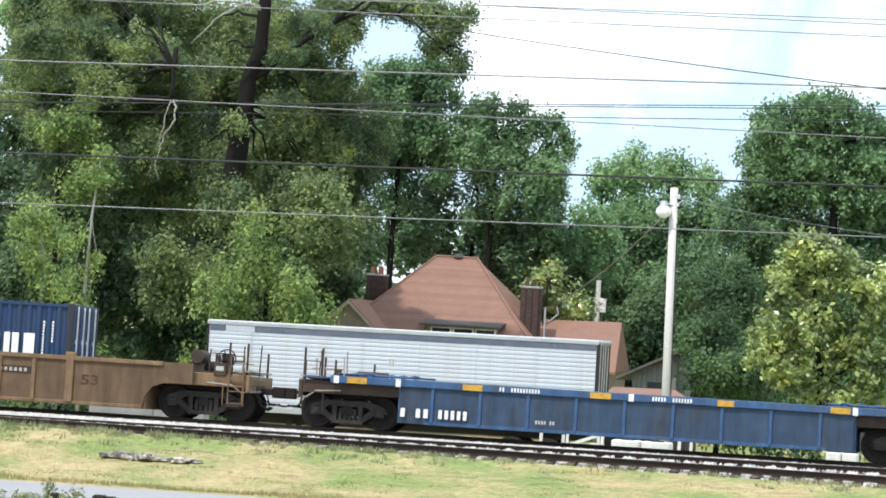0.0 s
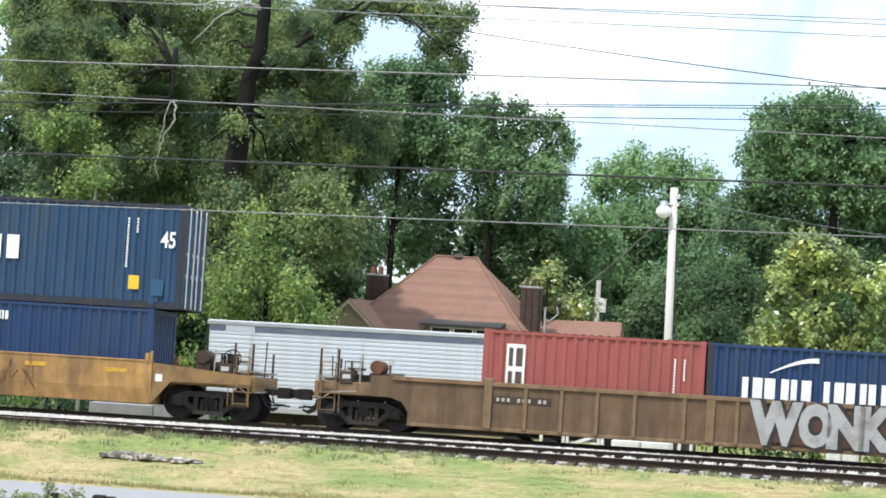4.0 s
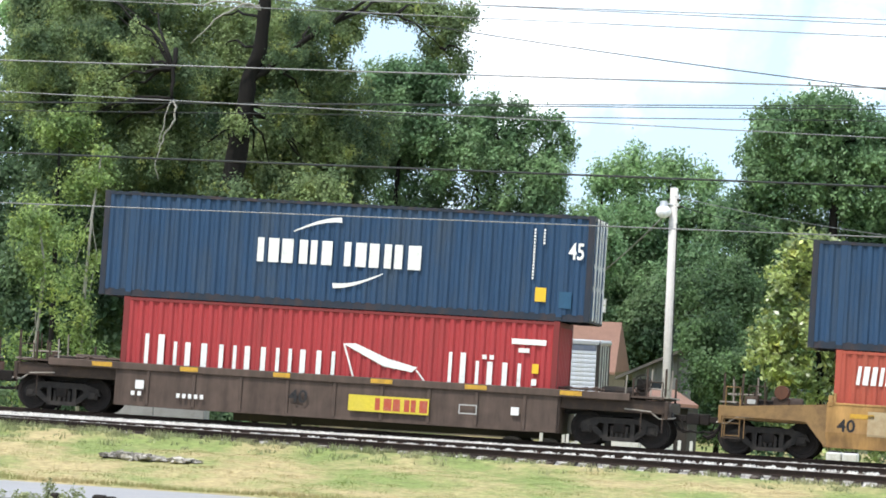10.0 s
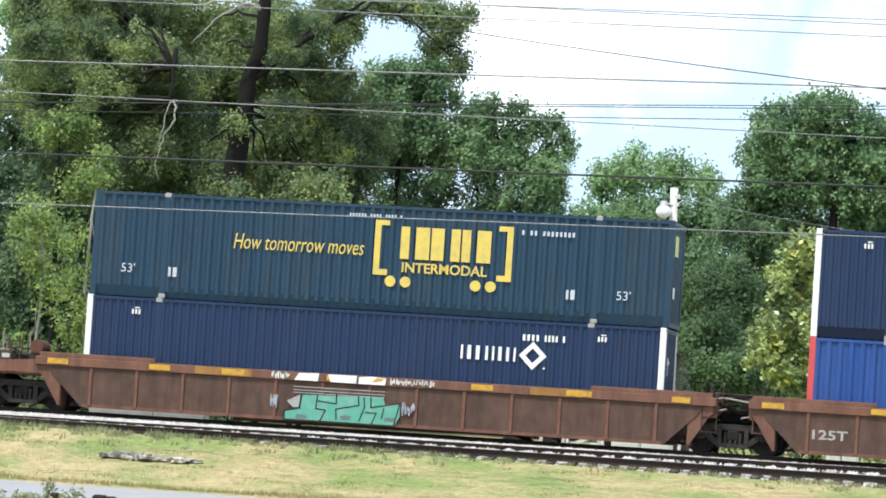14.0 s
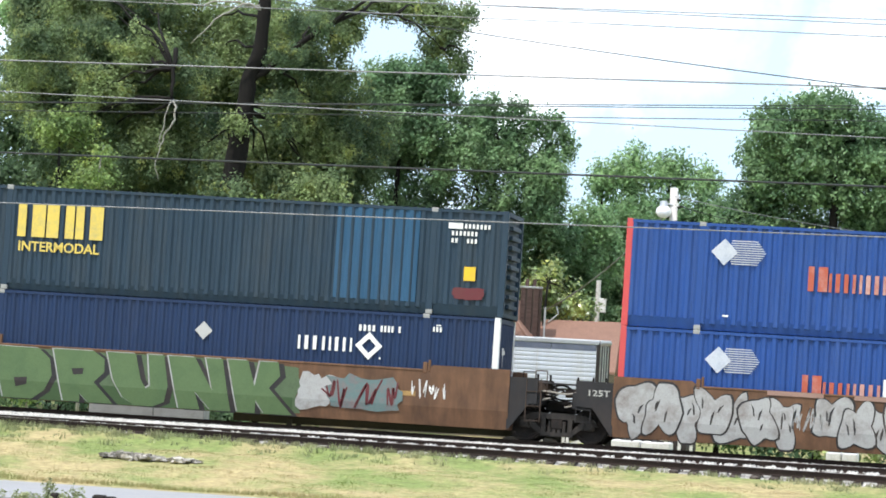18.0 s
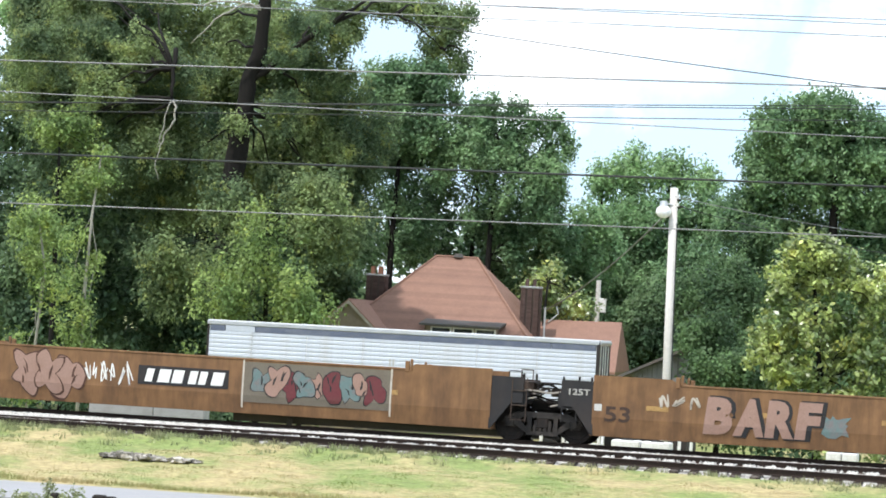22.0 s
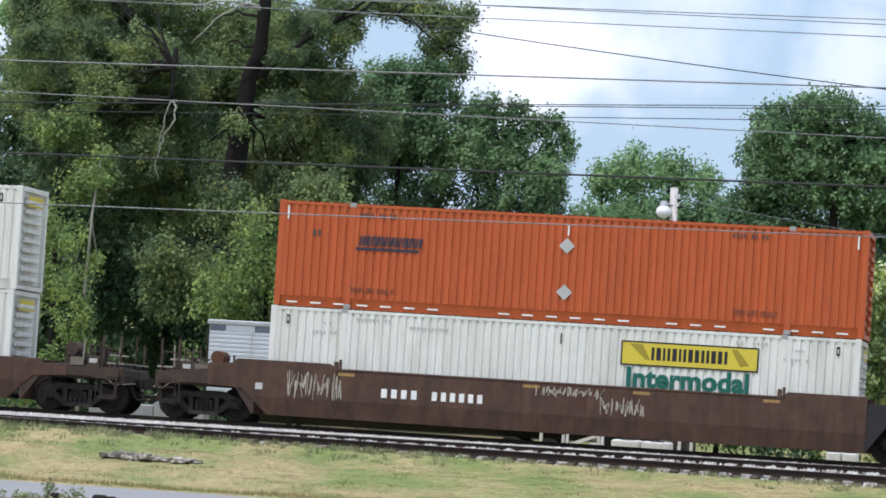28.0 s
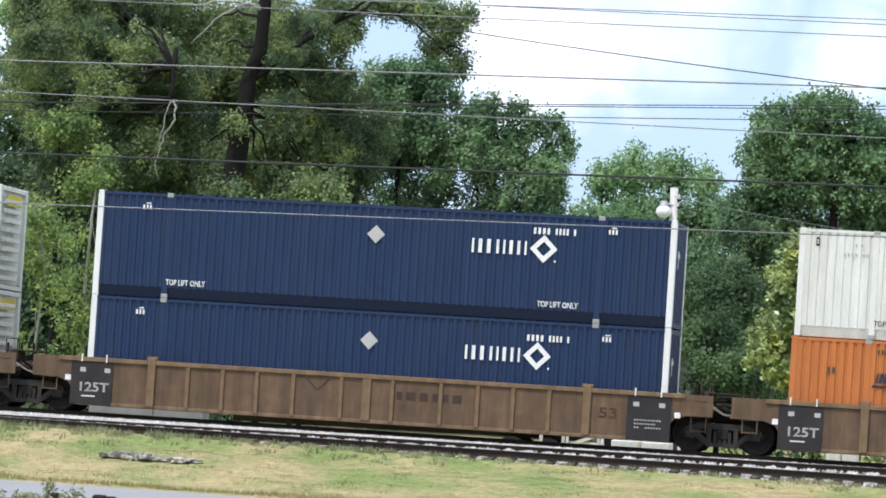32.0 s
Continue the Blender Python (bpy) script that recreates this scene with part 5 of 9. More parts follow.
def vertical_numbers(c, x, z0, z1, seed, short=0.5):
    n = max(4, int((z1 - z0) / 0.085))
    bm = bmesh.new()
    rnd = random.Random(seed)
    for i in range(n):
        z = z0 + (z1 - z0) * i / n
        prism(bm, [(x, z), (x + 0.05, z), (x + 0.05, z + 0.06), (x, z + 0.06)], YM - 0.004, YM + 0.004)
        if z > z1 - short * (z1 - z0):
            prism(bm, [(x + 0.26, z), (x + 0.31, z), (x + 0.31, z + 0.06), (x + 0.26, z + 0.06)], YM - 0.004, YM + 0.004)
    part("number_mark", bm, M_MARKW, c)["kind"] = "stuff"


def cma20():
    c = container("cma20", L20, HS, M_CMA2, "dark blue twenty-foot container with white block letters", post=M_CMAPOST, end="rods", endmat=M_CMA2)
    o = -L20 / 2
    swoosh(c, o + 1.68, 1.86, 1.3, 0.42, YM, M_MARKW)
    blocks(c, o + 0.97, 1.05, 1.85, 0.66, [1, 1.2, 1], YM, M_MARKW, gap=0.1)
    blocks(c, o + 3.15, 1.05, 1.85, 0.66, [1, 1, 1.2], YM, M_MARKW, gap=0.1)
    vertical_numbers(c, o + 5.22, 0.9, 2.1, 2)
    return c


def cma45():
    c = container("cma45", L45, HC, M_CMA, "weathered slate blue forty-five-foot container", post=M_CMAPOST, end="rods", endmat=M_CMA, rail=M_CMAPOST, casting=M_CMAPOST)
    o = -L45 / 2
    swoosh(c, o + 5.4, 2.04, 1.33, 0.40, YM, M_MARKW)
    swoosh(c, o + 6.6, 0.58, 1.38, 0.42, YM, M_MARKW, True)
    blocks(c, o + 4.42, 1.16, 2.1, 0.66, [1, 1.2, 1], YM, M_MARKW, gap=0.14)
    blocks(c, o + 6.86, 1.16, 2.14, 0.66, [1, 1, 1.2], YM, M_MARKW, gap=0.14)
    vertical_numbers(c, o + 12.08, 1.1, 2.5, 3, 0.35)
    words(c, "45", o + 13.05, 1.68, 0.42, 0.46, YM - 0.004, M_MARKW, 0.02)
    plate(c, o + 12.2, 0.5, 0.3, 0.38, YM, M_MARKY, "sticker")
    plate(c, o + 12.86, 0.35, 0.34, 0.45, YM - 0.006, M_PATCH, "plate")
    return c


def orange(m, strips=True):
    c = container("orange", L53, HC, m, "orange corrugated fifty-three-foot container with grey diamond placards", end="slats", pitch=0.215, depth=0.036, folds=(0.56, 0.68, 0.88))
    o = -L53 / 2
    blocks(c, o + 2.28, 1.76, 1.72, 0.26, [1] * 9, YM, M_NAVYTXT, gap=0.22, lean=0.2)
    plate(c, o + 2.2, 1.63, 1.75, 0.07, YM, M_NAVYTXT)
    for z in (2.05, 0.79):
        diamond(c, o + 8.02, z, 0.22, YM, M_GREY)
    plate(c, o + 8.02, 2.33, 0.045, 0.30, YM, M_MARKW)
    for x in (2.1, 12.6):
        words(c, "TOP LIFT ONLY", o + x, 0.44, 1.22, 0.15, YM, M_DKLET)
    for x in (2.3, 12.5):
        bars(c, o + x, 2.52, 1.0, 0.12, 10, YM, M_DKLET, 9)
    bars(c, o + 0.98, 1.95, 0.28, 0.17, 2, YM, M_DKLET, 8)
    for i in range(24):
        if i not in (7, 8, 15, 19):
            plate(c, o + 0.35 + 0.655 * i, 0.09, 0.30, 0.045, -HW + 0.066, M_MARKW, "reflector_strip")
    if strips:
        for x in (0.24, L53 - 0.3):
            plate(c, o + x, 2.38, 0.045, 0.36, YM - 0.006, M_MARKW)
    return c


def white(letters):
    c = container("white", L53, HC, M_WHITE, "white corrugated fifty-three-foot container with a yellow sign panel", end="slats", pitch=0.215, depth=0.036, folds=(0.56, 0.68, 0.88))
    o = -L53 / 2
    s = plate(c, o + 9.72, 1.84, 3.72, 0.66, YM - 0.003, M_SIGNY, "sign_panel")
    for x, w in ((9.72, 3.72),):
        part("sign_border", boxes((o + x, o + x + w, YM - 0.012, YM - 0.006, 1.84, 1.88), (o + x, o + x + w, YM - 0.012, YM - 0.006, 2.46, 2.50), (o + x, o + x + 0.04, YM - 0.012, YM - 0.006, 1.88, 2.46), (o + x + w - 0.04, o + x + w, YM - 0.012, YM - 0.006, 1.88, 2.46)), M_MARKK, s)
    part("sign_scroll", prism(prism(bmesh.new(), [(o + 9.95, 2.42), (o + 10.3, 2.42), (o + 10.52, 2.01), (o + 10.4, 2.01)], YM - 0.012, YM - 0.006), [(o + 12.7, 2.42), (o + 12.85, 2.42), (o + 13.2, 2.01), (o + 12.95, 1.96)], YM - 0.012, YM - 0.006), M_SIGND, s)
    blocks(s, o + 10.55, 2.01, 2.05, 0.34, [1, 0.25, 1, 0.25, 1, 1, 1, 1], YM - 0.011, M_MARKK, gap=0.22)
    words(c, "Intermodal", o + 9.9, 1.25, 3.32, 0.55, YM, letters, 0.035)
    for x in (2.1, 12.6):
        words(c, "TOP LIFT ONLY", o + x, 0.36, 1.18, 0.15, YM, M_DKLET)
    diamond(c, o + 7.95, 0.62, 0.20, YM, M_GREYW)
    plate(c, o + 8.05, 2.3, 0.04, 0.28, YM, M_MARKK)
    for x in (0.45, 15.5):
        plate(c, o + x, 2.42, 0.09, 0.24, YM - 0.004, M_MARKK)
        plate(c, o + x + 0.03, 2.48, 0.03, 0.12, YM - 0.010, M_WHITE)
    for x, z, w, n in ((2.4, 2.6, 1.0, 9), (12.7, 2.58, 1.0, 9), (1.5, 2.45, 0.25, 3), (14.4, 2.45, 0.25, 3), (3.9, 2.45, 1.1, 11), (1.2, 2.2, 0.7, 7), (14.1, 2.2, 0.7, 7)):
        bars(c, o + x, z, w, 0.07, n, YM, M_GREY, int(10 * x))
    e = L53 / 2 + 0.05
    part("sign_panel", boxes((e - 0.012, e - 0.002, -0.8, 0.6, 2.35, 2.65)), M_SIGNY, c)
    return c


def box20(m, label, end="plain"):
    return container("box20", L20, HS, m, label, end=end, depth=0.04)


M_DULLREFL = paint("dirty ochre reflector strip", (0.36, 0.22, 0.08), 0.55, dirt=(0.16, 0.09, 0.04), amount=0.8, scale=6)
M_FADEDRED = paint("faded brick red lettering", (0.42, 0.10, 0.06), 0.6, dirt=(0.55, 0.45, 0.42), amount=0.8, scale=1.2)
M_DKLET = paint("brown black small lettering", (0.09, 0.06, 0.05), 0.6, amount=0.2)
M_SIGND = paint("olive sign scroll", (0.33, 0.26, 0.03), 0.5, amount=0.2)
M_GREYW = paint("pale grey placard", (0.55, 0.55, 0.52), 0.5, amount=0.3)


def load(proto, u, z):
    return set_on(proto, u, z)


# front set: two twenty-foot boxes
cma_a = cma20()
load(cma_a, -31.25, Z0)
load(copy_thing(cma_a, Matrix()), -37.27, Z0)
load(copy_thing(cma_a, Matrix()), -70.02, Z0)
gv = load(box20(M_PINKRED, "faded red twenty-foot container with a white panel"), -76.13, Z0)
# yellow set
cma_big = load(cma45(), -94.55, ZUS)
load(copy_thing(cma_a, Matrix()), -97.55, Z0)
seaco = load(box20(M_CMA2, "dark blue twenty-foot container with small white letters"), -91.45, Z0)
touax = load(box20(M_MAROON, "maroon twenty-foot container with yellow block letters"), -113.08, Z0)
apl = load(box20(M_APL, "bright blue twenty-foot container with a red bar", "rods"), -107.0, Z0)
triton = load(box20(M_RUSTRED, "rust red twenty-foot container with upright white letters"), -128.7, Z0)
load(copy_thing(triton, Matrix()), -122.63, Z0)
pac = load(pacer(), -125.54, ZUS)
load(copy_thing(touax, Matrix()), -144.3, Z0)
nedl = load(box20(M_GREYBLUE, "grey green twenty-foot container with a pale panel", "rods"), -138.3, Z0)
cai = load(box20(M_ORED, "orange red twenty-foot container with white letters"), -159.95, Z0)
load(copy_thing(cma_a, Matrix()), -153.9, Z0)
load(copy_thing(cma_big, Matrix()), -156.9, ZUS)
# grey brown wagon
ham = load(container("red40", L40, HC, M_RED, "bright red forty-foot container with white letters", post=M_REDPOST, rail=M_REDPOST, casting=M_REDPOST), -176.55, Z0)
load(copy_thing(cma_big, Matrix()), -176.53, ZU)
# red brown set
load(copy_thing(pac, Matrix()), -198.1, ZU)
load(copy_thing(pac, Matrix()), -198.1, Z0)
uma = load(umax(), -217.6, ZU)
load(copy_thing(pac, Matrix()), -217.6, Z0)
teal = load(container("teal", L53, HC, M_TEAL, "dark teal fifty-three-foot container with yellow block letters"), -237.55, ZU)
load(umax(False), -237.6, Z0)
# golden brown wagon
load(copy_thing(uma, Matrix()), -260.95, ZU)
load(copy_thing(uma, Matrix()), -260.95, Z0)
# rusty brown set
pac2 = load(copy_thing(pac, Matrix()), -284.47, ZU)
load(copy_thing(pac, Matrix()), -284.47, Z0)
slate = load(container("slate", L53, HC, M_SLATE, "faded grey fifty-three-foot container with yellow block letters", end="slats"), -303.85, ZU)
load(copy_thing(uma, Matrix()), -303.9, Z0)
load(copy_thing(uma, Matrix()), -323.12, ZU)
pac3 = load(copy_thing(pac, Matrix()), -323.12, Z0)
# dark brown set
whi = load(white(M_GREENTXT), -408.9, Z0)
load(orange(M_ORANGE2), -408.87, ZU)
load(copy_thing(whi, Matrix()), -428.25, Z0)
ora = load(orange(M_ORANGE), -428.2, ZU)
load(copy_thing(whi, Matrix()), -447.65, Z0)
load(copy_thing(ora, Matrix()), -447.6, ZU)
whi2 = load(white(M_NAVYTXT), -471.15, Z0)
load(copy_thing(whi2, Matrix()), -471.1, ZU)
# last set
load(orange(M_ORANGE3, False), -494.4, Z0)
load(copy_thing(whi2, Matrix()), -494.35, ZU)
load(copy_thing(uma, Matrix()), -513.8, Z0)
load(copy_thing(uma, Matrix()), -513.8, ZU)
load(copy_thing(whi2, Matrix()), -532.75, Z0)
load(copy_thing(whi2, Matrix()), -532.75, ZU)


# ---- marks that belong to single boxes ----
def o20(v):
    return v - L20 / 2


plate(gv, o20(0.65), 0.9, 0.52, 1.32, YM, M_MARKW, "white_panel")
blocks(gv, o20(0.72), 1.62, 0.38, 0.5, [1], YM - 0.006, M_DKLET)
blocks(gv, o20(0.72), 0.98, 0.38, 0.5, [1], YM - 0.006, M_DKLET)
vertical_numbers(gv, o20(5.22), 0.9, 2.1, 5)
plate(seaco, o20(0.55), 2.08, 0.2, 0.2, YM, M_REDLOGO)
blocks(seaco, o20(0.85), 2.06, 1.05, 0.24, [1] * 5, YM, M_MARKW)
for t in [ob for ob, u, z in TRAIN if ob.get("label", "").startswith("maroon")]:
    blocks(t, o20(0.47), 1.9, 1.6, 0.42, [1, 1, 1, 1, 1], YM, M_MARKYL, lean=0.08, gap=0.12)
    for k in range(3):
        bars(t, o20(4.8), 2.05 - 0.17 * k, 0.45 if k < 2 else 0.3, 0.09, 5, YM, M_MARKW, k)
    plate(t, o20(4.95), 1.45, 0.1, 0.18, YM, M_MARKW, "sticker")
    plate(t, o20(0.4), 1.62, 0.1, 0.12, YM, M_MARKW, "sticker")
plate(apl, o20(2.03), 1.68, 1.98, 0.27, YM, M_REDLOGO, "logo_bar", lean=0.35)
blocks(apl, o20(2.1), 0.95, 1.75, 0.55, [1, 1, 1], YM, M_MARKW)
vertical_numbers(apl, o20(5.3), 0.9, 2.0, 6, 0.6)
for t in [ob for ob, u, z in TRAIN if ob.get("label", "").startswith("rust red")]:
    for k in range(6):
        blocks(t, o20(0.72), 2.02 - 0.24 * k, 0.28, 0.2, [1], YM, M_MARKW)
    vertical_numbers(t, o20(5.2), 0.95, 2.15, 7, 0.35)
plate(nedl, o20(1.2), 1.08, 1.16, 0.66, YM, M_SPRAYPURPLE, "logo_panel")
blocks(nedl, o20(1.28), 1.2, 1.0, 0.42, [1, 0.8, 1], YM - 0.006, M_MARKW)
plate(nedl, o20(2.4), 1.05, 2.45, 0.66, YM, M_PALEGREEN, "logo_panel")
blocks(nedl, o20(2.5), 1.2, 2.2, 0.42, [1.2, 1, 1, 0.4, 0.4, 1, 1, 1], YM - 0.006, M_NAVYTXT)
for k in range(2):
    bars(nedl, o20(4.5), 2.12 - 0.16 * k, 0.9 - 0.6 * k, 0.1, 8 - 5 * k, YM, M_MARKW, k)
blocks(cai, o20(0.57), 1.68, 0.9, 0.5, [1, 1, 0.4], YM, M_MARKW, lean=0.1)
vertical_numbers(cai, o20(5.25), 0.95, 2.1, 8, 0.6)
blocks(ham, -L40 / 2 + 0.68, 1.02, 0.72, 0.88, [1], YM, M_MARKW, weight=0.5)
blocks(ham, -L40 / 2 + 1.5, 1.02, 4.65, 0.70, [1, 1.2, 1, 1, 1, 1], YM, M_MARKW, gap=0.25, weight=0.5)
hx = -L40 / 2
part("flag", prism(bmesh.new(), [(hx + 6.25, 1.95), (hx + 6.6, 1.98), (hx + 7.5, 1.62), (hx + 8.35, 1.42), (hx + 8.2, 1.28), (hx + 7.4, 1.40), (hx + 6.6, 1.78)], YM - 0.004, YM + 0.004), M_MARKW, ham)
part("flag", prism(bmesh.new(), [(hx + 6.9, 0.72), (hx + 7.3, 1.02), (hx + 7.9, 1.05), (hx + 8.75, 0.70)], YM - 0.004, YM + 0.004), M_MARKW, ham)
for a, b in (((6.25, 1.95), (6.65, 0.8)), ((8.3, 1.35), (8.8, 0.75))):
    part("flag_line", prism(bmesh.new(), [(hx + a[0], a[1]), (hx + a[0] + 0.05, a[1]), (hx + b[0] + 0.05, b[1]), (hx + b[0], b[1])], YM - 0.004, YM + 0.004), M_MARKW, ham)
blocks(ham, hx + 9.2, 0.98, 0.62, 0.92, [1], YM, M_MARKW, weight=0.5)
blocks(ham, hx + 9.95, 0.98, 1.35, 0.72, [1, 1], YM, M_MARKW, gap=0.2, weight=0.5)
for x in (10.12, 10.32):
    plate(ham, hx + x, 1.76, 0.12, 0.12, YM, M_MARKW)
plate(ham, hx + 10.9, 2.22, 0.95, 0.15, YM, M_MARKW)
plate(ham, hx + 11.1, 2.0, 0.3, 0.12, YM, M_MARKW)
plate(ham, hx + 11.5, 1.45, 0.18, 0.26, YM, M_MARKY, "sticker")
plate(ham, hx + 11.5, 1.12, 0.14, 0.18, YM, M_MARKW, "sticker")

tx = -L53 / 2
for x0, s in ((7.94, 1), (11.77, -1)):
    part("logo_bracket", boxes((tx + x0 - 0.0 if s > 0 else tx + x0 - 0.17, tx + x0 + 0.17 if s > 0 else tx + x0, YM - 0.004, YM + 0.004, 0.98, 2.48),
                               (tx + x0 if s > 0 else tx + x0 - 0.40, tx + x0 + 0.40 if s > 0 else tx + x0, YM - 0.0041, YM + 0.0039, 0.98, 1.14),
                               (tx + x0 if s > 0 else tx + x0 - 0.40, tx + x0 + 0.40 if s > 0 else tx + x0, YM - 0.0041, YM + 0.0039, 2.34, 2.48)), M_MARKYL, teal)
blocks(teal, tx + 8.67, 1.45, 2.5, 0.88, [1, 1, 1], YM, M_MARKYL, gap=0.06)
words(teal, "INTERMODAL", tx + 8.74, 1.08, 2.36, 0.28, YM, M_MARKYL, 0.02)
for x in (8.44, 8.86, 10.8, 11.22):
    part("logo_dot", tube(bmesh.new(), (tx + x, YM - 0.004, 0.82), (tx + x, YM + 0.004, 0.82), 0.15, 18), M_MARKYL, teal)
words(teal, "How tomorrow moves", tx + 4.0, 1.48, 3.66, 0.42, YM, M_MARKYL, 0.0, 0.22)
for x in (0.86, 14.68):
    words(teal, "53'", tx + x, 0.66, 0.38, 0.25, YM, M_FADEDW)
for x in (2.2, 13.3):
    blocks(teal, tx + x, 0.60, 0.24, 0.26, [1], YM, M_FADEDW)
bars(teal, tx + 12.0, 2.28, 1.5, 0.13, 13, YM, M_FADEDW, 4)
bars(teal, tx + 7.2, 2.55, 1.5, 0.08, 18, YM, M_FADEDW, 5)
part("white_panel", boxes((-L53 / 2 + L53 - 0.004, L53 / 2 + 0.004, -0.9, -0.2, 1.95, 2.5)), M_PALEGREEN, teal)
part("white_panel", boxes((L53 / 2 - 0.004, L53 / 2 + 0.004, -0.9, -0.5, 0.8, 1.1)), M_MARKW, teal)

blocks(slate, tx + 2.34, 1.48, 2.45, 0.92, [1, 1, 1], YM, M_MARKYL, gap=0.06)
words(slate, "INTERMODAL", tx + 2.4, 1.08, 2.32, 0.28, YM, M_MARKYL, 0.02)
words(slate, "53'", tx + 0.7, 1.9, 0.32, 0.24, YM, M_MARKW)
part("patched_panel", coloured(("wallpatch",), lambda: corrugated(11.4 - 8.075, 13.7 - 8.075, 0.3, HC - 0.1, 0.28, 0.036), M_PATCH), None, slate, at=pose(0, -HW + 0.006, 0))
plate(slate, tx + 14.5, 2.35, 0.4, 0.16, YM, M_MARKW)
for k in range(3):
    bars(slate, tx + 14.95 - (0.35 if k else 0), 2.37 - 0.2 * k, 0.75, 0.12, 7, YM, M_MARKW, k)
plate(slate, tx + 15.0, 0.95, 0.32, 0.38, YM - 0.004, M_MARKY, "sticker")
blob(slate, tx + 14.7, 0.42, 0.9, 0.35, YM, M_SPRAYRED, 4)
# dark replaced panels on one navy box, rust brown ones on one blue box
part("patched_panel", coloured(("wallpatch2",), lambda: corrugated(14.12 - 8.075, 15.95 - 8.075, 0.3, HC - 0.1, 0.24, 0.03), M_GREYPANEL), None, uma, at=pose(0, -HW + 0.006, 0))
part("patched_panel", coloured(("wallpatch3",), lambda: corrugated(14.2 - 8.075, 15.25 - 8.075, 0.3, HC - 0.1, 0.26, 0.03), M_RUSTPANEL), None, pac2, at=pose(0, -HW - 0.05, 0))


words(pac3, "53", tx + 0.85, 1.88, 0.46, 0.42, YM, M_MARKW, 0.02)
plate(pac3, tx + 0.85, 1.40, 0.5, 0.37, YM, M_MARKW, "white_panel")


# ---- marks on the wagons ----
YS = -1.537


def stencil(car, s, x0, x1, z0, z1, mat=None, y=YS, weight=0.02):
    words(car, s, x0, z0, x1 - x0, z1 - z0, y, mat or M_MARKK, weight, name="stencil")


def number_field(car, x0, x1, z0, z1, back=M_MARKK, n=11, y=YS, ink=None):
    if back:
        plate(car, x0, z0, x1 - x0, z1 - z0, y, back, "number_panel")
    bars(car, x0 + 0.08, z0 + 0.05, x1 - x0 - 0.16, z1 - z0 - 0.1, n, y - 0.006, ink or M_MARKW, int(abs(x0 * 10)))


def reflectors(car, spots, z0, z1, y=YS, mat=None):
    for x0, x1 in spots:
        plate(car, x0, z0, x1 - x0, z1 - z0, y, mat or M_REFL, "reflector_strip")


# blue wagon
for x0, x1 in ((-7.63, -7.08), (-4.43, -3.89), (-0.95, -0.38), (2.49, 2.94), (5.51, 6.04)):
    plate(lead, x0, 1.24, x1 - x0, 0.16, -1.61, M_REFL, "reflector_strip")
for x in (-8.0, -6.28, 0.1, 6.1):
    plate(lead, x, 1.22, 0.14, 0.2, -1.612, M_MARKW, "white_panel")
bars(lead, -3.42, 1.27, 1.13, 0.11, 14, -1.612, M_MARKW, 2)
bars(lead, 0.74, 1.27, 1.1, 0.11, 14, -1.612, M_MARKW, 3)
bars(lead, -6.1, 0.42, 0.85, 0.24, 4, -1.612, M_MARKW, 4)
bars(lead, -5.05, 0.42, 0.85, 0.24, 5, -1.612, M_MARKW, 5)
bars(lead, -2.4, 0.45, 0.55, 0.1, 7, YS, M_GREY, 6)

# ribbed wagons
for car, mid in B + K:
    stencil(car, "53", 6.38, 6.88, 0.74, 1.02, M_DKPANEL2)
for (car, mid), e in ((B[0], "l"), (B[1], "lr"), (B[2], "r"), (K[0], "l"), (K[1], "lr"), (K[2], "r")):
    for side in e:
        x = -8.24 if side == "l" else 7.15
        if side == "l":
            stencil(car, "125T", -8.06, -7.24, 0.56, 0.82, M_FADEDMARK, -1.562)
            bars(car, -8.0, 0.42, 0.7, 0.035, 1, -1.562, M_MARKW, 2)
        else:
            for k in range(3):
                bars(car, 7.36, 0.72 - 0.1 * k, 0.75, 0.04, 10, -1.562, M_GREY, k)
        for dx in (0.16, 0.86):
            plate(car, x + dx, 1.10, 0.16, 0.12, -1.562, M_GREY, "white_panel")
            plate(car, x + dx + 0.03, 1.38, 0.035, 0.22, -1.60, M_MARKW, "white_strip")
        plate(car, x + (1.28 if side == "r" else -0.26), 0.85, 0.16, 0.15, YS, M_MARKW, "white_panel")
for car, x0, x1 in ((B[0][0], 3.39, 4.96), (B[2][0], -5.9, -4.31), (K[0][0], 3.3, 4.9)):
    number_field(car, x0, x1, 0.95, 1.15, M_DKPANEL, 10, YS, M_FADEDMARK)
blocks(B[1][0], 0.89, 0.86, 1.0, 0.22, [1, 1, 1], YS, M_SPRAYRED)
blocks(K[1][0], 0.83, 0.87, 1.8, 0.22, [1, 1, 1], YS, M_DKPANEL)
for k in range(3):
    scribble(B[1][0], 4.18, 1.15 - 0.18 * k, 0.7, 0.14, YS, M_SPRAYW, 4, 0.02, k + 3)
part("spray_mark", prism(prism(bmesh.new(), [(-1.73, 1.31), (-1.66, 1.31), (-1.35, 1.0), (-1.42, 1.0)], YS - 0.004, YS), [(-1.02, 1.31), (-1.09, 1.31), (-1.42, 1.0), (-1.35, 1.0)], YS - 0.006, YS), M_DKPANEL, K[1][0])
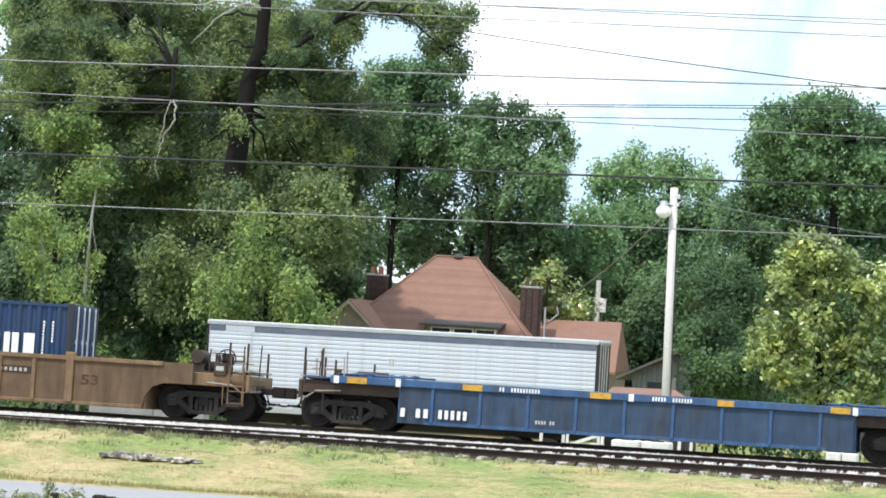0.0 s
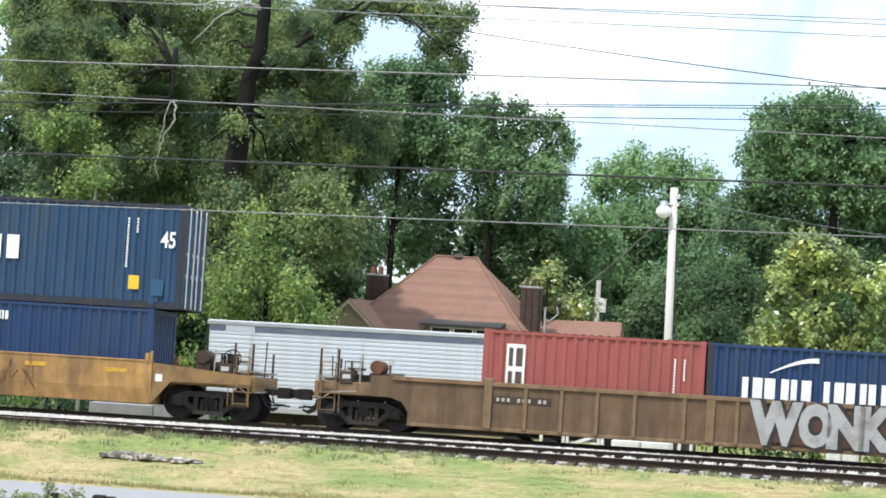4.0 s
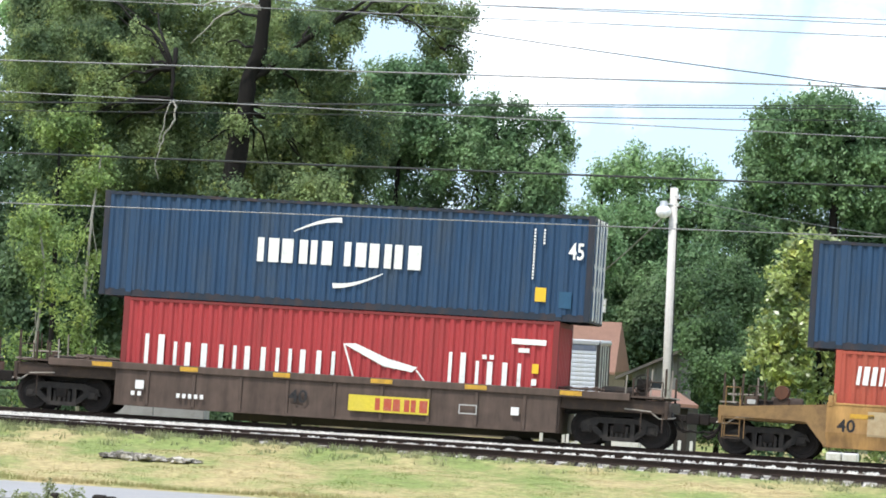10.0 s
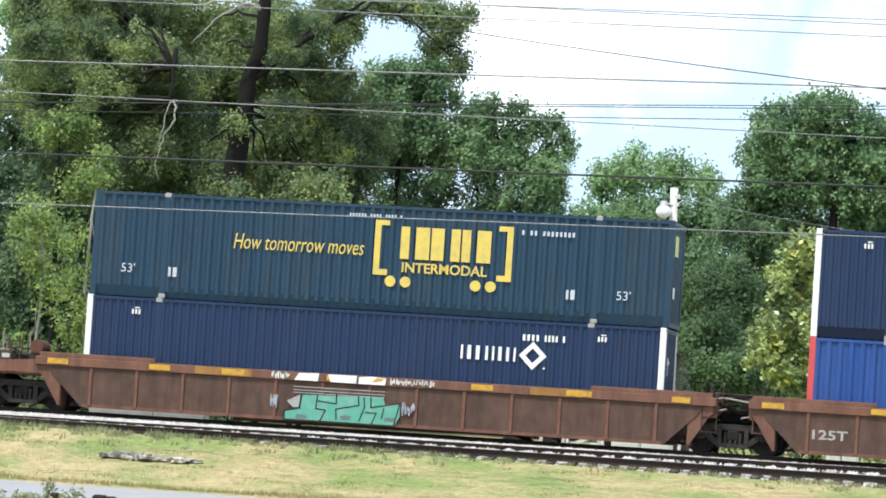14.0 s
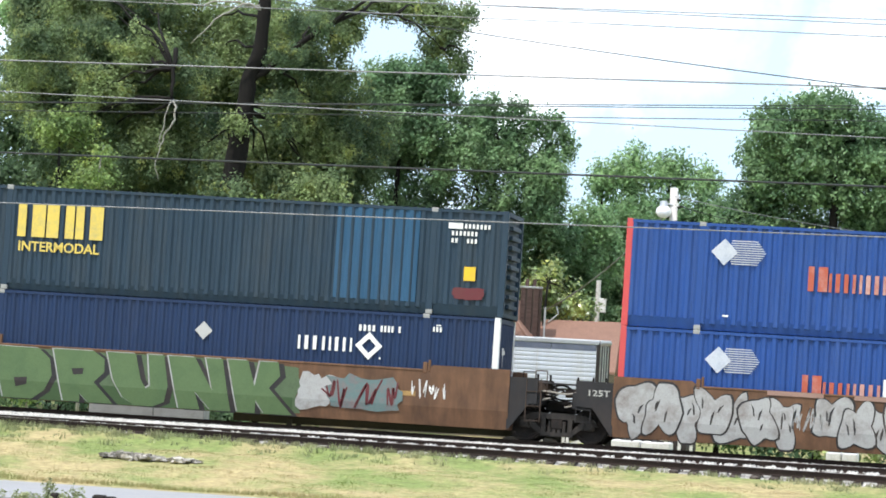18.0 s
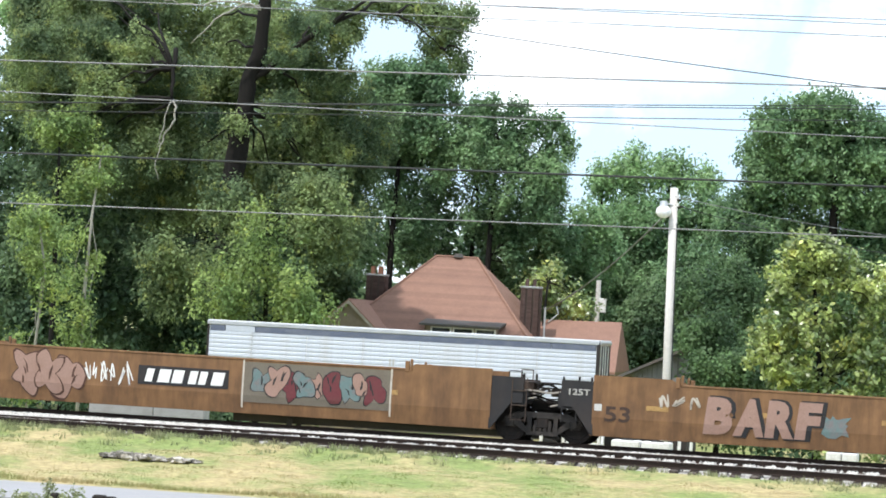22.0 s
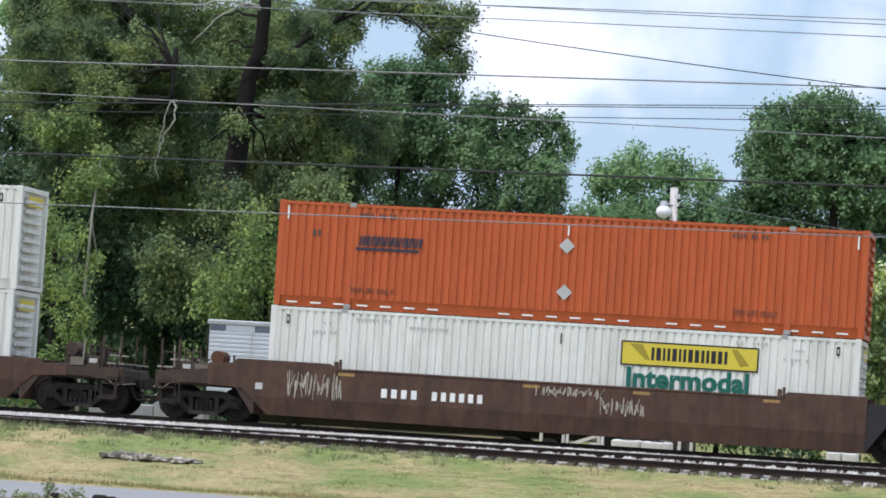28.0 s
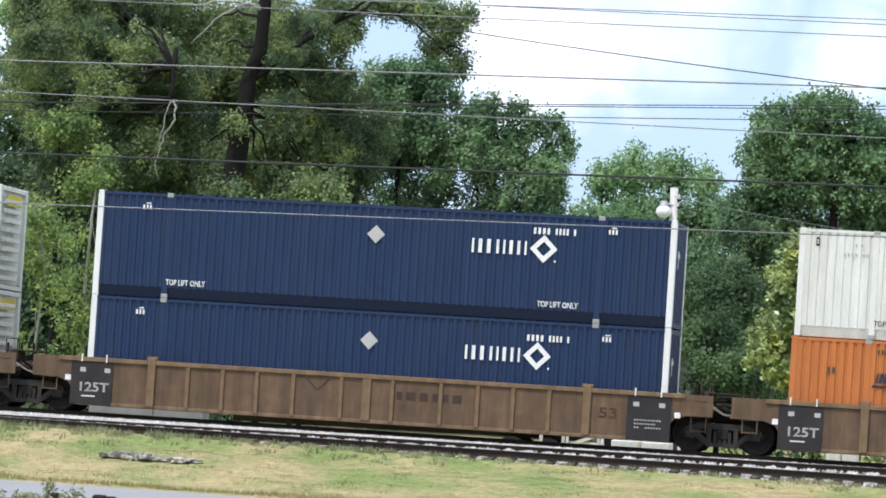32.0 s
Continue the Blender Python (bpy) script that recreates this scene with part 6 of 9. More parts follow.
# the silver piece
wk = B[2][0]
blob(wk, 1.25, 0.24, 4.6, 1.05, -1.600, M_DKPANEL2, 3, label="dark spray-painted field", jag=0.25)
for s, x0, w in (("W", 1.02, 1.45), ("O", 2.36, 0.9), ("N", 3.12, 1.0), ("K", 3.98, 0.98)):
    words(wk, s, x0 + 0.03, 0.22, w + 0.04, 1.30, -1.607, M_SPRAYK, 0.13, 0.0, "spray_letter", "black edge of a spray-painted letter")
    words(wk, s, x0, 0.28, w, 1.2, -1.613, M_SPRAYW, 0.07, 0.0, "spray_letter", "silver spray-painted letter")
bubble(wk, 4.85, 0.3, 0.75, 1.15, -1.608, M_SPRAYW, M_SPRAYK, 9, slit=False)
bubble(wk, 5.45, 0.28, 0.85, 0.95, -1.614, M_SPRAYW, M_SPRAYK, 8, slit=False)

# yellow wagons
for i, (car, mid) in enumerate(Y):
    stencil(car, "40", -5.93, -5.44, 0.76, 1.10)
    for x0, x1, z in ((-5.6, -4.95, 1.14), (-3.82, -3.2, 1.16), (-0.3, 0.3, 1.18), (2.6, 3.2, 1.18), (4.9, 5.5, 1.14)):
        plate(car, x0, z, x1 - x0, 0.12, YS, M_REFL, "reflector_strip")
    if i < 4:
        stencil(car, "125-T", -7.02, -6.46, 1.28, 1.42, M_SPRAYC, -1.507)
    plate(car, 6.32, 0.96, 0.2, 0.2, -1.507, M_MARKW, "white_panel")
for k in (1, 2, 3):
    car = Y[k][0]
    blocks(car, -0.91, 0.74, 1.8, 0.5, [1, 1, 1], YS - 0.004, M_MARKR, gap=0.08)
TAGS_A = ((Y[1][0], 1.25, 0.5, 0.7, 0.75, M_SPRAYC, 2, 1), (Y[1][0], 2.1, 0.5, 2.2, 0.8, M_SPRAYC, 4, 2), (Y[1][0], -3.2, 0.82, 1.6, 0.25, M_OLDTAG, 6, 3), (Y[1][0], 4.95, 0.78, 0.5, 0.3, M_SPRAYC, 3, 4),
                                 (Y[2][0], -2.8, 0.5, 1.1, 0.45, M_MARKW, 6, 5), (Y[2][0], -0.6, 0.38, 2.5, 0.25, M_OLDTAG, 10, 6), (Y[2][0], 1.5, 0.8, 1.7, 0.28, M_OLDTAG, 6, 7), (Y[2][0], -4.6, 1.2, 5.0, 0.16, M_SPRAYC, 12, 8))
TAGS_B = ((Y[3][0], -5.2, 0.72, 2.3, 0.6, M_SPRAYC, 5, 9), (Y[3][0], 1.45, 0.85, 1.7, 0.5, M_OLDTAG, 5, 10), (Y[3][0], 3.55, 0.5, 2.2, 0.6, M_OLDTAG, 5, 11), (Y[3][0], -2.6, 1.1, 1.6, 0.25, M_SPRAYC, 5, 12),
                                 (Y[4][0], 0.41, 1.08, 1.85, 0.32, M_SPRAYC, 6, 13), (Y[4][0], 2.8, 0.6, 1.6, 0.5, M_SPRAYC, 4, 14),
                                 (Y[0][0], -5.1, 0.58, 2.9, 0.75, M_SPRAYC, 5, 15), (Y[0][0], -2.05, 0.42, 2.1, 0.6, M_OLDTAG, 6, 16), (Y[0][0], 0.5, 0.5, 2.4, 0.85, M_OLDTAG, 3, 17))
for car, x, z, w, h, m, n, s in TAGS_A + TAGS_B:
    scribble(car, x, z, w, h, YS - 0.003, m, n + 2, 0.024, s)
number_field(Y[4][0], -3.61, -1.63, 0.93, 1.20, M_MARKK, 10)
plate(Y[4][0], -5.12, 0.68, 0.7, 0.66, YS, M_FADEDPATCH, "pale_patch")
stencil(Y[4][0], "B", -1.22, -1.08, 0.96, 1.14)
stencil(Y[1][0], "E", -3.35, -3.2, 0.98, 1.16)
stencil(Y[2][0], "D", -3.6, -3.45, 0.9, 1.08)

# grey brown wagon
plate(H[0], 0.42, 0.50, 2.23, 0.44, -1.612, M_SIGNY, "yellow_panel")
blocks(H[0], 1.16, 0.55, 1.45, 0.33, [1, 1, 1], -1.618, M_MARKR, gap=0.08)
bars(H[0], -5.69, 0.54, 0.75, 0.12, 4, -1.612, M_MARKW, 2)
bars(H[0], -4.4, 0.54, 1.0, 0.12, 6, -1.612, M_MARKW, 3)
stencil(H[0], "40", -1.26, -0.73, 0.62, 0.98, M_MARKK, -1.612)
for x, z, s in ((-5.58, 0.72, 0.24), (4.9, 0.65, 0.22)):
    plate(H[0], x, z, s, s, -1.612, M_MARKW, "white_panel")
reflectors(H[0], [(-6.85, -6.28), (-4.35, -3.84), (-1.72, -1.25), (1.0, 1.6), (3.6, 4.2), (6.2, 6.8)], 1.28, 1.40, -1.612)
part("sign_frame", boxes((3.47, 3.97, -1.616, -1.608, 0.60, 0.63), (3.47, 3.97, -1.616, -1.608, 0.83, 0.86), (3.47, 3.5, -1.616, -1.608, 0.63, 0.83), (3.94, 3.97, -1.616, -1.608, 0.63, 0.83)), M_GREY, H[0])

# red brown wagons
for car, mid in R:
    reflectors(car, [(-9.1, -8.5), (-6.2, -5.6), (-4.15, -3.5), (-1.2, -0.6), (2.8, 3.4), (5.4, 6.1), (8.26, 8.76)], 1.27, 1.42, -1.612)
    plate(car, 4.42, 1.24, 1.4, 0.2, -1.608, M_OCHRE, "primed_patch")
    plate(car, -4.9, 1.24, 1.6, 0.2, -1.608, M_OCHRE, "primed_patch")
for car, mid in R[:2]:
    stencil(car, "125T", -7.72, -6.78, 0.52, 0.78, M_FADEDMARK)
    stencil(car, "53", -5.1, -4.35, 0.53, 0.86, M_DKPANEL)
g1, g2 = R[1][0], R[2][0]
def sprayed(car, outline, y, mat, label=""):
    part("spray_patch", prism(bmesh.new(), outline, y - 0.004, y + 0.004), mat, car, label)


def sprayed_line(car, way, width, y, mat):
    """A hard-edged sprayed line along a bent way."""
    bm = bmesh.new()
    for (ax, az), (bx, bz) in zip(way, way[1:]):
        d = math.hypot(bx - ax, bz - az)
        ux, uz = (bx - ax) / d * width / 2, (bz - az) / d * width / 2
        prism(bm, [(ax - ux - uz, az - uz + ux), (ax - ux + uz, az - uz - ux), (bx + ux + uz, bz + uz - ux), (bx + ux - uz, bz + uz + ux)], y - 0.003, y + 0.003)
    part("spray_stroke", bm, mat, car)


# dark blue letters with sky blue edges
sprayed(g1, [(-2.83, 0.15), (-2.85, 0.38), (-2.49, 0.5), (-2.79, 0.91), (-2.32, 1.19), (-1.92, 1.17), (-1.73, 1.43), (0.1, 1.45), (0.05, 1.17), (0.33, 1.02), (0.31, 0.48), (0.48, 0.19)], -1.613, M_SPRAYDK, "dark blue spray-painted letter shapes")
sprayed(g1, [(-2.79, 1.01), (-2.68, 1.42), (-2.38, 1.45), (-2.32, 1.18)], -1.618, M_FADEDW)
sprayed(g1, [(0.01, 1.17), (0.1, 1.17), (0.35, 1.02), (0.3, 0.88)], -1.618, M_FADEDW)
sprayed(g1, [(0.27, 0.49), (0.5, 0.48), (0.66, 0.29), (0.37, 0.15)], -1.618, M_FADEDW)
sprayed(g1, [(-1.94, 1.19), (-1.89, 1.44), (-1.55, 1.45), (-1.6, 1.17)], -1.618, M_SPRAYSKY)
sprayed(g1, [(-0.09, 1.19), (0.01, 1.41), (0.2, 1.41), (0.07, 1.16)], -1.618, M_SPRAYSKY)
for way in ([(-2.83, 0.15), (-2.85, 0.38), (-2.46, 0.49), (-2.39, 0.96), (-2.68, 0.81)],
            [(-1.64, 1.42), (-1.89, 0.84), (-1.84, 0.53), (-1.58, 0.49), (-1.73, 0.25)],
            [(-1.34, 1.11), (-1.36, 0.37)],
            [(-1.3, 0.28), (-1.2, 0.55), (-0.41, 0.7), (-0.65, 0.17)],
            [(-0.58, 1.21), (-0.63, 0.85), (0.31, 0.84), (0.28, 0.48)],
            [(-0.79, 1.14), (-0.71, 1.4)],
            [(0.08, 1.43), (-0.01, 1.23), (-0.34, 1.25)],
            [(-1.87, 0.76), (-1.34, 0.84)]):
    sprayed_line(g1, way, 0.04, -1.621, M_SPRAYSKY)
plate(g1, -2.52, 1.26, 0.45, 0.12, -1.622, M_OCHRE, "spray_patch")
scribble(g1, -3.6, 0.45, 0.5, 0.65, -1.60, M_FADEDW, 8, 0.026, 12)
scribble(g1, 0.32, 0.56, 0.6, 0.34, -1.60, M_FADEDW, 6, 0.026, 13)
scribble(g1, -3.36, 1.26, 0.6, 0.18, -1.614, M_MARKW, 8, 0.026, 14)

# turquoise letters with black edges under a silver-white upper half
sprayed(g2, [(-2.32, 0.14), (-2.31, 0.39), (-1.9, 0.48), (-1.87, 0.84), (0.4, 0.91), (0.46, 0.71), (0.88, 0.78), (0.88, 0.39), (0.73, 0.14)], -1.598, M_SPRAYTEAL, "turquoise spray-painted letter shapes")
sprayed(g2, [(-2.27, 0.66), (-1.9, 0.85), (-1.93, 0.50), (-2.09, 0.49)], -1.603, M_SPRAYW)
for way in (((-2.32, 0.15), (-2.31, 0.39), (-1.9, 0.48), (-1.86, 0.84)), ((-1.42, 0.87), (-1.45, 0.49), (-1.18, 0.46), (-1.32, 0.15)), ((-1.39, 0.7), (-0.89, 0.65), (-0.89, 0.9)),
            ((-0.87, 0.24), (-0.89, 0.51), (-0.26, 0.65), (-0.29, 0.89)), ((-0.05, 0.47), (0.23, 0.46), (0.11, 0.15)), ((0.06, 0.86), (0.08, 0.61), (0.87, 0.77), (0.73, 0.15)),
            ((0.39, 0.33), (0.43, 0.6)), ((-0.13, 0.87), (-0.1, 0.6), (-0.23, 0.23)), ((-2.32, 0.15), (0.73, 0.15))):
    sprayed_line(g2, way, 0.035, -1.606, M_SPRAYK)
for x, z in ((-2.0, 0.24), (-0.78, 0.28), (0.45, 0.3)):
    blob(g2, x, z - 0.06, 0.34, 0.14, -1.603, M_SPRAYLB, int(70 + 9 * x), jag=0.3)
for z in (0.90, 0.97, 1.06):
    sprayed_line(g2, ((-2.1, z), (0.43, z)), 0.022, -1.60, M_SPRAYW)
sprayed(g2, [(-2.1, 1.235), (-1.98, 1.43), (-1.41, 1.45), (-1.45, 1.235)], -1.614, M_MARKW, "white spray-painted letter tops")
sprayed(g2, [(-1.09, 1.235), (-1.16, 1.44), (-0.37, 1.45), (-0.37, 1.235)], -1.614, M_MARKW)
sprayed(g2, [(-0.31, 1.235), (-0.30, 1.42), (0.08, 1.45), (0.45, 1.42), (0.43, 1.235)], -1.614, M_MARKW)
sprayed(g2, [(0.05, 1.30), (0.2, 1.42), (0.42, 1.41), (0.30, 1.33)], -1.619, M_REFL)
scribble(g2, -2.75, 1.25, 0.5, 0.19, -1.614, M_MARKW, 7, 0.03, 60)
scribble(g2, 0.54, 1.25, 1.25, 0.19, -1.614, M_MARKW, 16, 0.03, 61)
scribble(g2, 0.92, 0.42, 0.36, 0.4, -1.60, M_FADEDW, 6, 0.03, 62)
scribble(g2, -2.75, 0.42, 0.22, 0.4, -1.60, M_FADEDW, 4, 0.03, 63)

# smooth wagons
number_field(O[0], -5.82, -3.84, 0.95, 1.13, M_DKPANEL, 11)
scribble(O[0], -3.1, 0.5, 1.3, 0.7, YS, M_DKPANEL, 7, 0.04, 70)
for car, mid in [O] + S + T:
    reflectors(car, [(-6.9, -6.3), (-3.9, -3.3), (-0.6, 0.0), (2.4, 3.0), (5.2, 5.8)], 1.0, 1.13, YS + 0.001, M_DULLREFL)
s1, s2, s3 = S[0][0], S[1][0], S[2][0]
for k in range(7):
    bubble(s1, -8.2 + 0.66 * k, 0.30 + 0.05 * (k % 2), 1.0, 1.36 - 0.06 * (k % 3), YS - 0.003 - 0.006 * (k % 2), M_SPRAYW, M_SPRAYK, 80 + k, "silver grey spray-painted shape")
for k in range(7):
    bubble(s1, -2.9 + 0.63 * k, 0.30 + 0.05 * (k % 2), 0.95, 1.30 - 0.08 * (k % 3), YS - 0.003 - 0.006 * (k % 2), M_SPRAYW, M_SPRAYK, 100 + k, "silver grey spray-painted shape")
scribble(s1, -3.6, 0.7, 0.9, 0.7, YS - 0.003, M_SPRAYW, 5, 0.04, 120)
bubble(s1, 4.71, 0.28, 0.95, 1.2, YS - 0.003, M_SPRAYG2, M_SPRAYDKG, 121, "green and white spray-painted shape", False)
bubble(s1, 5.55, 0.28, 0.95, 1.1, YS - 0.009, M_SPRAYG2, M_SPRAYDKG, 122, "", False)
bubble(s1, 6.4, 0.25, 1.0, 1.1, YS - 0.003, M_SPRAYG2, M_SPRAYDKG, 123, "", False)
blob(s1, 4.85, 0.3, 2.4, 0.35, YS - 0.009, M_SPRAYW, 124, jag=0.2)
for x in (5.05, 6.0, 6.75):
    blob(s1, x, 0.75, 0.2, 0.35, YS - 0.012, M_DKBROWN, int(x * 9), jag=0.2, n=12)
scribble(s1, 1.95, 1.27, 2.6, 0.32, YS - 0.003, M_SPRAYC, 9, 0.035, 125)
bars(s1, 1.7, 0.88, 0.95, 0.24, 4, YS - 0.003, M_MARKW, 9)
bars(s1, 3.0, 0.88, 1.45, 0.24, 6, YS - 0.003, M_MARKW, 10)
plate(s1, -4.22, 1.62, 1.5, 0.12, YS - 0.02, M_SPRAYPINK, "spray_patch")
plate(s1, -1.9, 1.62, 3.6, 0.12, YS - 0.02, M_SPRAYPINK, "spray_patch")

blob(s2, -6.3, 0.24, 9.0, 1.44, YS - 0.003, M_GRATGREEN, 130, label="wide green spray-painted field", jag=0.05)
# darker band below the crease: shade of the inward fold, put into the green
plate(s2, -6.2, 0.25, 8.6, 0.5, YS - 0.007, M_FOLDSHADE, "spray_patch")
for s, x0, w in (("D", -6.0, 1.62), ("R", -4.26, 1.45), ("U", -2.72, 1.62), ("N", -0.98, 1.56), ("K", 0.70, 1.42)):
    fat_letter(s2, s, x0, 0.26, w, 1.42, YS - 0.018, M_SPRAYG4, M_SPRAYW, M_SPRAYK)
blob(s2, 2.43, 0.42, 1.2, 1.1, YS - 0.02, M_SPRAYW, 131, jag=0.4)
blob(s2, 3.2, 0.42, 2.4, 1.1, YS - 0.022, M_SPRAYLB, 132, label="pale blue and red spray-painted shape", jag=0.3)
scribble(s2, 3.1, 0.55, 2.2, 0.85, YS - 0.028, M_SPRAYRED, 5, 0.07, 133)
scribble(s2, 5.57, 0.92, 1.05, 0.55, YS - 0.003, M_MARKW, 6, 0.03, 134)
scribble(s2, -7.1, 0.75, 0.55, 0.75, YS - 0.003, M_SPRAYC, 4, 0.035, 135)

for x, w, z, h in ((-7.0, 2.1, 0.3, 1.25), (-4.1, 1.35, 0.3, 1.25), (-5.0, 1.0, 0.3, 0.6)):
    blob(s3, x, z, w, h, YS - 0.003, M_SPRAYPALE, int(140 + x), label="white spray-painted patch", jag=0.08)
for x, z, r in ((-6.8, 1.25, 0.14), (-5.85, 0.85, 0.12), (-5.55, 0.95, 0.16), (-6.7, 0.45, 0.25), (-4.4, 0.35, 0.2), (-3.1, 0.6, 0.1)):
    blob(s3, x, z, 2 * r, 1.7 * r, YS - 0.008, M_SPRAYPURPLE, int(150 + 9 * x), jag=0.2, n=14)
number_field(s3, -4.86, -1.68, 0.85, 1.17, M_MARKK, 11, YS - 0.012)
blob(s3, -2.35, 0.42, 1.25, 1.15, YS - 0.004, M_SPRAYRED, 160, jag=0.12)
scribble(s3, -1.0, 0.5, 3.3, 0.85, YS - 0.004, M_SPRAYC, 8, 0.05, 161)
blob(s3, 2.66, 0.24, 5.5, 1.45, YS - 0.003, M_GRATGREEN, 162, label="green spray-painted field", jag=0.07)
# the folded lower side's shade again, as a darker green band
plate(s3, 2.8, 0.26, 5.1, 0.5, YS - 0.007, M_FOLDSHADE, "spray_patch")
for s, x0, w in (("S", 3.05, 1.35), ("E", 4.18, 1.25), ("T", 5.2, 1.45), ("S", 6.4, 1.4)):
    words(s3, s, x0 + 0.02, 0.30, w, 1.32, YS - 0.011, M_SPRAYK, 0.10, 0.0, "spray_letter", "black outline of a spray-painted letter")
    words(s3, s, x0, 0.33, w - 0.05, 1.28, YS - 0.016, M_SPRAYG4, 0.075, 0.0, "spray_letter", "green spray-painted letter")

for car, mid in (S[1], S[2], T[0], T[1], T[2]):
    stencil(car, "53", -8.02, -7.32, 0.64, 1.06, M_DKPANEL)
for car, mid in S[:2] + T[:2] + U[:2]:
    stencil(car, "125T", -9.02, -8.44, 1.30, 1.47, M_FADEDMARK, -1.507)
for car, mid in S[1:] + T + U:
    plate(car, -8.3, 0.92, 0.2, 0.18, YS, M_GREYW, "white_panel")
t1, t2, t3 = T[0][0], T[1][0], T[2][0]
for s, x0, w in (("B", -5.35, 0.85), ("A", -4.55, 0.9), ("R", -3.7, 0.85), ("F", -2.9, 0.8)):
    words(t1, s, x0 + 0.05, 0.44, w, 1.08, YS - 0.008, M_MARKK, 0.11, 0.1, "spray_letter", "black outline of a spray-painted letter")
    words(t1, s, x0, 0.48, w - 0.07, 1.0, YS - 0.013, M_SPRAYPINK, 0.06, 0.1, "spray_letter", "pink beige spray-painted letter")
blob(t1, -2.33, 0.55, 0.95, 0.65, YS - 0.002, M_SPRAYLB, 171, jag=0.4)
scribble(t1, -6.7, 1.1, 1.2, 0.4, YS - 0.003, M_SPRAYC, 3, 0.06, 172)
number_field(t1, 1.6, 4.57, 0.92, 1.15, M_MARKK, 11)
stencil(t1, "A", 0.92, 1.15, 0.92, 1.12)
for k in range(3):
    bubble(t2, -5.1 + 0.6 * k, 0.42, 0.85, 1.15, YS - 0.003 - 0.008 * (k % 2), M_SPRAYPINK, M_DKPANEL2, 173 + k, "pale outlined spray-painted shape")
scribble(t2, -3.1, 0.75, 1.45, 0.7, YS - 0.003, M_MARKW, 6, 0.04, 175)
plate(t2, -1.49, 0.86, 2.56, 0.52, YS - 0.002, M_MARKK, "logo_panel")
blocks(t2, -1.3, 0.94, 2.2, 0.36, [1, 1, 1], YS - 0.008, M_MARKW, lean=0.2, gap=0.1)
plate(t2, 1.5, 0.55, 4.1, 1.1, YS - 0.002, M_GREYPANEL2, "spray_patch")
for k in range(9):
    bubble(t2, 1.75 + 0.39 * k, 0.66 + 0.05 * (k % 2), 0.62, 0.82, YS - 0.006 - 0.008 * (k % 2), (M_SPRAYLB, M_SPRAYPINK, M_SPRAYRED)[k % 3], M_MARKK, 176 + k, edge=0.03)
for x in (1.45, 5.58):
    plate(t2, x, 0.40, 0.05, 1.3, YS - 0.004, M_SPRAYC, "white_strip")
number_field(t3, -5.12, -2.04, 0.94, 1.20, M_MARKK, 11)
stencil(t3, "B", -1.7, -1.45, 0.95, 1.15, M_DKPANEL)
plate(t3, 1.04, 0.9, 0.6, 0.2, YS, M_REFL, "reflector_strip")

u1, u2, u3 = U[0][0], U[1][0], U[2][0]
for car, x, z, w, h, m, n, s in ((u1, -3.18, 0.85, 2.1, 0.6, M_SPRAYC, 17, 200), (u1, 7.3, 0.78, 0.8, 0.55, M_SPRAYC, 5, 201), (u2, 5.27, 0.5, 1.6, 0.8, M_MARKW, 7, 203), (u2, -7.3, 1.05, 1.6, 0.3, M_SPRAYC, 7, 204),
                                 (u3, -7.47, 0.7, 1.6, 0.8, M_SPRAYC, 9, 205), (u3, -0.59, 1.2, 1.9, 0.32, M_SPRAYC, 9, 206), (u3, 1.2, 0.8, 1.2, 0.5, M_SPRAYC, 6, 207)):
    scribble(car, x, z, w, h, YS - 0.003, m, int(n * 1.5), 0.022, s)
for k in range(4):
    bubble(u2, 3.0 + 0.5 * k, 0.40, 0.66, 1.0, YS - 0.003 - 0.006 * (k % 2), M_SPRAYW, M_SPRAYK, 220 + k, "silver spray-painted shape")
for car, x0 in ((u1, 1.74), (u3, -4.78)):
    bars(car, x0, 0.9, 1.1, 0.24, 4, YS - 0.002, M_MARKW, 20)
    bars(car, x0 + 1.4, 0.9, 1.5, 0.24, 6, YS - 0.002, M_MARKW, 21)
bars(V[0], -4.45, 0.78, 1.7, 0.14, 12, YS, M_DKPANEL, 22)
for car, mid in U + [V]:
    k = 0.6 if car is V[0] else 1.0
    for x, z, w, h in ((-5.4, 0.7, 0.5, 0.6), (0.3, 0.6, 0.6, 0.7), (3.6, 0.7, 0.4, 0.6), (4.9, 0.55, 0.9, 0.8)):
        blob(car, x, z * k + 0.1 * (1 - k), w, h * k, YS + 0.001, M_DKPANEL2, int(210 + x), "paint_patch", jag=0.25)
    for x in (-6.0, -0.9, 2.1, 5.6):
        plate(car, x, 1.42 * k + 0.2 * (1 - k), 0.45, 0.08, YS, M_DULLREFL, "reflector_strip")
for car, mid in Y + [O] + S + T + U + [V]:
    fold_marks(car)
# ---- the yard behind the tracks ----
M_TRAILER = paint("weathered white trailer sheeting", (0.49, 0.53, 0.59), 0.45, metal=0.15, dirt=(0.40, 0.39, 0.36), amount=0.5, scale=1.0, streak=5)
M_TRBAND = paint("faded slate blue band", (0.10, 0.12, 0.17), 0.6, dirt=(0.22, 0.23, 0.26), amount=0.5, scale=2)
M_ALU = paint("dull aluminium rail", (0.50, 0.52, 0.54), 0.4, metal=0.5, dirt=(0.25, 0.24, 0.22), amount=0.4)
M_DKFRAME = paint("rusty dark door frame", (0.03, 0.027, 0.026), 0.7, dirt=(0.07, 0.05, 0.04), amount=0.5)
M_TYRE = paint("black rubber tyre", (0.02, 0.02, 0.02), 0.85, amount=0.3)
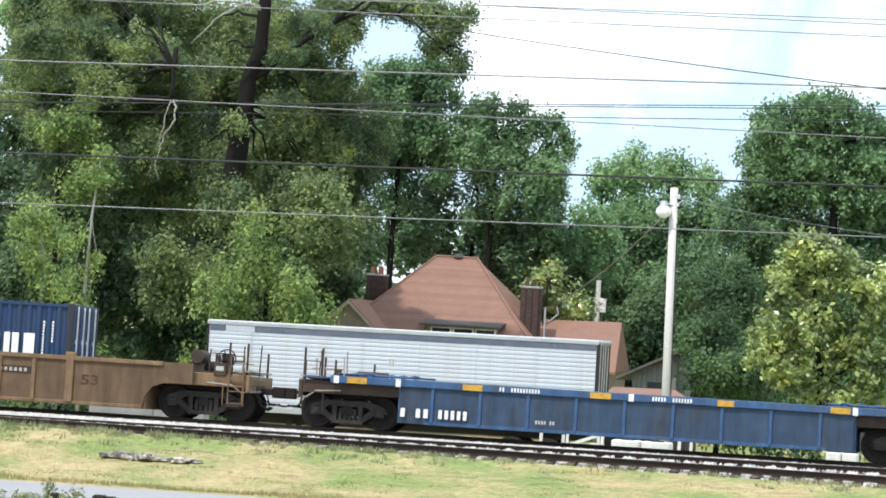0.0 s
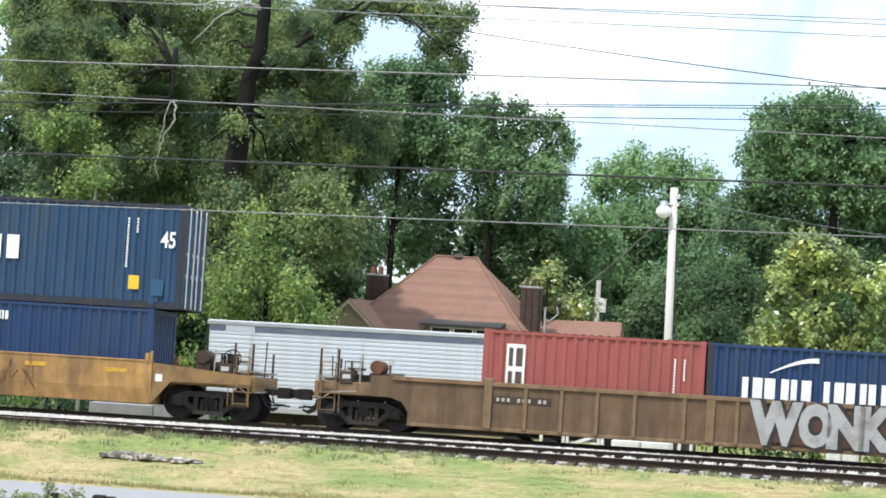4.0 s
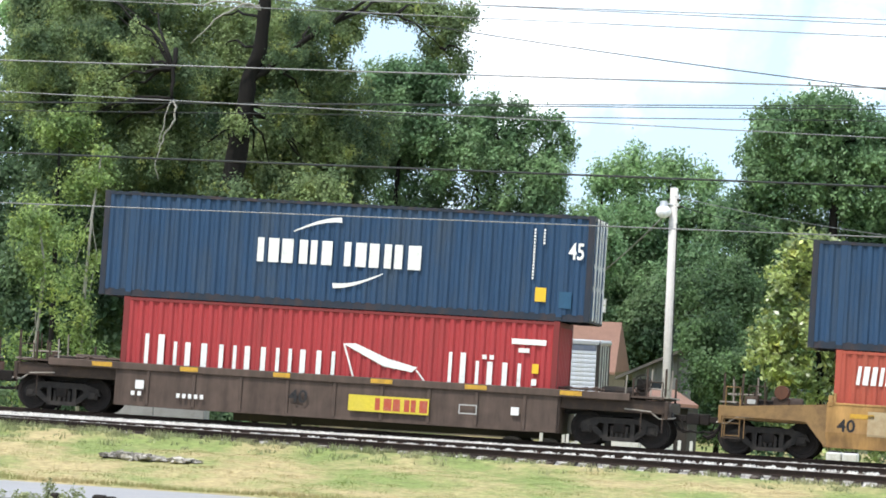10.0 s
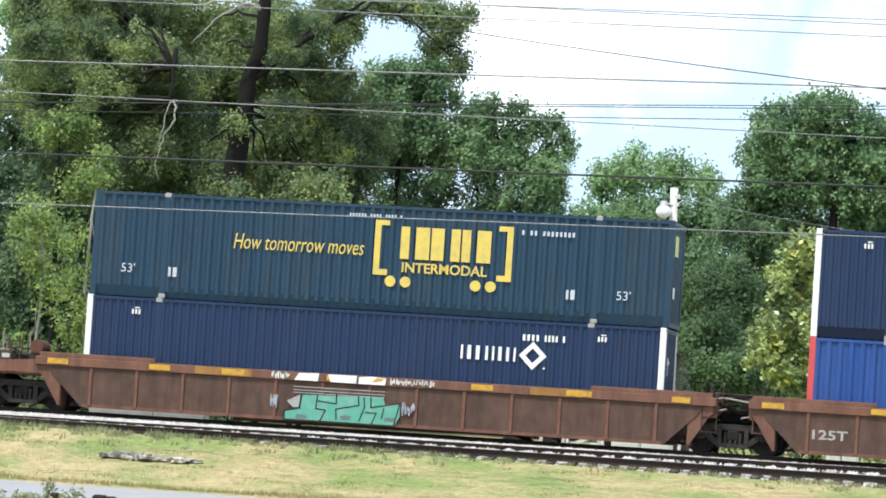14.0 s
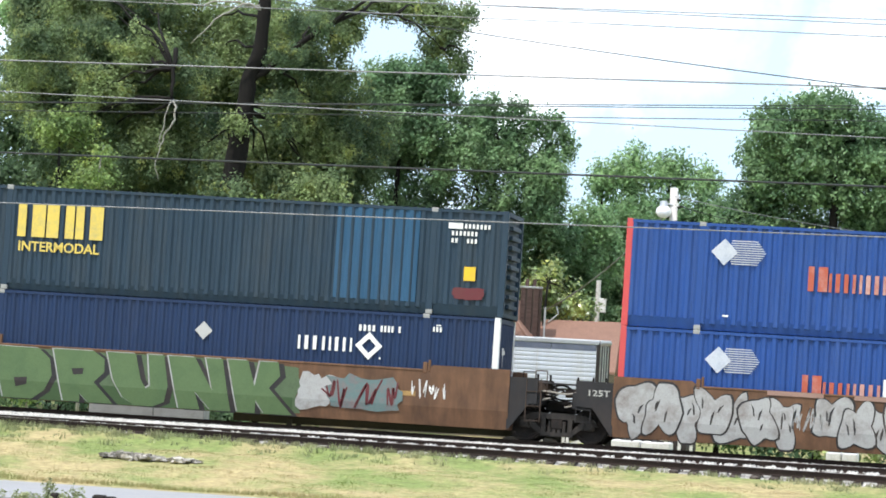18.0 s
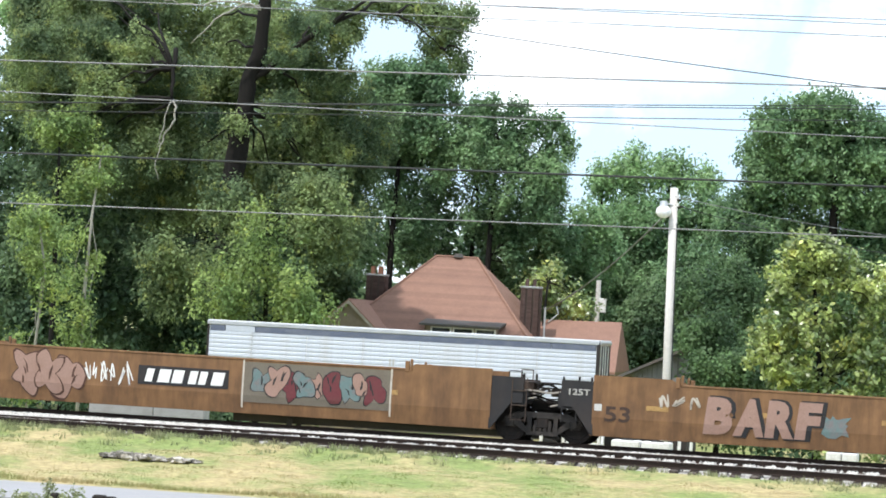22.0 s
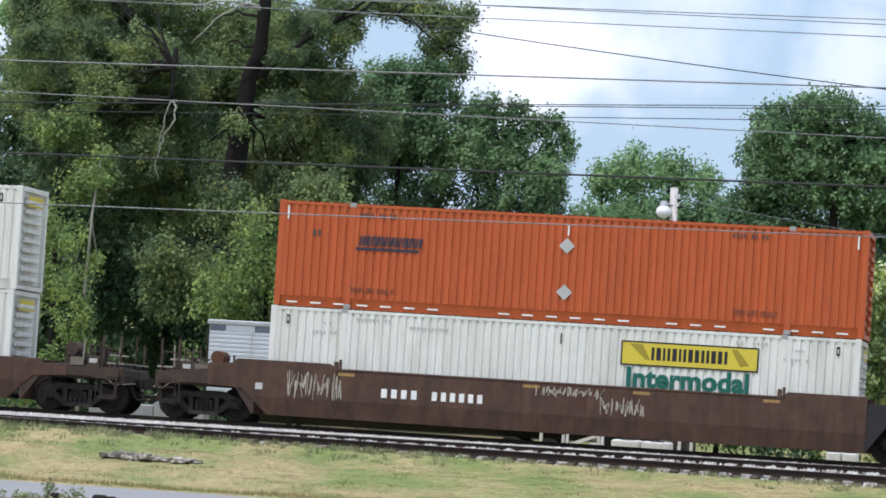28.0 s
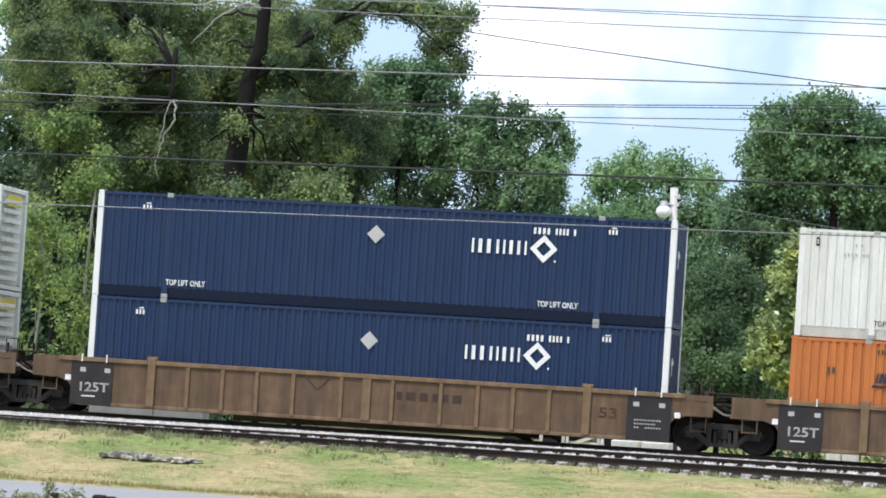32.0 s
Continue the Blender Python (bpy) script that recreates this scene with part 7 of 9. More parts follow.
M_SHINGLE = paint("brown asphalt shingles", (0.235, 0.135, 0.10), 0.9, dirt=(0.175, 0.098, 0.075), amount=0.5, scale=1.5, fine=22, bump=0.5, objrand=0.12, grain=0.2)
M_FASCIA = paint("weathered grey beige trim paint", (0.38, 0.34, 0.29), 0.7, amount=0.4)
M_SIDING = paint("dull tan board siding", (0.24, 0.20, 0.15), 0.8, amount=0.4, scale=2, objrand=0.1)
M_BRICK = paint("dark red brown brick", (0.085, 0.055, 0.048), 0.9, dirt=(0.055, 0.042, 0.038), amount=0.5, scale=4, objrand=0.2)
M_MORTAR = paint("grey brown mortar", (0.075, 0.06, 0.052), 0.95, amount=0.4)
M_CLAY = paint("orange clay chimney pot", (0.22, 0.10, 0.065), 0.85, amount=0.4)
M_WINDOW = paint("dark window glass", (0.02, 0.025, 0.03), 0.08, amount=0.1, spec=0.6)
M_WHITEWOOD = paint("white painted wood", (0.68, 0.68, 0.66), 0.7, dirt=(0.4, 0.37, 0.33), amount=0.4, scale=4)
M_POLE = paint("sun-bleached wooden pole", (0.60, 0.575, 0.54), 0.85, dirt=(0.40, 0.37, 0.33), amount=0.5, scale=2, streak=10, fine=25, bump=0.3)
M_GLOBE = paint("frosted white lamp shade", (0.85, 0.86, 0.86), 0.25, amount=0.05)
M_WIRE = paint("bare grey cable", (0.20, 0.205, 0.21), 0.4, metal=0.4, amount=0.2)
M_WIREDK = paint("dark insulated cable", (0.03, 0.035, 0.035), 0.6, amount=0.2)
M_CONC = paint("grey weathered concrete", (0.33, 0.34, 0.34), 0.9, dirt=(0.2, 0.2, 0.19), amount=0.5, scale=3, bump=0.2)
M_SHEDROOF = paint("dark weathered tin roof", (0.09, 0.085, 0.08), 0.7, dirt=(0.15, 0.10, 0.07), amount=0.5)
GZ = -1.3


def lap_board(length, h):
    """A rolled board: a proud rounded face with a sunk joint above it."""
    bm = bmesh.new()
    prof = [(0.03, 0.0), (-0.012, 0.0), (-0.02, 0.012), (-0.02, h * 0.45), (-0.013, h * 0.80), (-0.006, h * 0.9), (-0.006, h), (0.03, h)]
    a = [bm.verts.new((-length / 2, y, z)) for y, z in prof]
    b = [bm.verts.new((length / 2, y, z)) for y, z in prof]
    for k in range(len(prof)):
        q = (k + 1) % len(prof)
        bm.faces.new((a[k], a[q], b[q], b[k]))
    bm.faces.new(a[::-1])
    bm.faces.new(b)
    bmesh.ops.recalc_face_normals(bm, faces=bm.faces[:])
    return bm


def trailer():
    t = tagged(new("box_trailer"), "old white ribbed box trailer with a faded blue band", "trailer")
    t.matrix_basis = pose(-21.6, 15.2, GZ, 0, -0.3, 0)
    L, z0, z1, w = 12.42, 1.34, 4.08, 1.2
    # ribbed walls of overlapping horizontal boards
    n = 17
    for s in (-1, 1):
        for i in range(n):
            za = z0 + 0.12 + (z1 - 0.42 - z0) * i / n
            zb_ = z0 + 0.12 + (z1 - 0.42 - z0) * (i + 1) / n
            h = zb_ - za
            part("wall_board", coloured(("tboard", n), lambda: lap_board(L - 0.16, h), M_TRAILER), None, t, at=pose(0, s * w, za, 0, 0, 0 if s < 0 else 180))
        part("wall_backing", boxes((-L / 2 + 0.05, L / 2 - 0.05, s * (w - 0.045) - 0.02, s * (w - 0.045) + 0.02, z0, z1 - 0.1)), M_ALU, t)
        a = -L / 2 + 0.1
        for x0, x1, m in ((a, a + 0.48, M_TRBAND), (a + 0.5, a + 1.42, M_TRAILER), (a + 1.44, L / 2 - 1.5, M_TRBAND), (L / 2 - 1.48, L / 2 - 0.1, M_TRBAND)):
            part("band_panel", boxes((x0, x1, -0.022, 0.022, z1 - 0.32, z1 - 0.14)), m, t, at=(0, s * w, 0))
        part("top_rail", boxes((-L / 2, L / 2, -0.04, 0.04, z1 - 0.13, z1), bevel=0.015), M_ALU, t, at=(0, s * w, 0))
        part("bottom_rail", boxes((-L / 2, L / 2, -0.035, 0.035, z0 - 0.06, z0 + 0.11), bevel=0.01), M_ALU, t, at=(0, s * w, 0))
        for x in (-4.75, -3.0, -1.2, 0.6, 2.4, 4.3):
            part("wall_seam", coloured(("seam", z1), lambda: boxes((-0.012, 0.012, -0.03, 0.03, z0 + 0.1, z1 - 0.3)), M_ALU), None, t, at=(x, s * w, 0))
    part("roof", boxes((-L / 2 + 0.02, L / 2 - 0.02, -w, w, z1 - 0.03, z1 + 0.02), bevel=0.01), M_ALU, t)
    part("front_wall", boxes((-L / 2, -L / 2 + 0.06, -w, w, z0, z1)), M_DKFRAME, t)
    part("rear_frame", boxes((L / 2 - 0.07, L / 2 + 0.03, -w - 0.03, -w + 0.10, z0 - 0.05, z1 - 0.05), (L / 2 - 0.07, L / 2 + 0.03, w - 0.10, w + 0.03, z0 - 0.05, z1 - 0.05),
                             (L / 2 - 0.07, L / 2 + 0.03, -w, w, z0 - 0.05, z0 + 0.08), bevel=0.015), M_DKFRAME, t)
    part("rear_header", tube(boxes((L / 2 - 0.07, L / 2 + 0.05, -w, w, z1 - 0.15, z1 + 0.02), bevel=0.03), (L / 2, -w, z1 - 0.06), (L / 2, w, z1 - 0.06), 0.07, 10), M_ALU, t)
    for y in (-0.56, 0.56):
        d = part("rear_door", boxes((L / 2 - 0.05, L / 2 - 0.01, y - 0.54, y + 0.54, z0 + 0.08, z1 - 0.16)), M_DKFRAME, t)
        for r in (-0.3, 0.3):
            part("lock_rod", coloured(("trod", z1), lambda: tube(bmesh.new(), (0, 0, z0 + 0.02), (0, 0, z1 - 0.12), 0.02, 8), M_WHITEWOOD), None, d, at=(L / 2 + 0.008, y + r, 0))
    bars(t, -0.35, 2.95, 0.22, 0.22, 2, -w - 0.024, M_GREY, 3)
    bars(t, 0.15, 2.32, 1.55, 0.2, 9, -w - 0.024, M_GREY, 4)
    part("chassis_rail", boxes((-L / 2 + 0.8, L / 2 - 0.3, -0.45, -0.35, 0.95, 1.3), (-L / 2 + 0.8, L / 2 - 0.3, 0.35, 0.45, 0.95, 1.3)), M_DKFRAME, t)
    for x in (3.6, 4.75):
        for y in (-0.95, 0.95):
            wh = part("wheel", tube(bmesh.new(), (x, y - 0.14, 0.5), (x, y + 0.14, 0.5), 0.5, 20), M_TYRE, t)
            part("rim", tube(bmesh.new(), (x, y - 0.15, 0.5), (x, y + 0.15, 0.5), 0.28, 14), M_WHITEWOOD, wh)
    for y in (-0.7, 0.7):
        part("landing_leg", boxes((-3.6, -3.45, y - 0.07, y + 0.07, 0.05, 1.1), (-3.7, -3.35, y - 0.14, y + 0.14, 0.0, 0.06)), M_DKFRAME, t)
    return t


trailer()


def chimney(house, x, y, z0, z1, w, d, name="chimney"):
    c = part("chimney", boxes((x - w / 2 + 0.015, x + w / 2 - 0.015, y - d / 2 + 0.015, y + d / 2 - 0.015, z0, z1 - 0.05)), M_MORTAR, house)
    rows = int((z1 - z0) / 0.075)
    brick = coloured("brick", lambda: boxes((-0.10, 0.10, -0.03, 0.03, 0.004, 0.070), bevel=0.004), M_BRICK)
    for r in range(rows):
        off = 0.108 if r % 2 else 0.0
        n = int(w / 0.212)
        for i in range(n):
            part("brick", brick, None, c, at=(x - w / 2 + 0.11 + i * (w - 0.22) / max(1, n - 1) + (0.01 if off else -0.005), y - d / 2, z0 + r * 0.075))
        for i in range(max(2, int(d / 0.23))):
            part("brick", brick, None, c, at=pose(x + w / 2, y - d / 2 + 0.13 + i * 0.22, z0 + r * 0.075, 0, 0, 90))
    part("cap", boxes((x - w / 2 - 0.04, x + w / 2 + 0.04, y - d / 2 - 0.04, y + d / 2 + 0.04, z1 - 0.07, z1 + 0.02), bevel=0.02), M_CONC, c)
    return c


def house():
    h = tagged(new("house"), "single-storey house with a brown shingled hip roof and two brick chimneys", "house")
    h.matrix_basis = Matrix.Translation((0, 0, 0))
    x0, x1, y0, y1, ze = -31.3, -21.9, 45.2, 56.8, 1.75
    rx0, rx1, ry, zr = -27.47, -25.78, 51.0, 5.84
    part("wall", boxes((x0 + 0.4, x1 - 0.4, y0 + 0.4, y0 + 0.6, GZ, ze), (x0 + 0.4, x0 + 0.6, y0 + 0.4, y1 - 0.4, GZ, ze), (x1 - 0.6, x1 - 0.4, y0 + 0.4, y1 - 0.4, GZ, ze), (x0 + 0.4, x1 - 0.4, y1 - 0.6, y1 - 0.4, GZ, ze)), M_SIDING, h)
    # hip roof in courses of shingles, each a step proud of the next
    roof = part("roof", mesh_of("roof", [(x0, y0, ze), (x1, y0, ze), (x1, y1, ze), (x0, y1, ze), (rx0, ry, zr), (rx1, ry, zr)],
                                [(0, 1, 5, 4), (1, 2, 5), (2, 3, 4, 5), (3, 0, 4), (3, 2, 1, 0)]), M_SHINGLE, h)
    n = 40
    for i in range(n):
        t0, t1 = i / n, (i + 1.25) / n
        t1 = min(t1, 1)
        def edge(t):
            return (x0 + (rx0 - x0) * t, x1 + (rx1 - x1) * t, y0 + (ry - y0) * t, ze + (zr - ze) * t)
        a, b = edge(t0), edge(t1)
        lift = 0.004
        me = mesh_of("course", [(a[0], a[2] - lift, a[3] + lift), (a[1], a[2] - lift, a[3] + lift), (b[1], b[2] - 0.002, b[3] + 0.004), (b[0], b[2] - 0.002, b[3] + 0.004),
                                (a[0], a[2], a[3]), (a[1], a[2], a[3])], [(0, 1, 2, 3), (4, 5, 1, 0)])
        part("shingle_course", me, M_SHINGLE, roof)
    bm = bmesh.new()
    tube(bm, (x0, y0, ze + 0.03), (rx0, ry, zr + 0.03), 0.045, 6)
    part("hip_cap", bm, M_SHINGLE, roof)
    part("hip_cap", tube(bmesh.new(), (x1, y0, ze + 0.03), (rx1, ry, zr + 0.03), 0.055, 6), M_SHINGLE, roof)
    part("ridge_cap", tube(bmesh.new(), (rx0, ry, zr + 0.02), (rx1, ry, zr + 0.02), 0.05, 6), M_SHINGLE, roof)
    v = part("roof_vent", tube(bmesh.new(), (-26.55, ry, zr), (-26.55, ry, zr + 0.16), 0.22, 12, 0.16), M_SHEDROOF, roof)
    part("fascia", boxes((x0 - 0.02, x1 + 0.02, y0 - 0.03, y0 + 0.02, ze - 0.16, ze)), M_FASCIA, h)
    # low front dormer with three small windows
    d = part("dormer", boxes((-26.85, -24.0, 45.95, 48.3, 2.2, 2.98)), M_SIDING, h)
    part("dormer_roof", mesh_of("droof", [(-27.05, 45.65, 2.98), (-23.8, 45.65, 2.98), (-23.8, 48.6, 3.30), (-27.05, 48.6, 3.30), (-27.05, 45.65, 3.06), (-23.8, 45.65, 3.06), (-23.8, 48.6, 3.40), (-27.05, 48.6, 3.40)],
                                [(3, 2, 1, 0), (4, 5, 6, 7), (0, 1, 5, 4), (1, 2, 6, 5), (2, 3, 7, 6), (3, 0, 4, 7)]), M_SHEDROOF, d)
    for x in (-26.55, -25.65, -24.75):
        wdw = part("window", boxes((x, x + 0.72, 45.92, 45.96, 2.45, 2.9)), M_WINDOW, d)
        part("frame", boxes((x - 0.06, x, 45.9, 45.97, 2.4, 2.95), (x + 0.72, x + 0.78, 45.9, 45.97, 2.4, 2.95), (x, x + 0.72, 45.9, 45.97, 2.9, 2.95)), M_WHITEWOOD, wdw)
    # front gable
    gx, gz, gl, gr = -29.72, 3.80, -31.0, -28.35
    g = part("gable", prism(bmesh.new(), [(gl + 0.15, GZ), (gr - 0.15, GZ), (gr - 0.15, 2.55), (gx, gz - 0.12), (gl + 0.15, 2.75)], 44.65, 44.8), M_SIDING, h)
    for a, b in (((gl - 0.1, 2.55), (gx, gz)), ((gx, gz), (gr + 0.1, 2.42))):
        part("verge_board", prism(bmesh.new(), [a, b, (b[0], b[1] - 0.14), (a[0], a[1] - 0.14)], 44.45, 44.55), M_FASCIA, g)
        part("gable_roof", prism(bmesh.new(), [(a[0], a[1] + 0.05), (b[0], b[1] + 0.06), b, a], 44.45, 50.0), M_SHINGLE, g)
    chimney(h, -29.72, 50.0, 1.9, 4.94, 0.78, 0.7)
    chimney(h, -23.12, 49.0, 1.9, 4.78, 0.76, 0.7)
    for x, dy, z, r in ((-29.9, 0, 4.95, 0.11), (-29.58, 0, 4.95, 0.12), (-23.3, -1, 4.78, 0.08), (-23.0, -1, 4.78, 0.08)):
        part("chimney_pot", tube(bmesh.new(), (x, 50 + dy, z), (x, 50 + dy, z + 0.32), r, 10, r * 0.85), M_CLAY if dy == 0 else M_BRICK, h)
    # lower side wing
    part("wing_wall", boxes((-22.2, -19.75, 47.6, 54.0, GZ, 1.6)), M_SIDING, h)
    wr = part("wing_roof", mesh_of("wingroof", [(-22.9, 47.0, 1.55), (-19.25, 47.0, 1.55), (-19.62, 51.0, 3.56), (-22.9, 51.0, 3.50), (-19.7, 55, 1.55), (-22.9, 55, 1.55), (-19.25, 47.0, 1.45), (-22.9, 47.0, 1.45)],
                                   [(0, 1, 2, 3), (2, 4, 5, 3), (1, 4, 2), (7, 6, 1, 0)]), M_SHINGLE, h)
    part("vent_pipe", tube(bmesh.new(), (-22.45, 48.6, 2.5), (-22.45, 48.6, 4.0), 0.04, 8), M_ALU, h)
    part("antenna_bracket", tube(tube(bmesh.new(), (-22.3, 48.6, 3.4), (-21.9, 48.6, 3.75), 0.025, 6), (-21.9, 48.6, 3.75), (-22.0, 48.6, 4.05), 0.025, 6), M_ALU, h)
    return h


house()


def sagging(name, a, b, sag, r, mat, label, n=16):
    """A cable between two points that sags in the middle."""
    a, b = Vector(a), Vector(b)
    pts = [a.lerp(b, i / n) - Vector((0, 0, sag * 4 * (i / n) * (1 - i / n))) for i in range(n + 1)]
    w = part(name, sweep(bmesh.new(), pts, [r] * (n + 1), 6), mat)
    for p in w.data.polygons:
        p.use_smooth = True
    return tagged(w, label, "cable", "overhead cables")


def line_pole(x, y, top, arms, label):
    """A utility pole beyond the view, which carries the cables."""
    p = tagged(new("utility_pole"), label, "utility pole", "poles of the overhead line")
    p.matrix_basis = pose(x, y + 0.2, ground_z(y))
    h = top - ground_z(y)
    part("pole", tube(bmesh.new(), (0, 0, -0.2), (0, 0, h), 0.19, 12, 0.13), M_POLE, p)
    for z in arms:
        part("cable_bracket", boxes((-0.06, 0.06, -0.30, 0.02, z - ground_z(y) - 0.16, z - ground_z(y) - 0.015), bevel=0.01), M_DKFRAME, p)


def run_of_cables(y, xa, xb, cables, label):
    """Parallel cables through measured places, carried on to a pole at each end. Each: x0, z0, x1, z1, radius, material, words."""
    ends = ([], [])
    for x0, z0, x1, z1, r, mat, words_ in cables:
        k = (z1 - z0) / (x1 - x0)
        za, zb_ = z0 + (xa - x0) * k, z0 + (xb - x0) * k
        ends[0].append(za)
        ends[1].append(zb_)
        sagging("overhead_cable", (xa, y, za), (xb, y, zb_), 0.0, r, mat, words_)
    for x, zs in zip((xa, xb), ends):
        line_pole(x, y, max(zs) + 0.5, zs, label)


run_of_cables(-8, -46, 12, (
    (-28.25, 9.10, -5.71, 9.45, 0.019, M_WIRE, "thick bare overhead cable beside the railway"),
    (-28.20, 8.30, -5.63, 8.22, 0.013, M_WIRE, "thin overhead cable beside the railway"),
    (-28.10, 6.74, -5.56, 7.03, 0.025, M_WIREDK, "thick dark overhead cable beside the railway"),
    (-28.02, 5.46, -5.49, 5.80, 0.015, M_WIRE, "low grey overhead cable beside the railway"),
    (-25.66, 10.74, -5.77, 10.70, 0.012, M_WIRE, "high bare overhead cable"),
    (-19.50, 11.02, -5.80, 11.12, 0.012, M_WIRE, "thin high overhead cable"),
    (-18.77, 11.05, -5.79, 11.00, 0.012, M_WIRE, "thin high overhead cable")), "wooden utility pole beside the road")
run_of_cables(14, -50, 8, (
    (-20.75, 9.87, -7.06, 10.47, 0.015, M_WIREDK, "dark overhead cable behind the railway"),
    (-20.75, 9.83, -7.05, 10.37, 0.015, M_WIREDK, "dark overhead cable behind the railway"),
    (-20.73, 9.51, -7.03, 10.01, 0.013, M_WIREDK, "thin dark overhead cable behind the railway")), "wooden utility pole behind the railway")
line_pole(8.0, -6, 9.3, [8.75], "wooden utility pole beside the road")
sagging("overhead_cable", (-31.8, 36.5, 14.9), (8.0, -6, 8.7), 0.35, 0.018, M_WIREDK, "slanting dark overhead cable from the oak")


def yard_pole():
    p = tagged(new("light_pole"), "tall sun-bleached wooden pole with a white globe yard lamp", "lamp post")
    p.matrix_basis = pose(-12.98, 12, GZ)
    bm = tube(bmesh.new(), (0.02, 0, -0.3), (-0.16, 0, 8.86), 0.165, 14, 0.115)
    pole = part("pole", bm, M_POLE, p)
    for q in pole.data.polygons:
        q.use_smooth = True
    part("cross_pin", boxes((-0.34, 0.06, -0.05, 0.05, 8.46, 8.53), (-0.25, 0.15, -0.03, 0.03, 8.28, 8.33)), M_DKFRAME, p)
    arm = part("lamp_arm", tube(bmesh.new(), (-0.15, -0.1, 8.33), (-0.38, -0.16, 8.38), 0.03, 8), M_ALU, p)
    bm = bmesh.new()
    bmesh.ops.create_uvsphere(bm, u_segments=18, v_segments=10, radius=0.235)
    for v in bm.verts:
        v.co.z *= 0.85
        v.co += Vector((-0.42, -0.18, 8.12))
    globe = part("globe", bm, M_GLOBE, p)
    for q in globe.data.polygons:
        q.use_smooth = True
    part("lamp_cap", tube(bmesh.new(), (-0.42, -0.18, 8.28), (-0.42, -0.18, 8.45), 0.14, 12, 0.09), M_ALU, p)
    part("conduit", tube(bmesh.new(), (0.16, -0.12, 0.0), (-0.0, -0.1, 7.8), 0.02, 6), M_WIREDK, p)
    for z in (8.3, 8.55):
        part("insulator", tube(bmesh.new(), (-0.02, -0.12, z), (-0.02, -0.12, z + 0.11), 0.045, 8), M_WHITEWOOD, p)


yard_pole()
sagging("service_cable", (-13.1, 11.9, 7.30), (-3.5, 14, 6.35), 0.18, 0.012, M_WIRE, "thin service cable from the yard pole")
sagging("service_cable", (-13.1, 11.9, 7.05), (-3.5, 14, 5.75), 0.25, 0.012, M_WIREDK, "thin service cable from the yard pole")
sagging("service_cable", (-13.2, 12.1, 6.95), (-22.4, 48.6, 3.9), 0.3, 0.022, M_WIRE, "sagging service cable from pole to house")

far = tagged(new("utility_pole"), "grey utility pole with a white meter box behind the house", "utility pole")
far.matrix_basis = pose(-21.36, 56, GZ)
part("pole", tube(bmesh.new(), (0, 0, 0), (0, 0, 6.6), 0.13, 10, 0.1), M_POLE, far)
part("meter_box", boxes((0.08, 0.36, -0.12, 0.1, 5.25, 5.85), bevel=0.02), M_WHITEWOOD, far)


M_SHEDWALL = paint("grey weathered boards", (0.17, 0.17, 0.17), 0.85, dirt=(0.09, 0.09, 0.085), amount=0.6, scale=2, streak=4)


def shed():
    s = tagged(new("shed"), "small pale weathered shed in the shade of the trees", "shed")
    s.matrix_basis = pose(-15.5, 31.5, GZ, 0, 0, -8)
    for i in range(9):
        h = 3.1 + 0.075 * i
        part("wall_board", boxes((0, 0.17, -0.02, 0.02, 0, h), bevel=0.006), M_SHEDWALL, s, at=(-0.82 + 0.18 * i, -1.0, 0))
    part("wall", prism(bmesh.new(), [(-0.82, 0), (0.78, 0), (0.78, 3.65), (-0.82, 3.0)], -0.96, 1.2), M_SHEDWALL, s)
    part("window", boxes((-0.25, 0.3, -1.05, -1.01, 2.2, 2.75)), M_WINDOW, s)
    part("roof", prism(bmesh.new(), [(-1.35, 2.86), (1.15, 4.05), (1.15, 3.95), (-1.35, 2.76)], -1.4, 1.5), M_SHEDROOF, s)


shed()
lean = tagged(new("lean_to"), "low lean-to with a brown shingled roof beside the pole", "outbuilding")
lean.matrix_basis = pose(0, 0, 0)
part("roof", mesh_of("lroof", [(-15.7, 16.8, 1.00), (-12.55, 16.8, 0.98), (-13.7, 20.0, 1.38), (-15.7, 20.0, 1.35), (-15.7, 16.8, 0.9), (-12.55, 16.8, 0.88)],
                      [(0, 1, 2, 3), (4, 5, 1, 0)]), M_SHINGLE, lean)
part("wall", boxes((-15.5, -12.9, 17.1, 19.9, GZ, 0.85)), M_DKFRAME, lean)


def concrete_box(x0, x1, y, z1, label):
    c = tagged(part("concrete_block", boxes((x0, x1, y, y + 0.7, -1.2, z1), bevel=0.02), M_CONC), label, "concrete block")
    return c


concrete_box(-27.32, -25.8, 6.0, 0.50, "pale grey concrete cabinet base beside the railway")
concrete_box(-29.3, -27.36, 6.1, 0.16, "low grey concrete block beside the railway")


def steps():
    s = tagged(new("yard_steps"), "small white wooden steps with a slanting handrail", "steps")
    s.matrix_basis = pose(-15.65, 9.6, -1.3)
    for i in range(4):
        part("tread", boxes((0.25 * i, 0.25 * i + 0.3, -0.4, 0.4, 0.3 + 0.24 * i, 0.36 + 0.24 * i)), M_WHITEWOOD, s)
    for y in (-0.42, 0.42):
        part("handrail", prism(bmesh.new(), [(-0.05, 0.9), (1.05, 1.32), (1.05, 1.4), (-0.05, 0.98)], y - 0.03, y + 0.03), M_WHITEWOOD, s)
        part("post", boxes((-0.05, 0.03, y - 0.04, y + 0.04, 0, 1.3)), M_WHITEWOOD, s)
        part("post", boxes((1.0, 1.08, y - 0.04, y + 0.04, 0, 1.4)), M_WHITEWOOD, s)


steps()


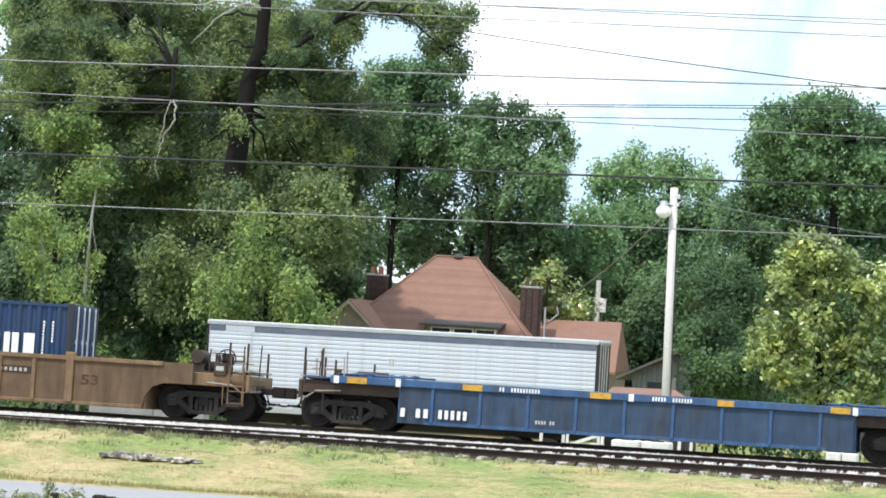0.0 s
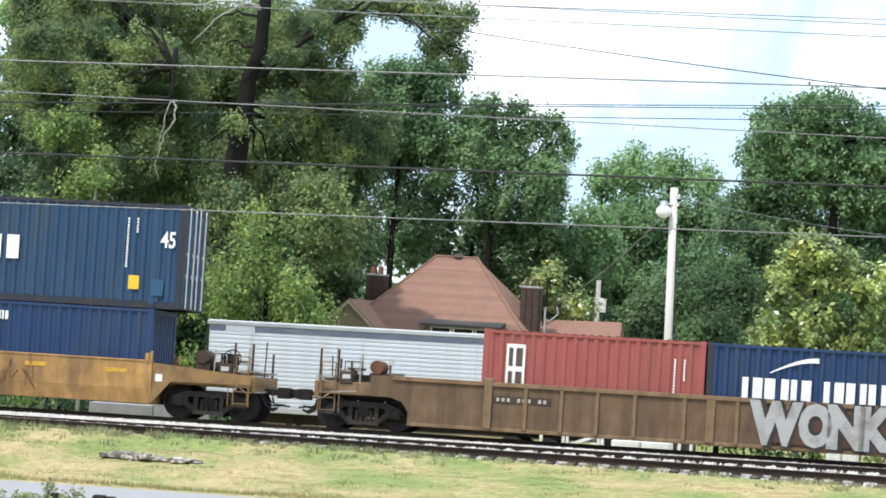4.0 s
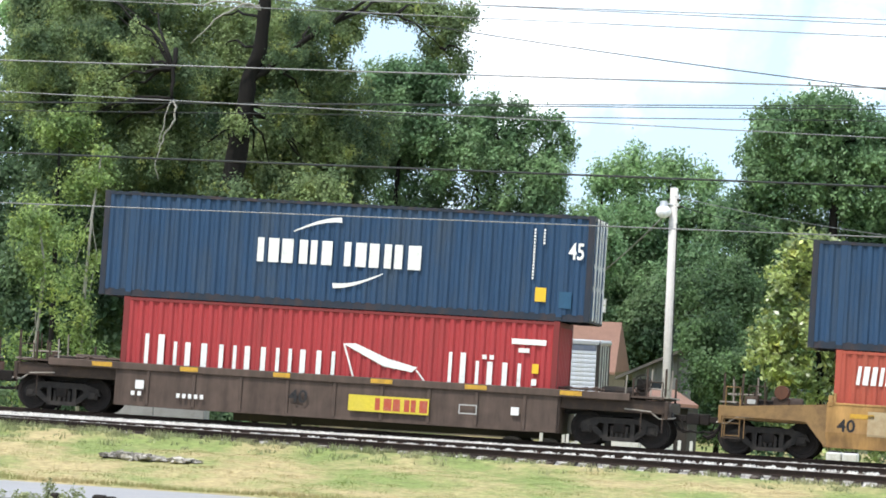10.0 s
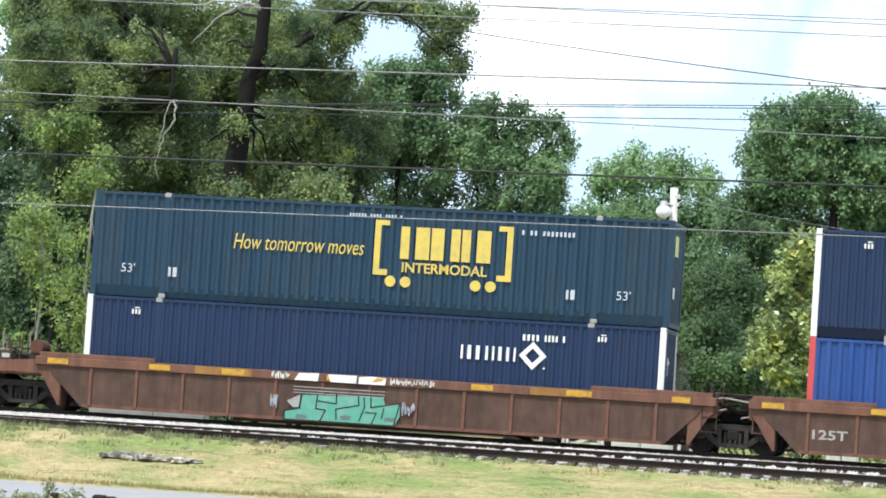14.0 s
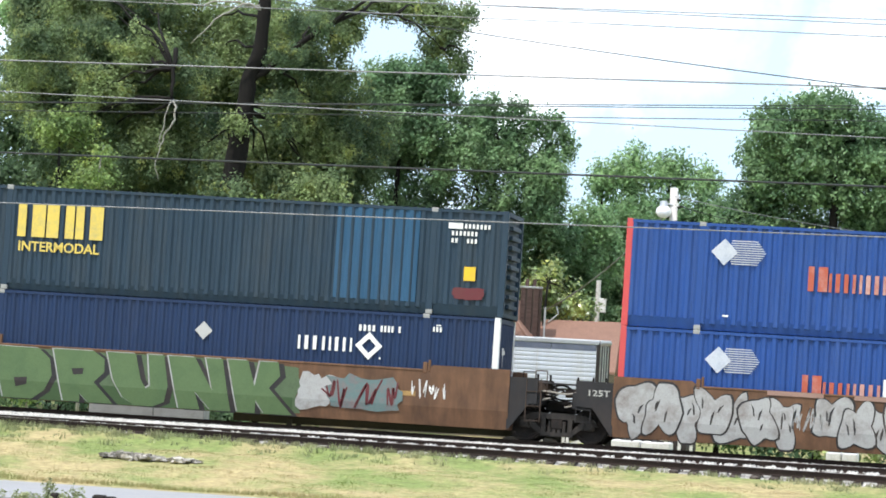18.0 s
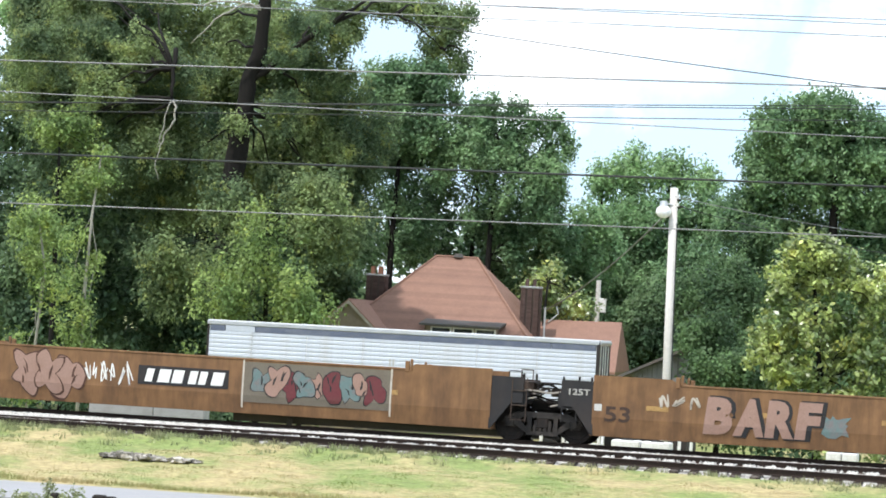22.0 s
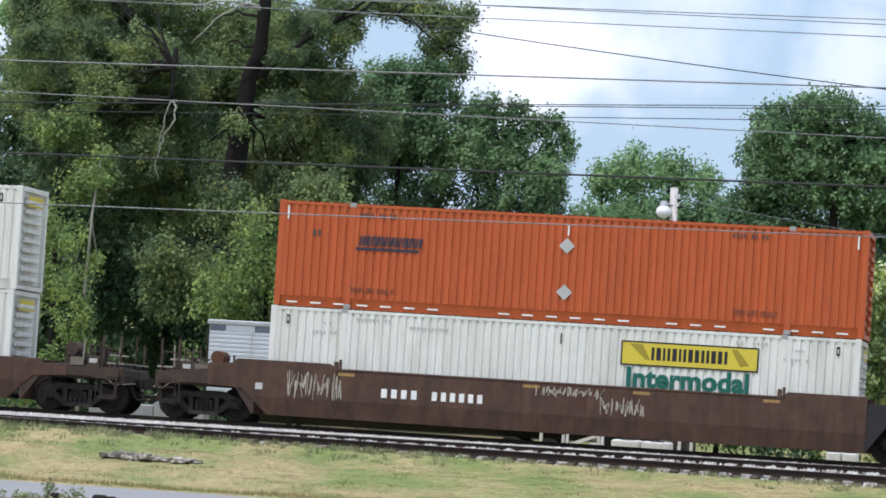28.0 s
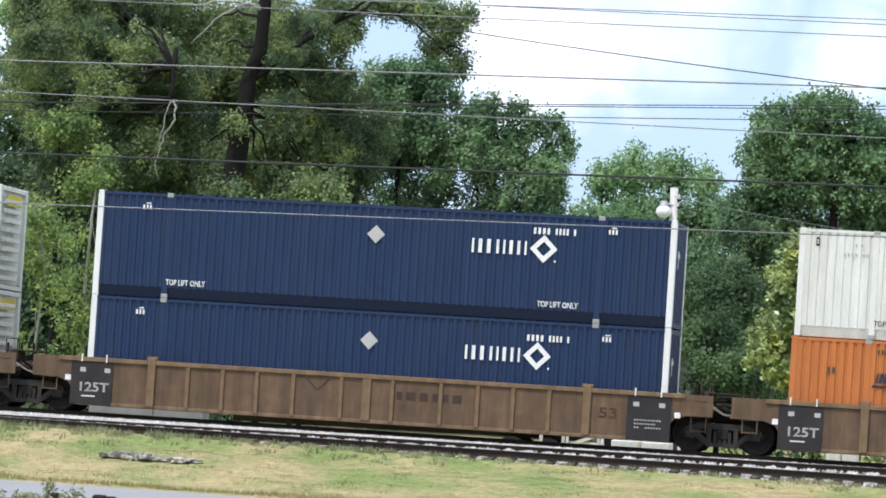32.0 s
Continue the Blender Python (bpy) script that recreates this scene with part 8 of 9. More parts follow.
def tank(x, label, w=0.42, zt=-0.06):
    t = tagged(new("white_tank"), label, "storage tank")
    t.matrix_basis = pose(x, 9.9, -1.3)
    part("shell", boxes((-w, w, -0.45, 0.45, 0.1, zt + 1.3), bevel=0.035), M_WHITEWOOD, t)
    part("lid", tube(bmesh.new(), (0, 0, zt + 1.29), (0, 0, zt + 1.34), 0.2, 12), M_DKFRAME, t)
    part("skid", boxes((-w, w, -0.5, 0.5, 0.0, 0.1)), M_DKFRAME, t)


tank(-13.85, "white plastic tank standing in the yard")
tank(-12.95, "white plastic tank standing in the yard")
tank(-7.72, "small white plastic tank by the hedge", 0.22, -0.02)
tank(-7.25, "small white plastic tank by the hedge", 0.22, -0.02)
for x in (-16.3, -12.2, -11.85):
    f = tagged(part("fence_post", boxes((x - 0.045, x + 0.045, 9.0, 9.09, -1.3, 0.05), bevel=0.01), M_WHITEWOOD), "short white wooden fence post in the yard", "fence post", "yard posts")

# broken slab on the bank
rub = tagged(new("broken_slab"), "broken grey concrete slab lying on the dry grass", "concrete slab")
rub.matrix_basis = pose(-23.45, -8.4, -0.78)
rr = random.Random(8)


def chunk(w, d, h):
    """An uneven broken lump."""
    bm = boxes((-w, w, -d, d, 0, h))
    bmesh.ops.subdivide_edges(bm, edges=bm.edges[:], cuts=1)
    for v in bm.verts:
        v.co += Vector((rr.uniform(-w, w) * 0.4, rr.uniform(-d, d) * 0.3, rr.uniform(-h, h) * 0.3))
    return bm


M_RUBBLE = paint("dark weathered broken concrete", (0.24, 0.22, 0.19), 0.95, dirt=(0.55, 0.52, 0.47), amount=0.8, scale=7, fine=20, bump=0.6, objrand=0.5)
for x0, x1, n, hh in ((-1.2, 0.25, 30, 0.16), (0.25, 1.25, 18, 0.09)):
    for i in range(n):
        t = (i + rr.random()) / n
        h = hh * (0.35 + 0.65 * math.sin(math.pi * min(1, t * 0.9 + 0.12))) * rr.uniform(0.6, 1.1)
        part("rubble", chunk(rr.uniform(0.07, 0.16), rr.uniform(0.08, 0.2), h), M_RUBBLE, rub, at=pose(x0 + (x1 - x0) * t, rr.uniform(-0.35, 0.25), -0.03, rr.uniform(-8, 8), rr.uniform(-8, 8), rr.uniform(-40, 40)))
# ---- trees ----
def leafmat(name, rgb, second, gloss=0.5, spec=0.4, patch=0.55, young=0.0, thin=0.4):
    """Leaves: two tones in patches as wide as a bough, smaller ones as wide as a spray, each leaf a little off; young: share of yellow sprays."""
    m = bpy.data.materials.new(name)
    m.use_nodes = True
    n, l = m.node_tree.nodes, m.node_tree.links
    b = n["Principled BSDF"]
    b.inputs["Roughness"].default_value, b.inputs["Specular IOR Level"].default_value = gloss, spec
    co, geo = n.new("ShaderNodeTexCoord"), n.new("ShaderNodeNewGeometry")

    def tone(scale, detail, lo, hi, a, c):
        t = n.new("ShaderNodeTexNoise")
        t.inputs["Scale"].default_value, t.inputs["Detail"].default_value = scale, detail
        r = n.new("ShaderNodeMapRange")
        r.inputs["From Min"].default_value, r.inputs["From Max"].default_value = lo, hi
        r.inputs["To Min"].default_value, r.inputs["To Max"].default_value = a, c
        l.new(co.outputs["Object"], t.inputs["Vector"])
        l.new(t.outputs["Fac"], r.inputs["Value"])
        return r.outputs["Result"]

    def times(a, c):
        t = n.new("ShaderNodeMath")
        t.operation = "MULTIPLY"
        l.new(a, t.inputs[0])
        l.new(c, t.inputs[1])
        return t.outputs[0]

    mix = n.new("ShaderNodeMixRGB")
    mix.inputs["Color1"].default_value, mix.inputs["Color2"].default_value = (*rgb, 1), (*second, 1)
    l.new(tone(patch, 3, 0.42, 0.62, 0.0, 1.0), mix.inputs["Fac"])
    colour = mix.outputs["Color"]
    if young:
        fresh = n.new("ShaderNodeMixRGB")
        fresh.inputs["Color2"].default_value = (second[0] * 1.5, second[1] * 1.25, second[2] * 0.8, 1)
        l.new(colour, fresh.inputs["Color1"])
        l.new(tone(1.3, 2, 0.57, 0.68, 0.0, young), fresh.inputs["Fac"])
        colour = fresh.outputs["Color"]
    own = n.new("ShaderNodeMapRange")
    own.inputs["To Min"].default_value, own.inputs["To Max"].default_value = 0.68, 1.32
    l.new(geo.outputs["Random Per Island"], own.inputs["Value"])
    hsv = n.new("ShaderNodeHueSaturation")
    l.new(times(own.outputs["Result"], tone(2.4, 2, 0.35, 0.65, 0.72, 1.28)), hsv.inputs["Value"])
    l.new(colour, hsv.inputs["Color"])
    l.new(hsv.outputs["Color"], b.inputs["Base Color"])
    tr, ms = n.new("ShaderNodeBsdfTranslucent"), n.new("ShaderNodeMixShader")
    ms.inputs["Fac"].default_value = thin
    l.new(hsv.outputs["Color"], tr.inputs["Color"])
    l.new(b.outputs["BSDF"], ms.inputs[1])
    l.new(tr.outputs["BSDF"], ms.inputs[2])
    l.new(ms.outputs["Shader"], n["Material Output"].inputs["Surface"])
    return m


M_OAK = leafmat("dull olive oak leaves", (0.118, 0.178, 0.096), (0.275, 0.355, 0.16), spec=0.12, patch=0.3, young=0.6, thin=0.52)
M_BRIGHT = leafmat("yellow green sapling leaves", (0.15, 0.235, 0.08), (0.28, 0.37, 0.12), spec=0.2, patch=0.6, young=0.5)
M_DEEP = leafmat("deep green maple leaves", (0.11, 0.20, 0.098), (0.23, 0.36, 0.17), spec=0.25, patch=0.5)
M_MIDG = leafmat("mid green leaves", (0.15, 0.27, 0.125), (0.30, 0.45, 0.205), spec=0.25, patch=0.4)
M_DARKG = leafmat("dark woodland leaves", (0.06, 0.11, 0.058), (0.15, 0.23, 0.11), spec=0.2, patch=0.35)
# the deep shade behind the yard pole is put into this leaf colour
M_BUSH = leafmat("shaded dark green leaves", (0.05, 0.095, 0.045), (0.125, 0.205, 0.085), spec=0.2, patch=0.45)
M_MAGN = leafmat("glossy magnolia leaves", (0.14, 0.21, 0.068), (0.46, 0.54, 0.19), 0.3, 0.8, patch=0.9, young=0.5, thin=0.3)
M_BARK = paint("dark furrowed bark", (0.013, 0.012, 0.011), 0.95, dirt=(0.024, 0.021, 0.019), amount=0.6, scale=3, streak=6, fine=18, bump=0.8, spec=0.15)
M_PALEBARK = paint("pale grey bark", (0.30, 0.29, 0.25), 0.9, dirt=(0.16, 0.15, 0.13), amount=0.5, scale=3, streak=4)


def lobes_in(rng, envelopes, fringe=0.0):
    """Leaf clumps scattered through ellipsoids: x, y, z, half sizes, clump radius, how many."""
    out = []
    for x, y, z, rx, ry, rz, r, n in envelopes:
        for _ in range(n):
            d = rng.normal(size=3)
            d /= np.linalg.norm(d)
            k = rng.uniform() ** 0.42
            out.append((x + d[0] * rx * k, y + d[1] * ry * k, z + d[2] * rz * k, r * rng.uniform(0.5, 1.35)))
        for _ in range(int(n * fringe)):          # sprigs that stand out of the outline
            d = rng.normal(size=3)
            d[2] = abs(d[2]) + 0.2
            d /= np.linalg.norm(d)
            k = rng.uniform(1.0, 1.22)
            out.append((x + d[0] * rx * k, y + d[1] * ry * k, z + d[2] * rz * k, r * rng.uniform(0.25, 0.5)))
    return np.array(out)


def crown_mesh(rng, lobes, twigs, leaves, size, droop=0.35, spread=0.2, form=(1.0, 1.0, 0.8), ragged=0.42, broad=False):
    """Leaves as small blades on the twigs of the clumps, turned outwards and up to the light; broad ones have four corners."""
    cs, ds = [], []
    for x, y, z, r in lobes:
        n = max(5, int(twigs * r * r))
        d = rng.normal(size=(n, 3))
        d /= np.linalg.norm(d, axis=1)[:, None]
        k = rng.uniform(size=(n, 1)) ** 0.36
        ds.append(d * k)
        d = d * k * r * np.array(form) * rng.uniform(0.65, 1.35, 3)
        d[:, 2] -= 0.35 * droop * r * rng.uniform(size=n) ** 2 * 2.0       # sprays hang from the clump
        cs.append(np.array([x, y, z]) + d)
    tw = np.repeat(np.concatenate(cs), leaves, 0)
    out = np.repeat(np.concatenate(ds), leaves, 0)
    n = len(tw)
    p = tw + rng.normal(size=(n, 3)) * spread * np.array([1, 1, 0.8 + droop])
    nrm = out * 0.85 + np.array([-0.12, -0.22, 0.45]) + rng.normal(size=(n, 3)) * ragged
    nrm /= np.linalg.norm(nrm, axis=1)[:, None]
    ax = rng.normal(size=(n, 3)) + out * 0.5 - np.array([0, 0, 2.0 * droop])
    ax -= nrm * (ax * nrm).sum(1)[:, None]
    ax /= np.linalg.norm(ax, axis=1)[:, None] + 1e-6
    sd = np.cross(nrm, ax)
    s = size * rng.uniform(0.55, 1.4, (n, 1))
    if broad:
        V = np.stack([p - ax * s * 0.5, p + sd * s * 0.28 + ax * s * 0.05, p + ax * s * 0.5 - nrm * s * 0.12, p - sd * s * 0.28 + ax * s * 0.05], 1)
    else:
        V = np.stack([p - ax * s * 0.35 + sd * s * 0.36, p - ax * s * 0.35 - sd * s * 0.36, p + ax * s * 0.6], 1)
    k = V.shape[1]
    me = bpy.data.meshes.new("crown")
    me.vertices.add(k * n)
    me.vertices.foreach_set("co", V.astype(np.float32).ravel())
    me.loops.add(k * n)
    me.loops.foreach_set("vertex_index", np.arange(k * n, dtype=np.int32))
    me.polygons.add(n)
    me.polygons.foreach_set("loop_start", np.arange(0, k * n, k, dtype=np.int32))
    me.update(calc_edges=True)
    return me


def limb(bm, pts, r0, r1, seed=0, crook=0.0):
    """A bent tapering branch, with small kinks between its bends."""
    rnd = random.Random(seed)
    fine = [Vector(pts[0])]
    for a, b in zip(pts, pts[1:]):
        a, b = Vector(a), Vector(b)
        for k in (1, 2, 3):
            j = crook * (b - a).length if k < 3 else 0
            fine.append(a.lerp(b, k / 3) + Vector((rnd.uniform(-j, j), rnd.uniform(-j, j), rnd.uniform(-j, j))))
    n = len(fine) - 1
    sweep(bm, fine, [(r0 + (r1 - r0) * i / n) * rnd.uniform(0.92, 1.08) for i in range(n + 1)], 10)
    for f in bm.faces:
        f.smooth = True


def tree(label, trunk, r0, r1, envelopes, mat, seed, size=0.16, twigs=130, leaves=7, limbs=(), bark=None, name="tree", droop=0.35, spread=0.17, twiggy=10, form=(1.0, 1.0, 0.8), thin=1.0, broad=False, ragged=0.42, fringe=0.0):
    t = tagged(new(name), label, "tree", "trees behind the railway")
    base = Vector(trunk[0])
    t.location = base
    rng = np.random.RandomState(seed)
    bm = bmesh.new()
    limb(bm, [Vector(p) - base for p in trunk], r0, r1, seed)
    part("trunk", bm, bark or M_BARK, t)
    for i, (pts, a, b) in enumerate(limbs):
        bm = bmesh.new()
        limb(bm, [Vector(p) - base for p in pts], a, b, seed + i, 0.06)
        part("limb", bm, bark or M_BARK, t)
    lob = lobes_in(rng, envelopes, fringe)
    # thinner boughs out to some of the clumps
    top = [Vector(p) for p in trunk[len(trunk) // 2:]] + [Vector(p) for pts, a, b in limbs for p in pts[1:]]
    for i in range(0, len(lob), max(1, len(lob) // twiggy)):
        q = Vector(lob[i][:3])
        a = min(top, key=lambda p: (p - q).length)
        bm = bmesh.new()
        limb(bm, [a - base, a.lerp(q, 0.5) - base + Vector((0, 0, 0.3)), q - base], min(r1 * 0.5, 0.07), 0.012, i, 0.08)
        part("limb", bm, bark or M_BARK, t)
    lob[:, :3] -= np.array(base)
    part("crown", crown_mesh(rng, lob, twigs * thin, leaves, size, droop, spread, form, ragged, broad), mat, t)
    return t


# the large oak
OAK_LEFT = [(-39.7, 43, 14.5, 4.3, 2.4, 1.7, 0.7, 130), (-41.3, 42, 11.2, 2.4, 2.2, 1.9, 0.7, 60), (-37.1, 42, 11.2, 1.9, 2.0, 2.2, 0.65, 60), (-38.4, 39, 12.6, 2.5, 1.0, 1.3, 0.5, 34),
            (-36.0, 42, 7.9, 2.4, 2.0, 1.9, 0.7, 60), (-39.7, 41, 8.5, 1.7, 1.5, 1.3, 0.6, 30), (-35.4, 38.5, 12.3, 1.3, 0.8, 0.8, 0.45, 14), (-36.6, 38.5, 9.0, 1.1, 0.8, 0.7, 0.45, 12), (-41.0, 39.5, 10.4, 1.6, 0.8, 1.6, 0.45, 26), (-39.2, 39.5, 10.0, 1.2, 0.8, 0.9, 0.42, 14)]
OAK_MID = [(-34.1, 43.5, 13.2, 2.4, 1.6, 2.4, 0.7, 80), (-30.9, 42, 11.2, 1.9, 1.6, 1.5, 0.6, 50), (-32.0, 42, 13.4, 1.3, 1.4, 1.3, 0.55, 26), (-29.5, 42, 9.7, 1.5, 1.5, 1.5, 0.6, 40), (-31.8, 42.5, 9.2, 1.7, 1.4, 1.3, 0.65, 40),
           (-34.0, 44, 8.7, 1.5, 1.4, 1.5, 0.7, 40), (-29.9, 40, 12.4, 0.9, 0.9, 0.5, 0.45, 12), (-30.7, 42, 7.7, 2.4, 1.5, 1.5, 0.7, 50), (-31.1, 37.2, 10.7, 0.6, 0.5, 0.8, 0.4, 10), (-32.9, 36.6, 10.2, 0.3, 0.4, 0.3, 0.3, 5)]
OAK_RIGHT = [(-29.9, 40, 15.0, 1.1, 1.0, 0.5, 0.4, 18), (-28.1, 40, 15.3, 1.3, 1.0, 0.4, 0.38, 18), (-26.5, 40, 15.1, 1.1, 1.0, 0.5, 0.38, 18), (-25.4, 40, 14.3, 0.6, 0.8, 0.9, 0.38, 16), (-25.0, 40, 13.1, 0.4, 0.7, 0.8, 0.34, 10),
             (-26.0, 40, 13.8, 0.5, 0.6, 0.6, 0.32, 8), (-29.4, 40, 14.1, 0.5, 0.6, 0.4, 0.34, 7), (-31.2, 40, 14.5, 1.1, 0.9, 0.6, 0.42, 14), (-24.8, 40, 15.1, 0.3, 0.5, 0.4, 0.3, 5), (-31.3, 36.6, 12.9, 0.6, 0.4, 0.4, 0.32, 6), (-29.8, 36.6, 14.2, 0.5, 0.4, 0.3, 0.3, 5)]
OAK_SPRAYS = [(-29.5, 39, 13.5, 0.35, 0.5, 0.8, 0.32, 12), (-30.2, 39, 14.1, 0.6, 0.5, 0.4, 0.32, 10), (-30.6, 39, 12.7, 0.7, 0.6, 0.5, 0.36, 12), (-41.5, 38.5, 12.9, 1.2, 0.8, 0.9, 0.42, 18), (-38.6, 38.2, 11.3, 1.2, 0.7, 0.7, 0.42, 16), (-33.9, 38.2, 8.4, 1.0, 0.6, 0.9, 0.42, 14)]
tree("tall old oak with a dark crooked trunk and dull green leaves",
     [(-33.2, 37.6, -1.3), (-33.16, 37.6, 4.8), (-33.12, 37.6, 7.7), (-32.93, 37.6, 9.2), (-32.74, 37.6, 10.85), (-32.67, 37.6, 11.9), (-32.3, 37.6, 13.0), (-32.23, 37.6, 14.3), (-32.2, 37.8, 17)], 0.50, 0.22,
     OAK_LEFT + OAK_MID + OAK_RIGHT + OAK_SPRAYS, M_OAK, 3, limbs=[
         ([(-32.6, 37.6, 11.9), (-31.82, 37.6, 12.43), (-30.63, 37.6, 13.45), (-29.87, 37.6, 13.96), (-29.06, 37.6, 14.62), (-28.26, 37.6, 15.12)], 0.15, 0.05),
         ([(-29.92, 37.8, 13.98), (-28.49, 37.8, 14.7), (-27.18, 37.8, 14.65), (-26.17, 37.8, 14.16), (-25.37, 37.8, 13.45)], 0.07, 0.02),
         ([(-35.43, 37.0, 12.9), (-35.4, 36.6, 12.1), (-35.29, 36.3, 10.94)], 0.10, 0.06)], twiggy=36, size=0.115, twigs=190, leaves=9, droop=0.5, spread=0.15, form=(0.92, 0.92, 0.85), fringe=0.3)
dead = tagged(new("dead_branch"), "bare pale dead branches hanging in the oak", "branch")
for i, (pts, r) in enumerate((([(-32.07, 36.4, 14.5), (-32.49, 36.2, 14.66), (-33.26, 36.2, 14.3), (-33.95, 36.2, 13.78), (-34.65, 36.2, 13.06)], 0.065), ([(-32.12, 36.4, 14.61), (-33.39, 36.2, 14.7), (-34.92, 36.2, 14.57), (-35.81, 36.2, 14.62)], 0.05),
                              ([(-35.29, 36.4, 10.94), (-35.07, 36.2, 10.63), (-35.08, 36.2, 10.16), (-35.39, 36.2, 9.71), (-35.61, 36.2, 9.15), (-35.75, 36.2, 8.56), (-35.6, 36.2, 7.82)], 0.05),
                              ([(-35.28, 36.2, 10.83), (-35.45, 36.2, 10.4), (-35.54, 36.2, 9.75), (-35.72, 36.2, 9.06)], 0.03))):
    bm = bmesh.new()
    limb(bm, pts, r, 0.015, i + 40, 0.1)
    part("branch", bm, M_PALEBARK, dead)

# saplings and undergrowth in front of the wood
tree("slender young tree with a pale trunk and yellow green leaves", [(-33.6, 20, -1.3), (-33.6, 20, 3.5), (-33.5, 20, 6.0), (-33.3, 20, 8.0)], 0.07, 0.025,
     [(-33.3, 20, 7.4, 0.6, 0.5, 0.8, 0.26, 13), (-33.9, 20, 4.2, 0.75, 0.6, 1.5, 0.3, 20), (-33.7, 20, 1.9, 0.7, 0.6, 1.2, 0.3, 18)], M_BRIGHT, 5, size=0.12, twigs=190, leaves=5, bark=M_PALEBARK, twiggy=3, name="sapling", spread=0.11)
tree("leaning young tree with sunlit leaves", [(-36.0, 22, -1.3), (-35.6, 22, 4.0), (-36.0, 22, 6.3)], 0.06, 0.025,
     [(-36.0, 22, 5.4, 0.9, 0.8, 1.5, 0.32, 22), (-35.2, 22, 3.4, 0.9, 0.7, 1.3, 0.32, 16), (-35.8, 22, 0.9, 1.2, 0.8, 1.2, 0.36, 12)], M_BRIGHT, 6, size=0.13, twigs=170, leaves=5, bark=M_PALEBARK, twiggy=3, name="sapling", spread=0.13)
tree("bushy sunlit tree with yellow green drooping leaves", [(-30.0, 30.5, -1.3), (-29.8, 30.5, 2.5), (-29.9, 30.5, 5.5)], 0.14, 0.05,
     [(-30.2, 30, 5.4, 1.3, 1.2, 1.5, 0.42, 26), (-31.0, 30, 3.8, 1.6, 1.2, 1.2, 0.42, 26), (-28.4, 30, 3.6, 1.3, 1.2, 1.2, 0.42, 24), (-30.0, 31, 1.4, 3.0, 1.2, 2.0, 0.6, 34)], M_BRIGHT, 7, size=0.14, twigs=100, droop=0.9)
tree("drooping understory tree in front of the oak", [(-31.5, 34, -1.3), (-31.2, 34, 3.0), (-31.0, 34, 6)], 0.14, 0.05,
     [(-32.0, 34, 6.6, 1.2, 1.0, 1.2, 0.42, 22), (-33.8, 35, 4.5, 2.0, 1.2, 2.0, 0.55, 36), (-28.9, 35, 6.8, 1.6, 1.4, 1.8, 0.55, 36)], M_OAK, 8, size=0.15, droop=0.9)
tree("tall young tree with vivid green leaves", [(-39.0, 35, -1.3), (-39.1, 35, 5), (-39.2, 35, 9.6)], 0.12, 0.04,
     [(-39.2, 35, 9.6, 1.4, 0.8, 0.7, 0.36, 26), (-38.2, 35, 7.6, 1.0, 0.8, 1.0, 0.36, 14), (-39.8, 35, 6.0, 1.2, 0.8, 1.4, 0.4, 20)], M_BRIGHT, 9, size=0.14, twiggy=6)
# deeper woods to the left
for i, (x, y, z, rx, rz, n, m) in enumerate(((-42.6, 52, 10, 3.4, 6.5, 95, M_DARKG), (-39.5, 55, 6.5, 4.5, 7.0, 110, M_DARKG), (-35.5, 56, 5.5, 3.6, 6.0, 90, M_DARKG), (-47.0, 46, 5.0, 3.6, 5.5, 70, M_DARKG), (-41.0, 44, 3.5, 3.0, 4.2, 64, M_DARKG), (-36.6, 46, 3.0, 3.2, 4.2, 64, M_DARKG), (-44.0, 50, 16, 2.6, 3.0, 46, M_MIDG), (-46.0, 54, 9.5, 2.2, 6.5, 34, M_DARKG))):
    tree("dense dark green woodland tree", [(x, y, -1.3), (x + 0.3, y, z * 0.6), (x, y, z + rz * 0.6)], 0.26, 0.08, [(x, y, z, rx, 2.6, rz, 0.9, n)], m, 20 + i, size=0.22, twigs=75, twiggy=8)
# middle trees behind the house, with upright tufts along their tops
MID_A = [(-30.5, 58, 12.0, 1.9, 1.7, 2.0, 0.6, 60), (-29.5, 58, 13.2, 1.1, 1.2, 0.9, 0.42, 20), (-31.3, 58, 13.1, 1.1, 1.2, 0.8, 0.42, 18), (-31.2, 59, 9.5, 1.8, 1.6, 1.5, 0.5, 34), (-28.9, 58, 10.4, 1.2, 1.5, 1.6, 0.5, 26), (-31.0, 59, 6.8, 2.1, 1.6, 1.6, 0.45, 46), (-29.5, 58, 13.9, 1.3, 1.0, 0.5, 0.36, 18), (-31.5, 58, 13.8, 0.9, 1.0, 0.5, 0.36, 14)]
MID_B = [(-26.6, 58, 10.6, 1.7, 1.5, 1.3, 0.5, 36), (-27.0, 58, 12.0, 0.6, 0.9, 0.5, 0.32, 10), (-25.3, 58, 11.4, 0.8, 0.9, 0.6, 0.32, 12), (-24.2, 58, 10.7, 0.7, 0.9, 0.8, 0.32, 12), (-25.1, 58, 9.6, 1.9, 1.5, 1.3, 0.5, 36),
         (-24.3, 58, 8.6, 0.9, 1.4, 1.6, 0.42, 30), (-25.9, 58.5, 7.6, 2.0, 1.4, 1.2, 0.5, 26), (-24.2, 59, 6.6, 1.6, 1.2, 1.5, 0.45, 34)]
TUFTS = [(x, 58, z + 0.3, 0.07, 0.2, 0.45, 0.2, 9) for x, z in ((-26.77, 12.5), (-27.4, 12.2), (-25.9, 12.1), (-25.38, 12.1), (-24.8, 11.65), (-24.3, 11.5), (-23.9, 11.6), (-23.5, 11.25), (-28.4, 12.6), (-23.2, 10.6))]
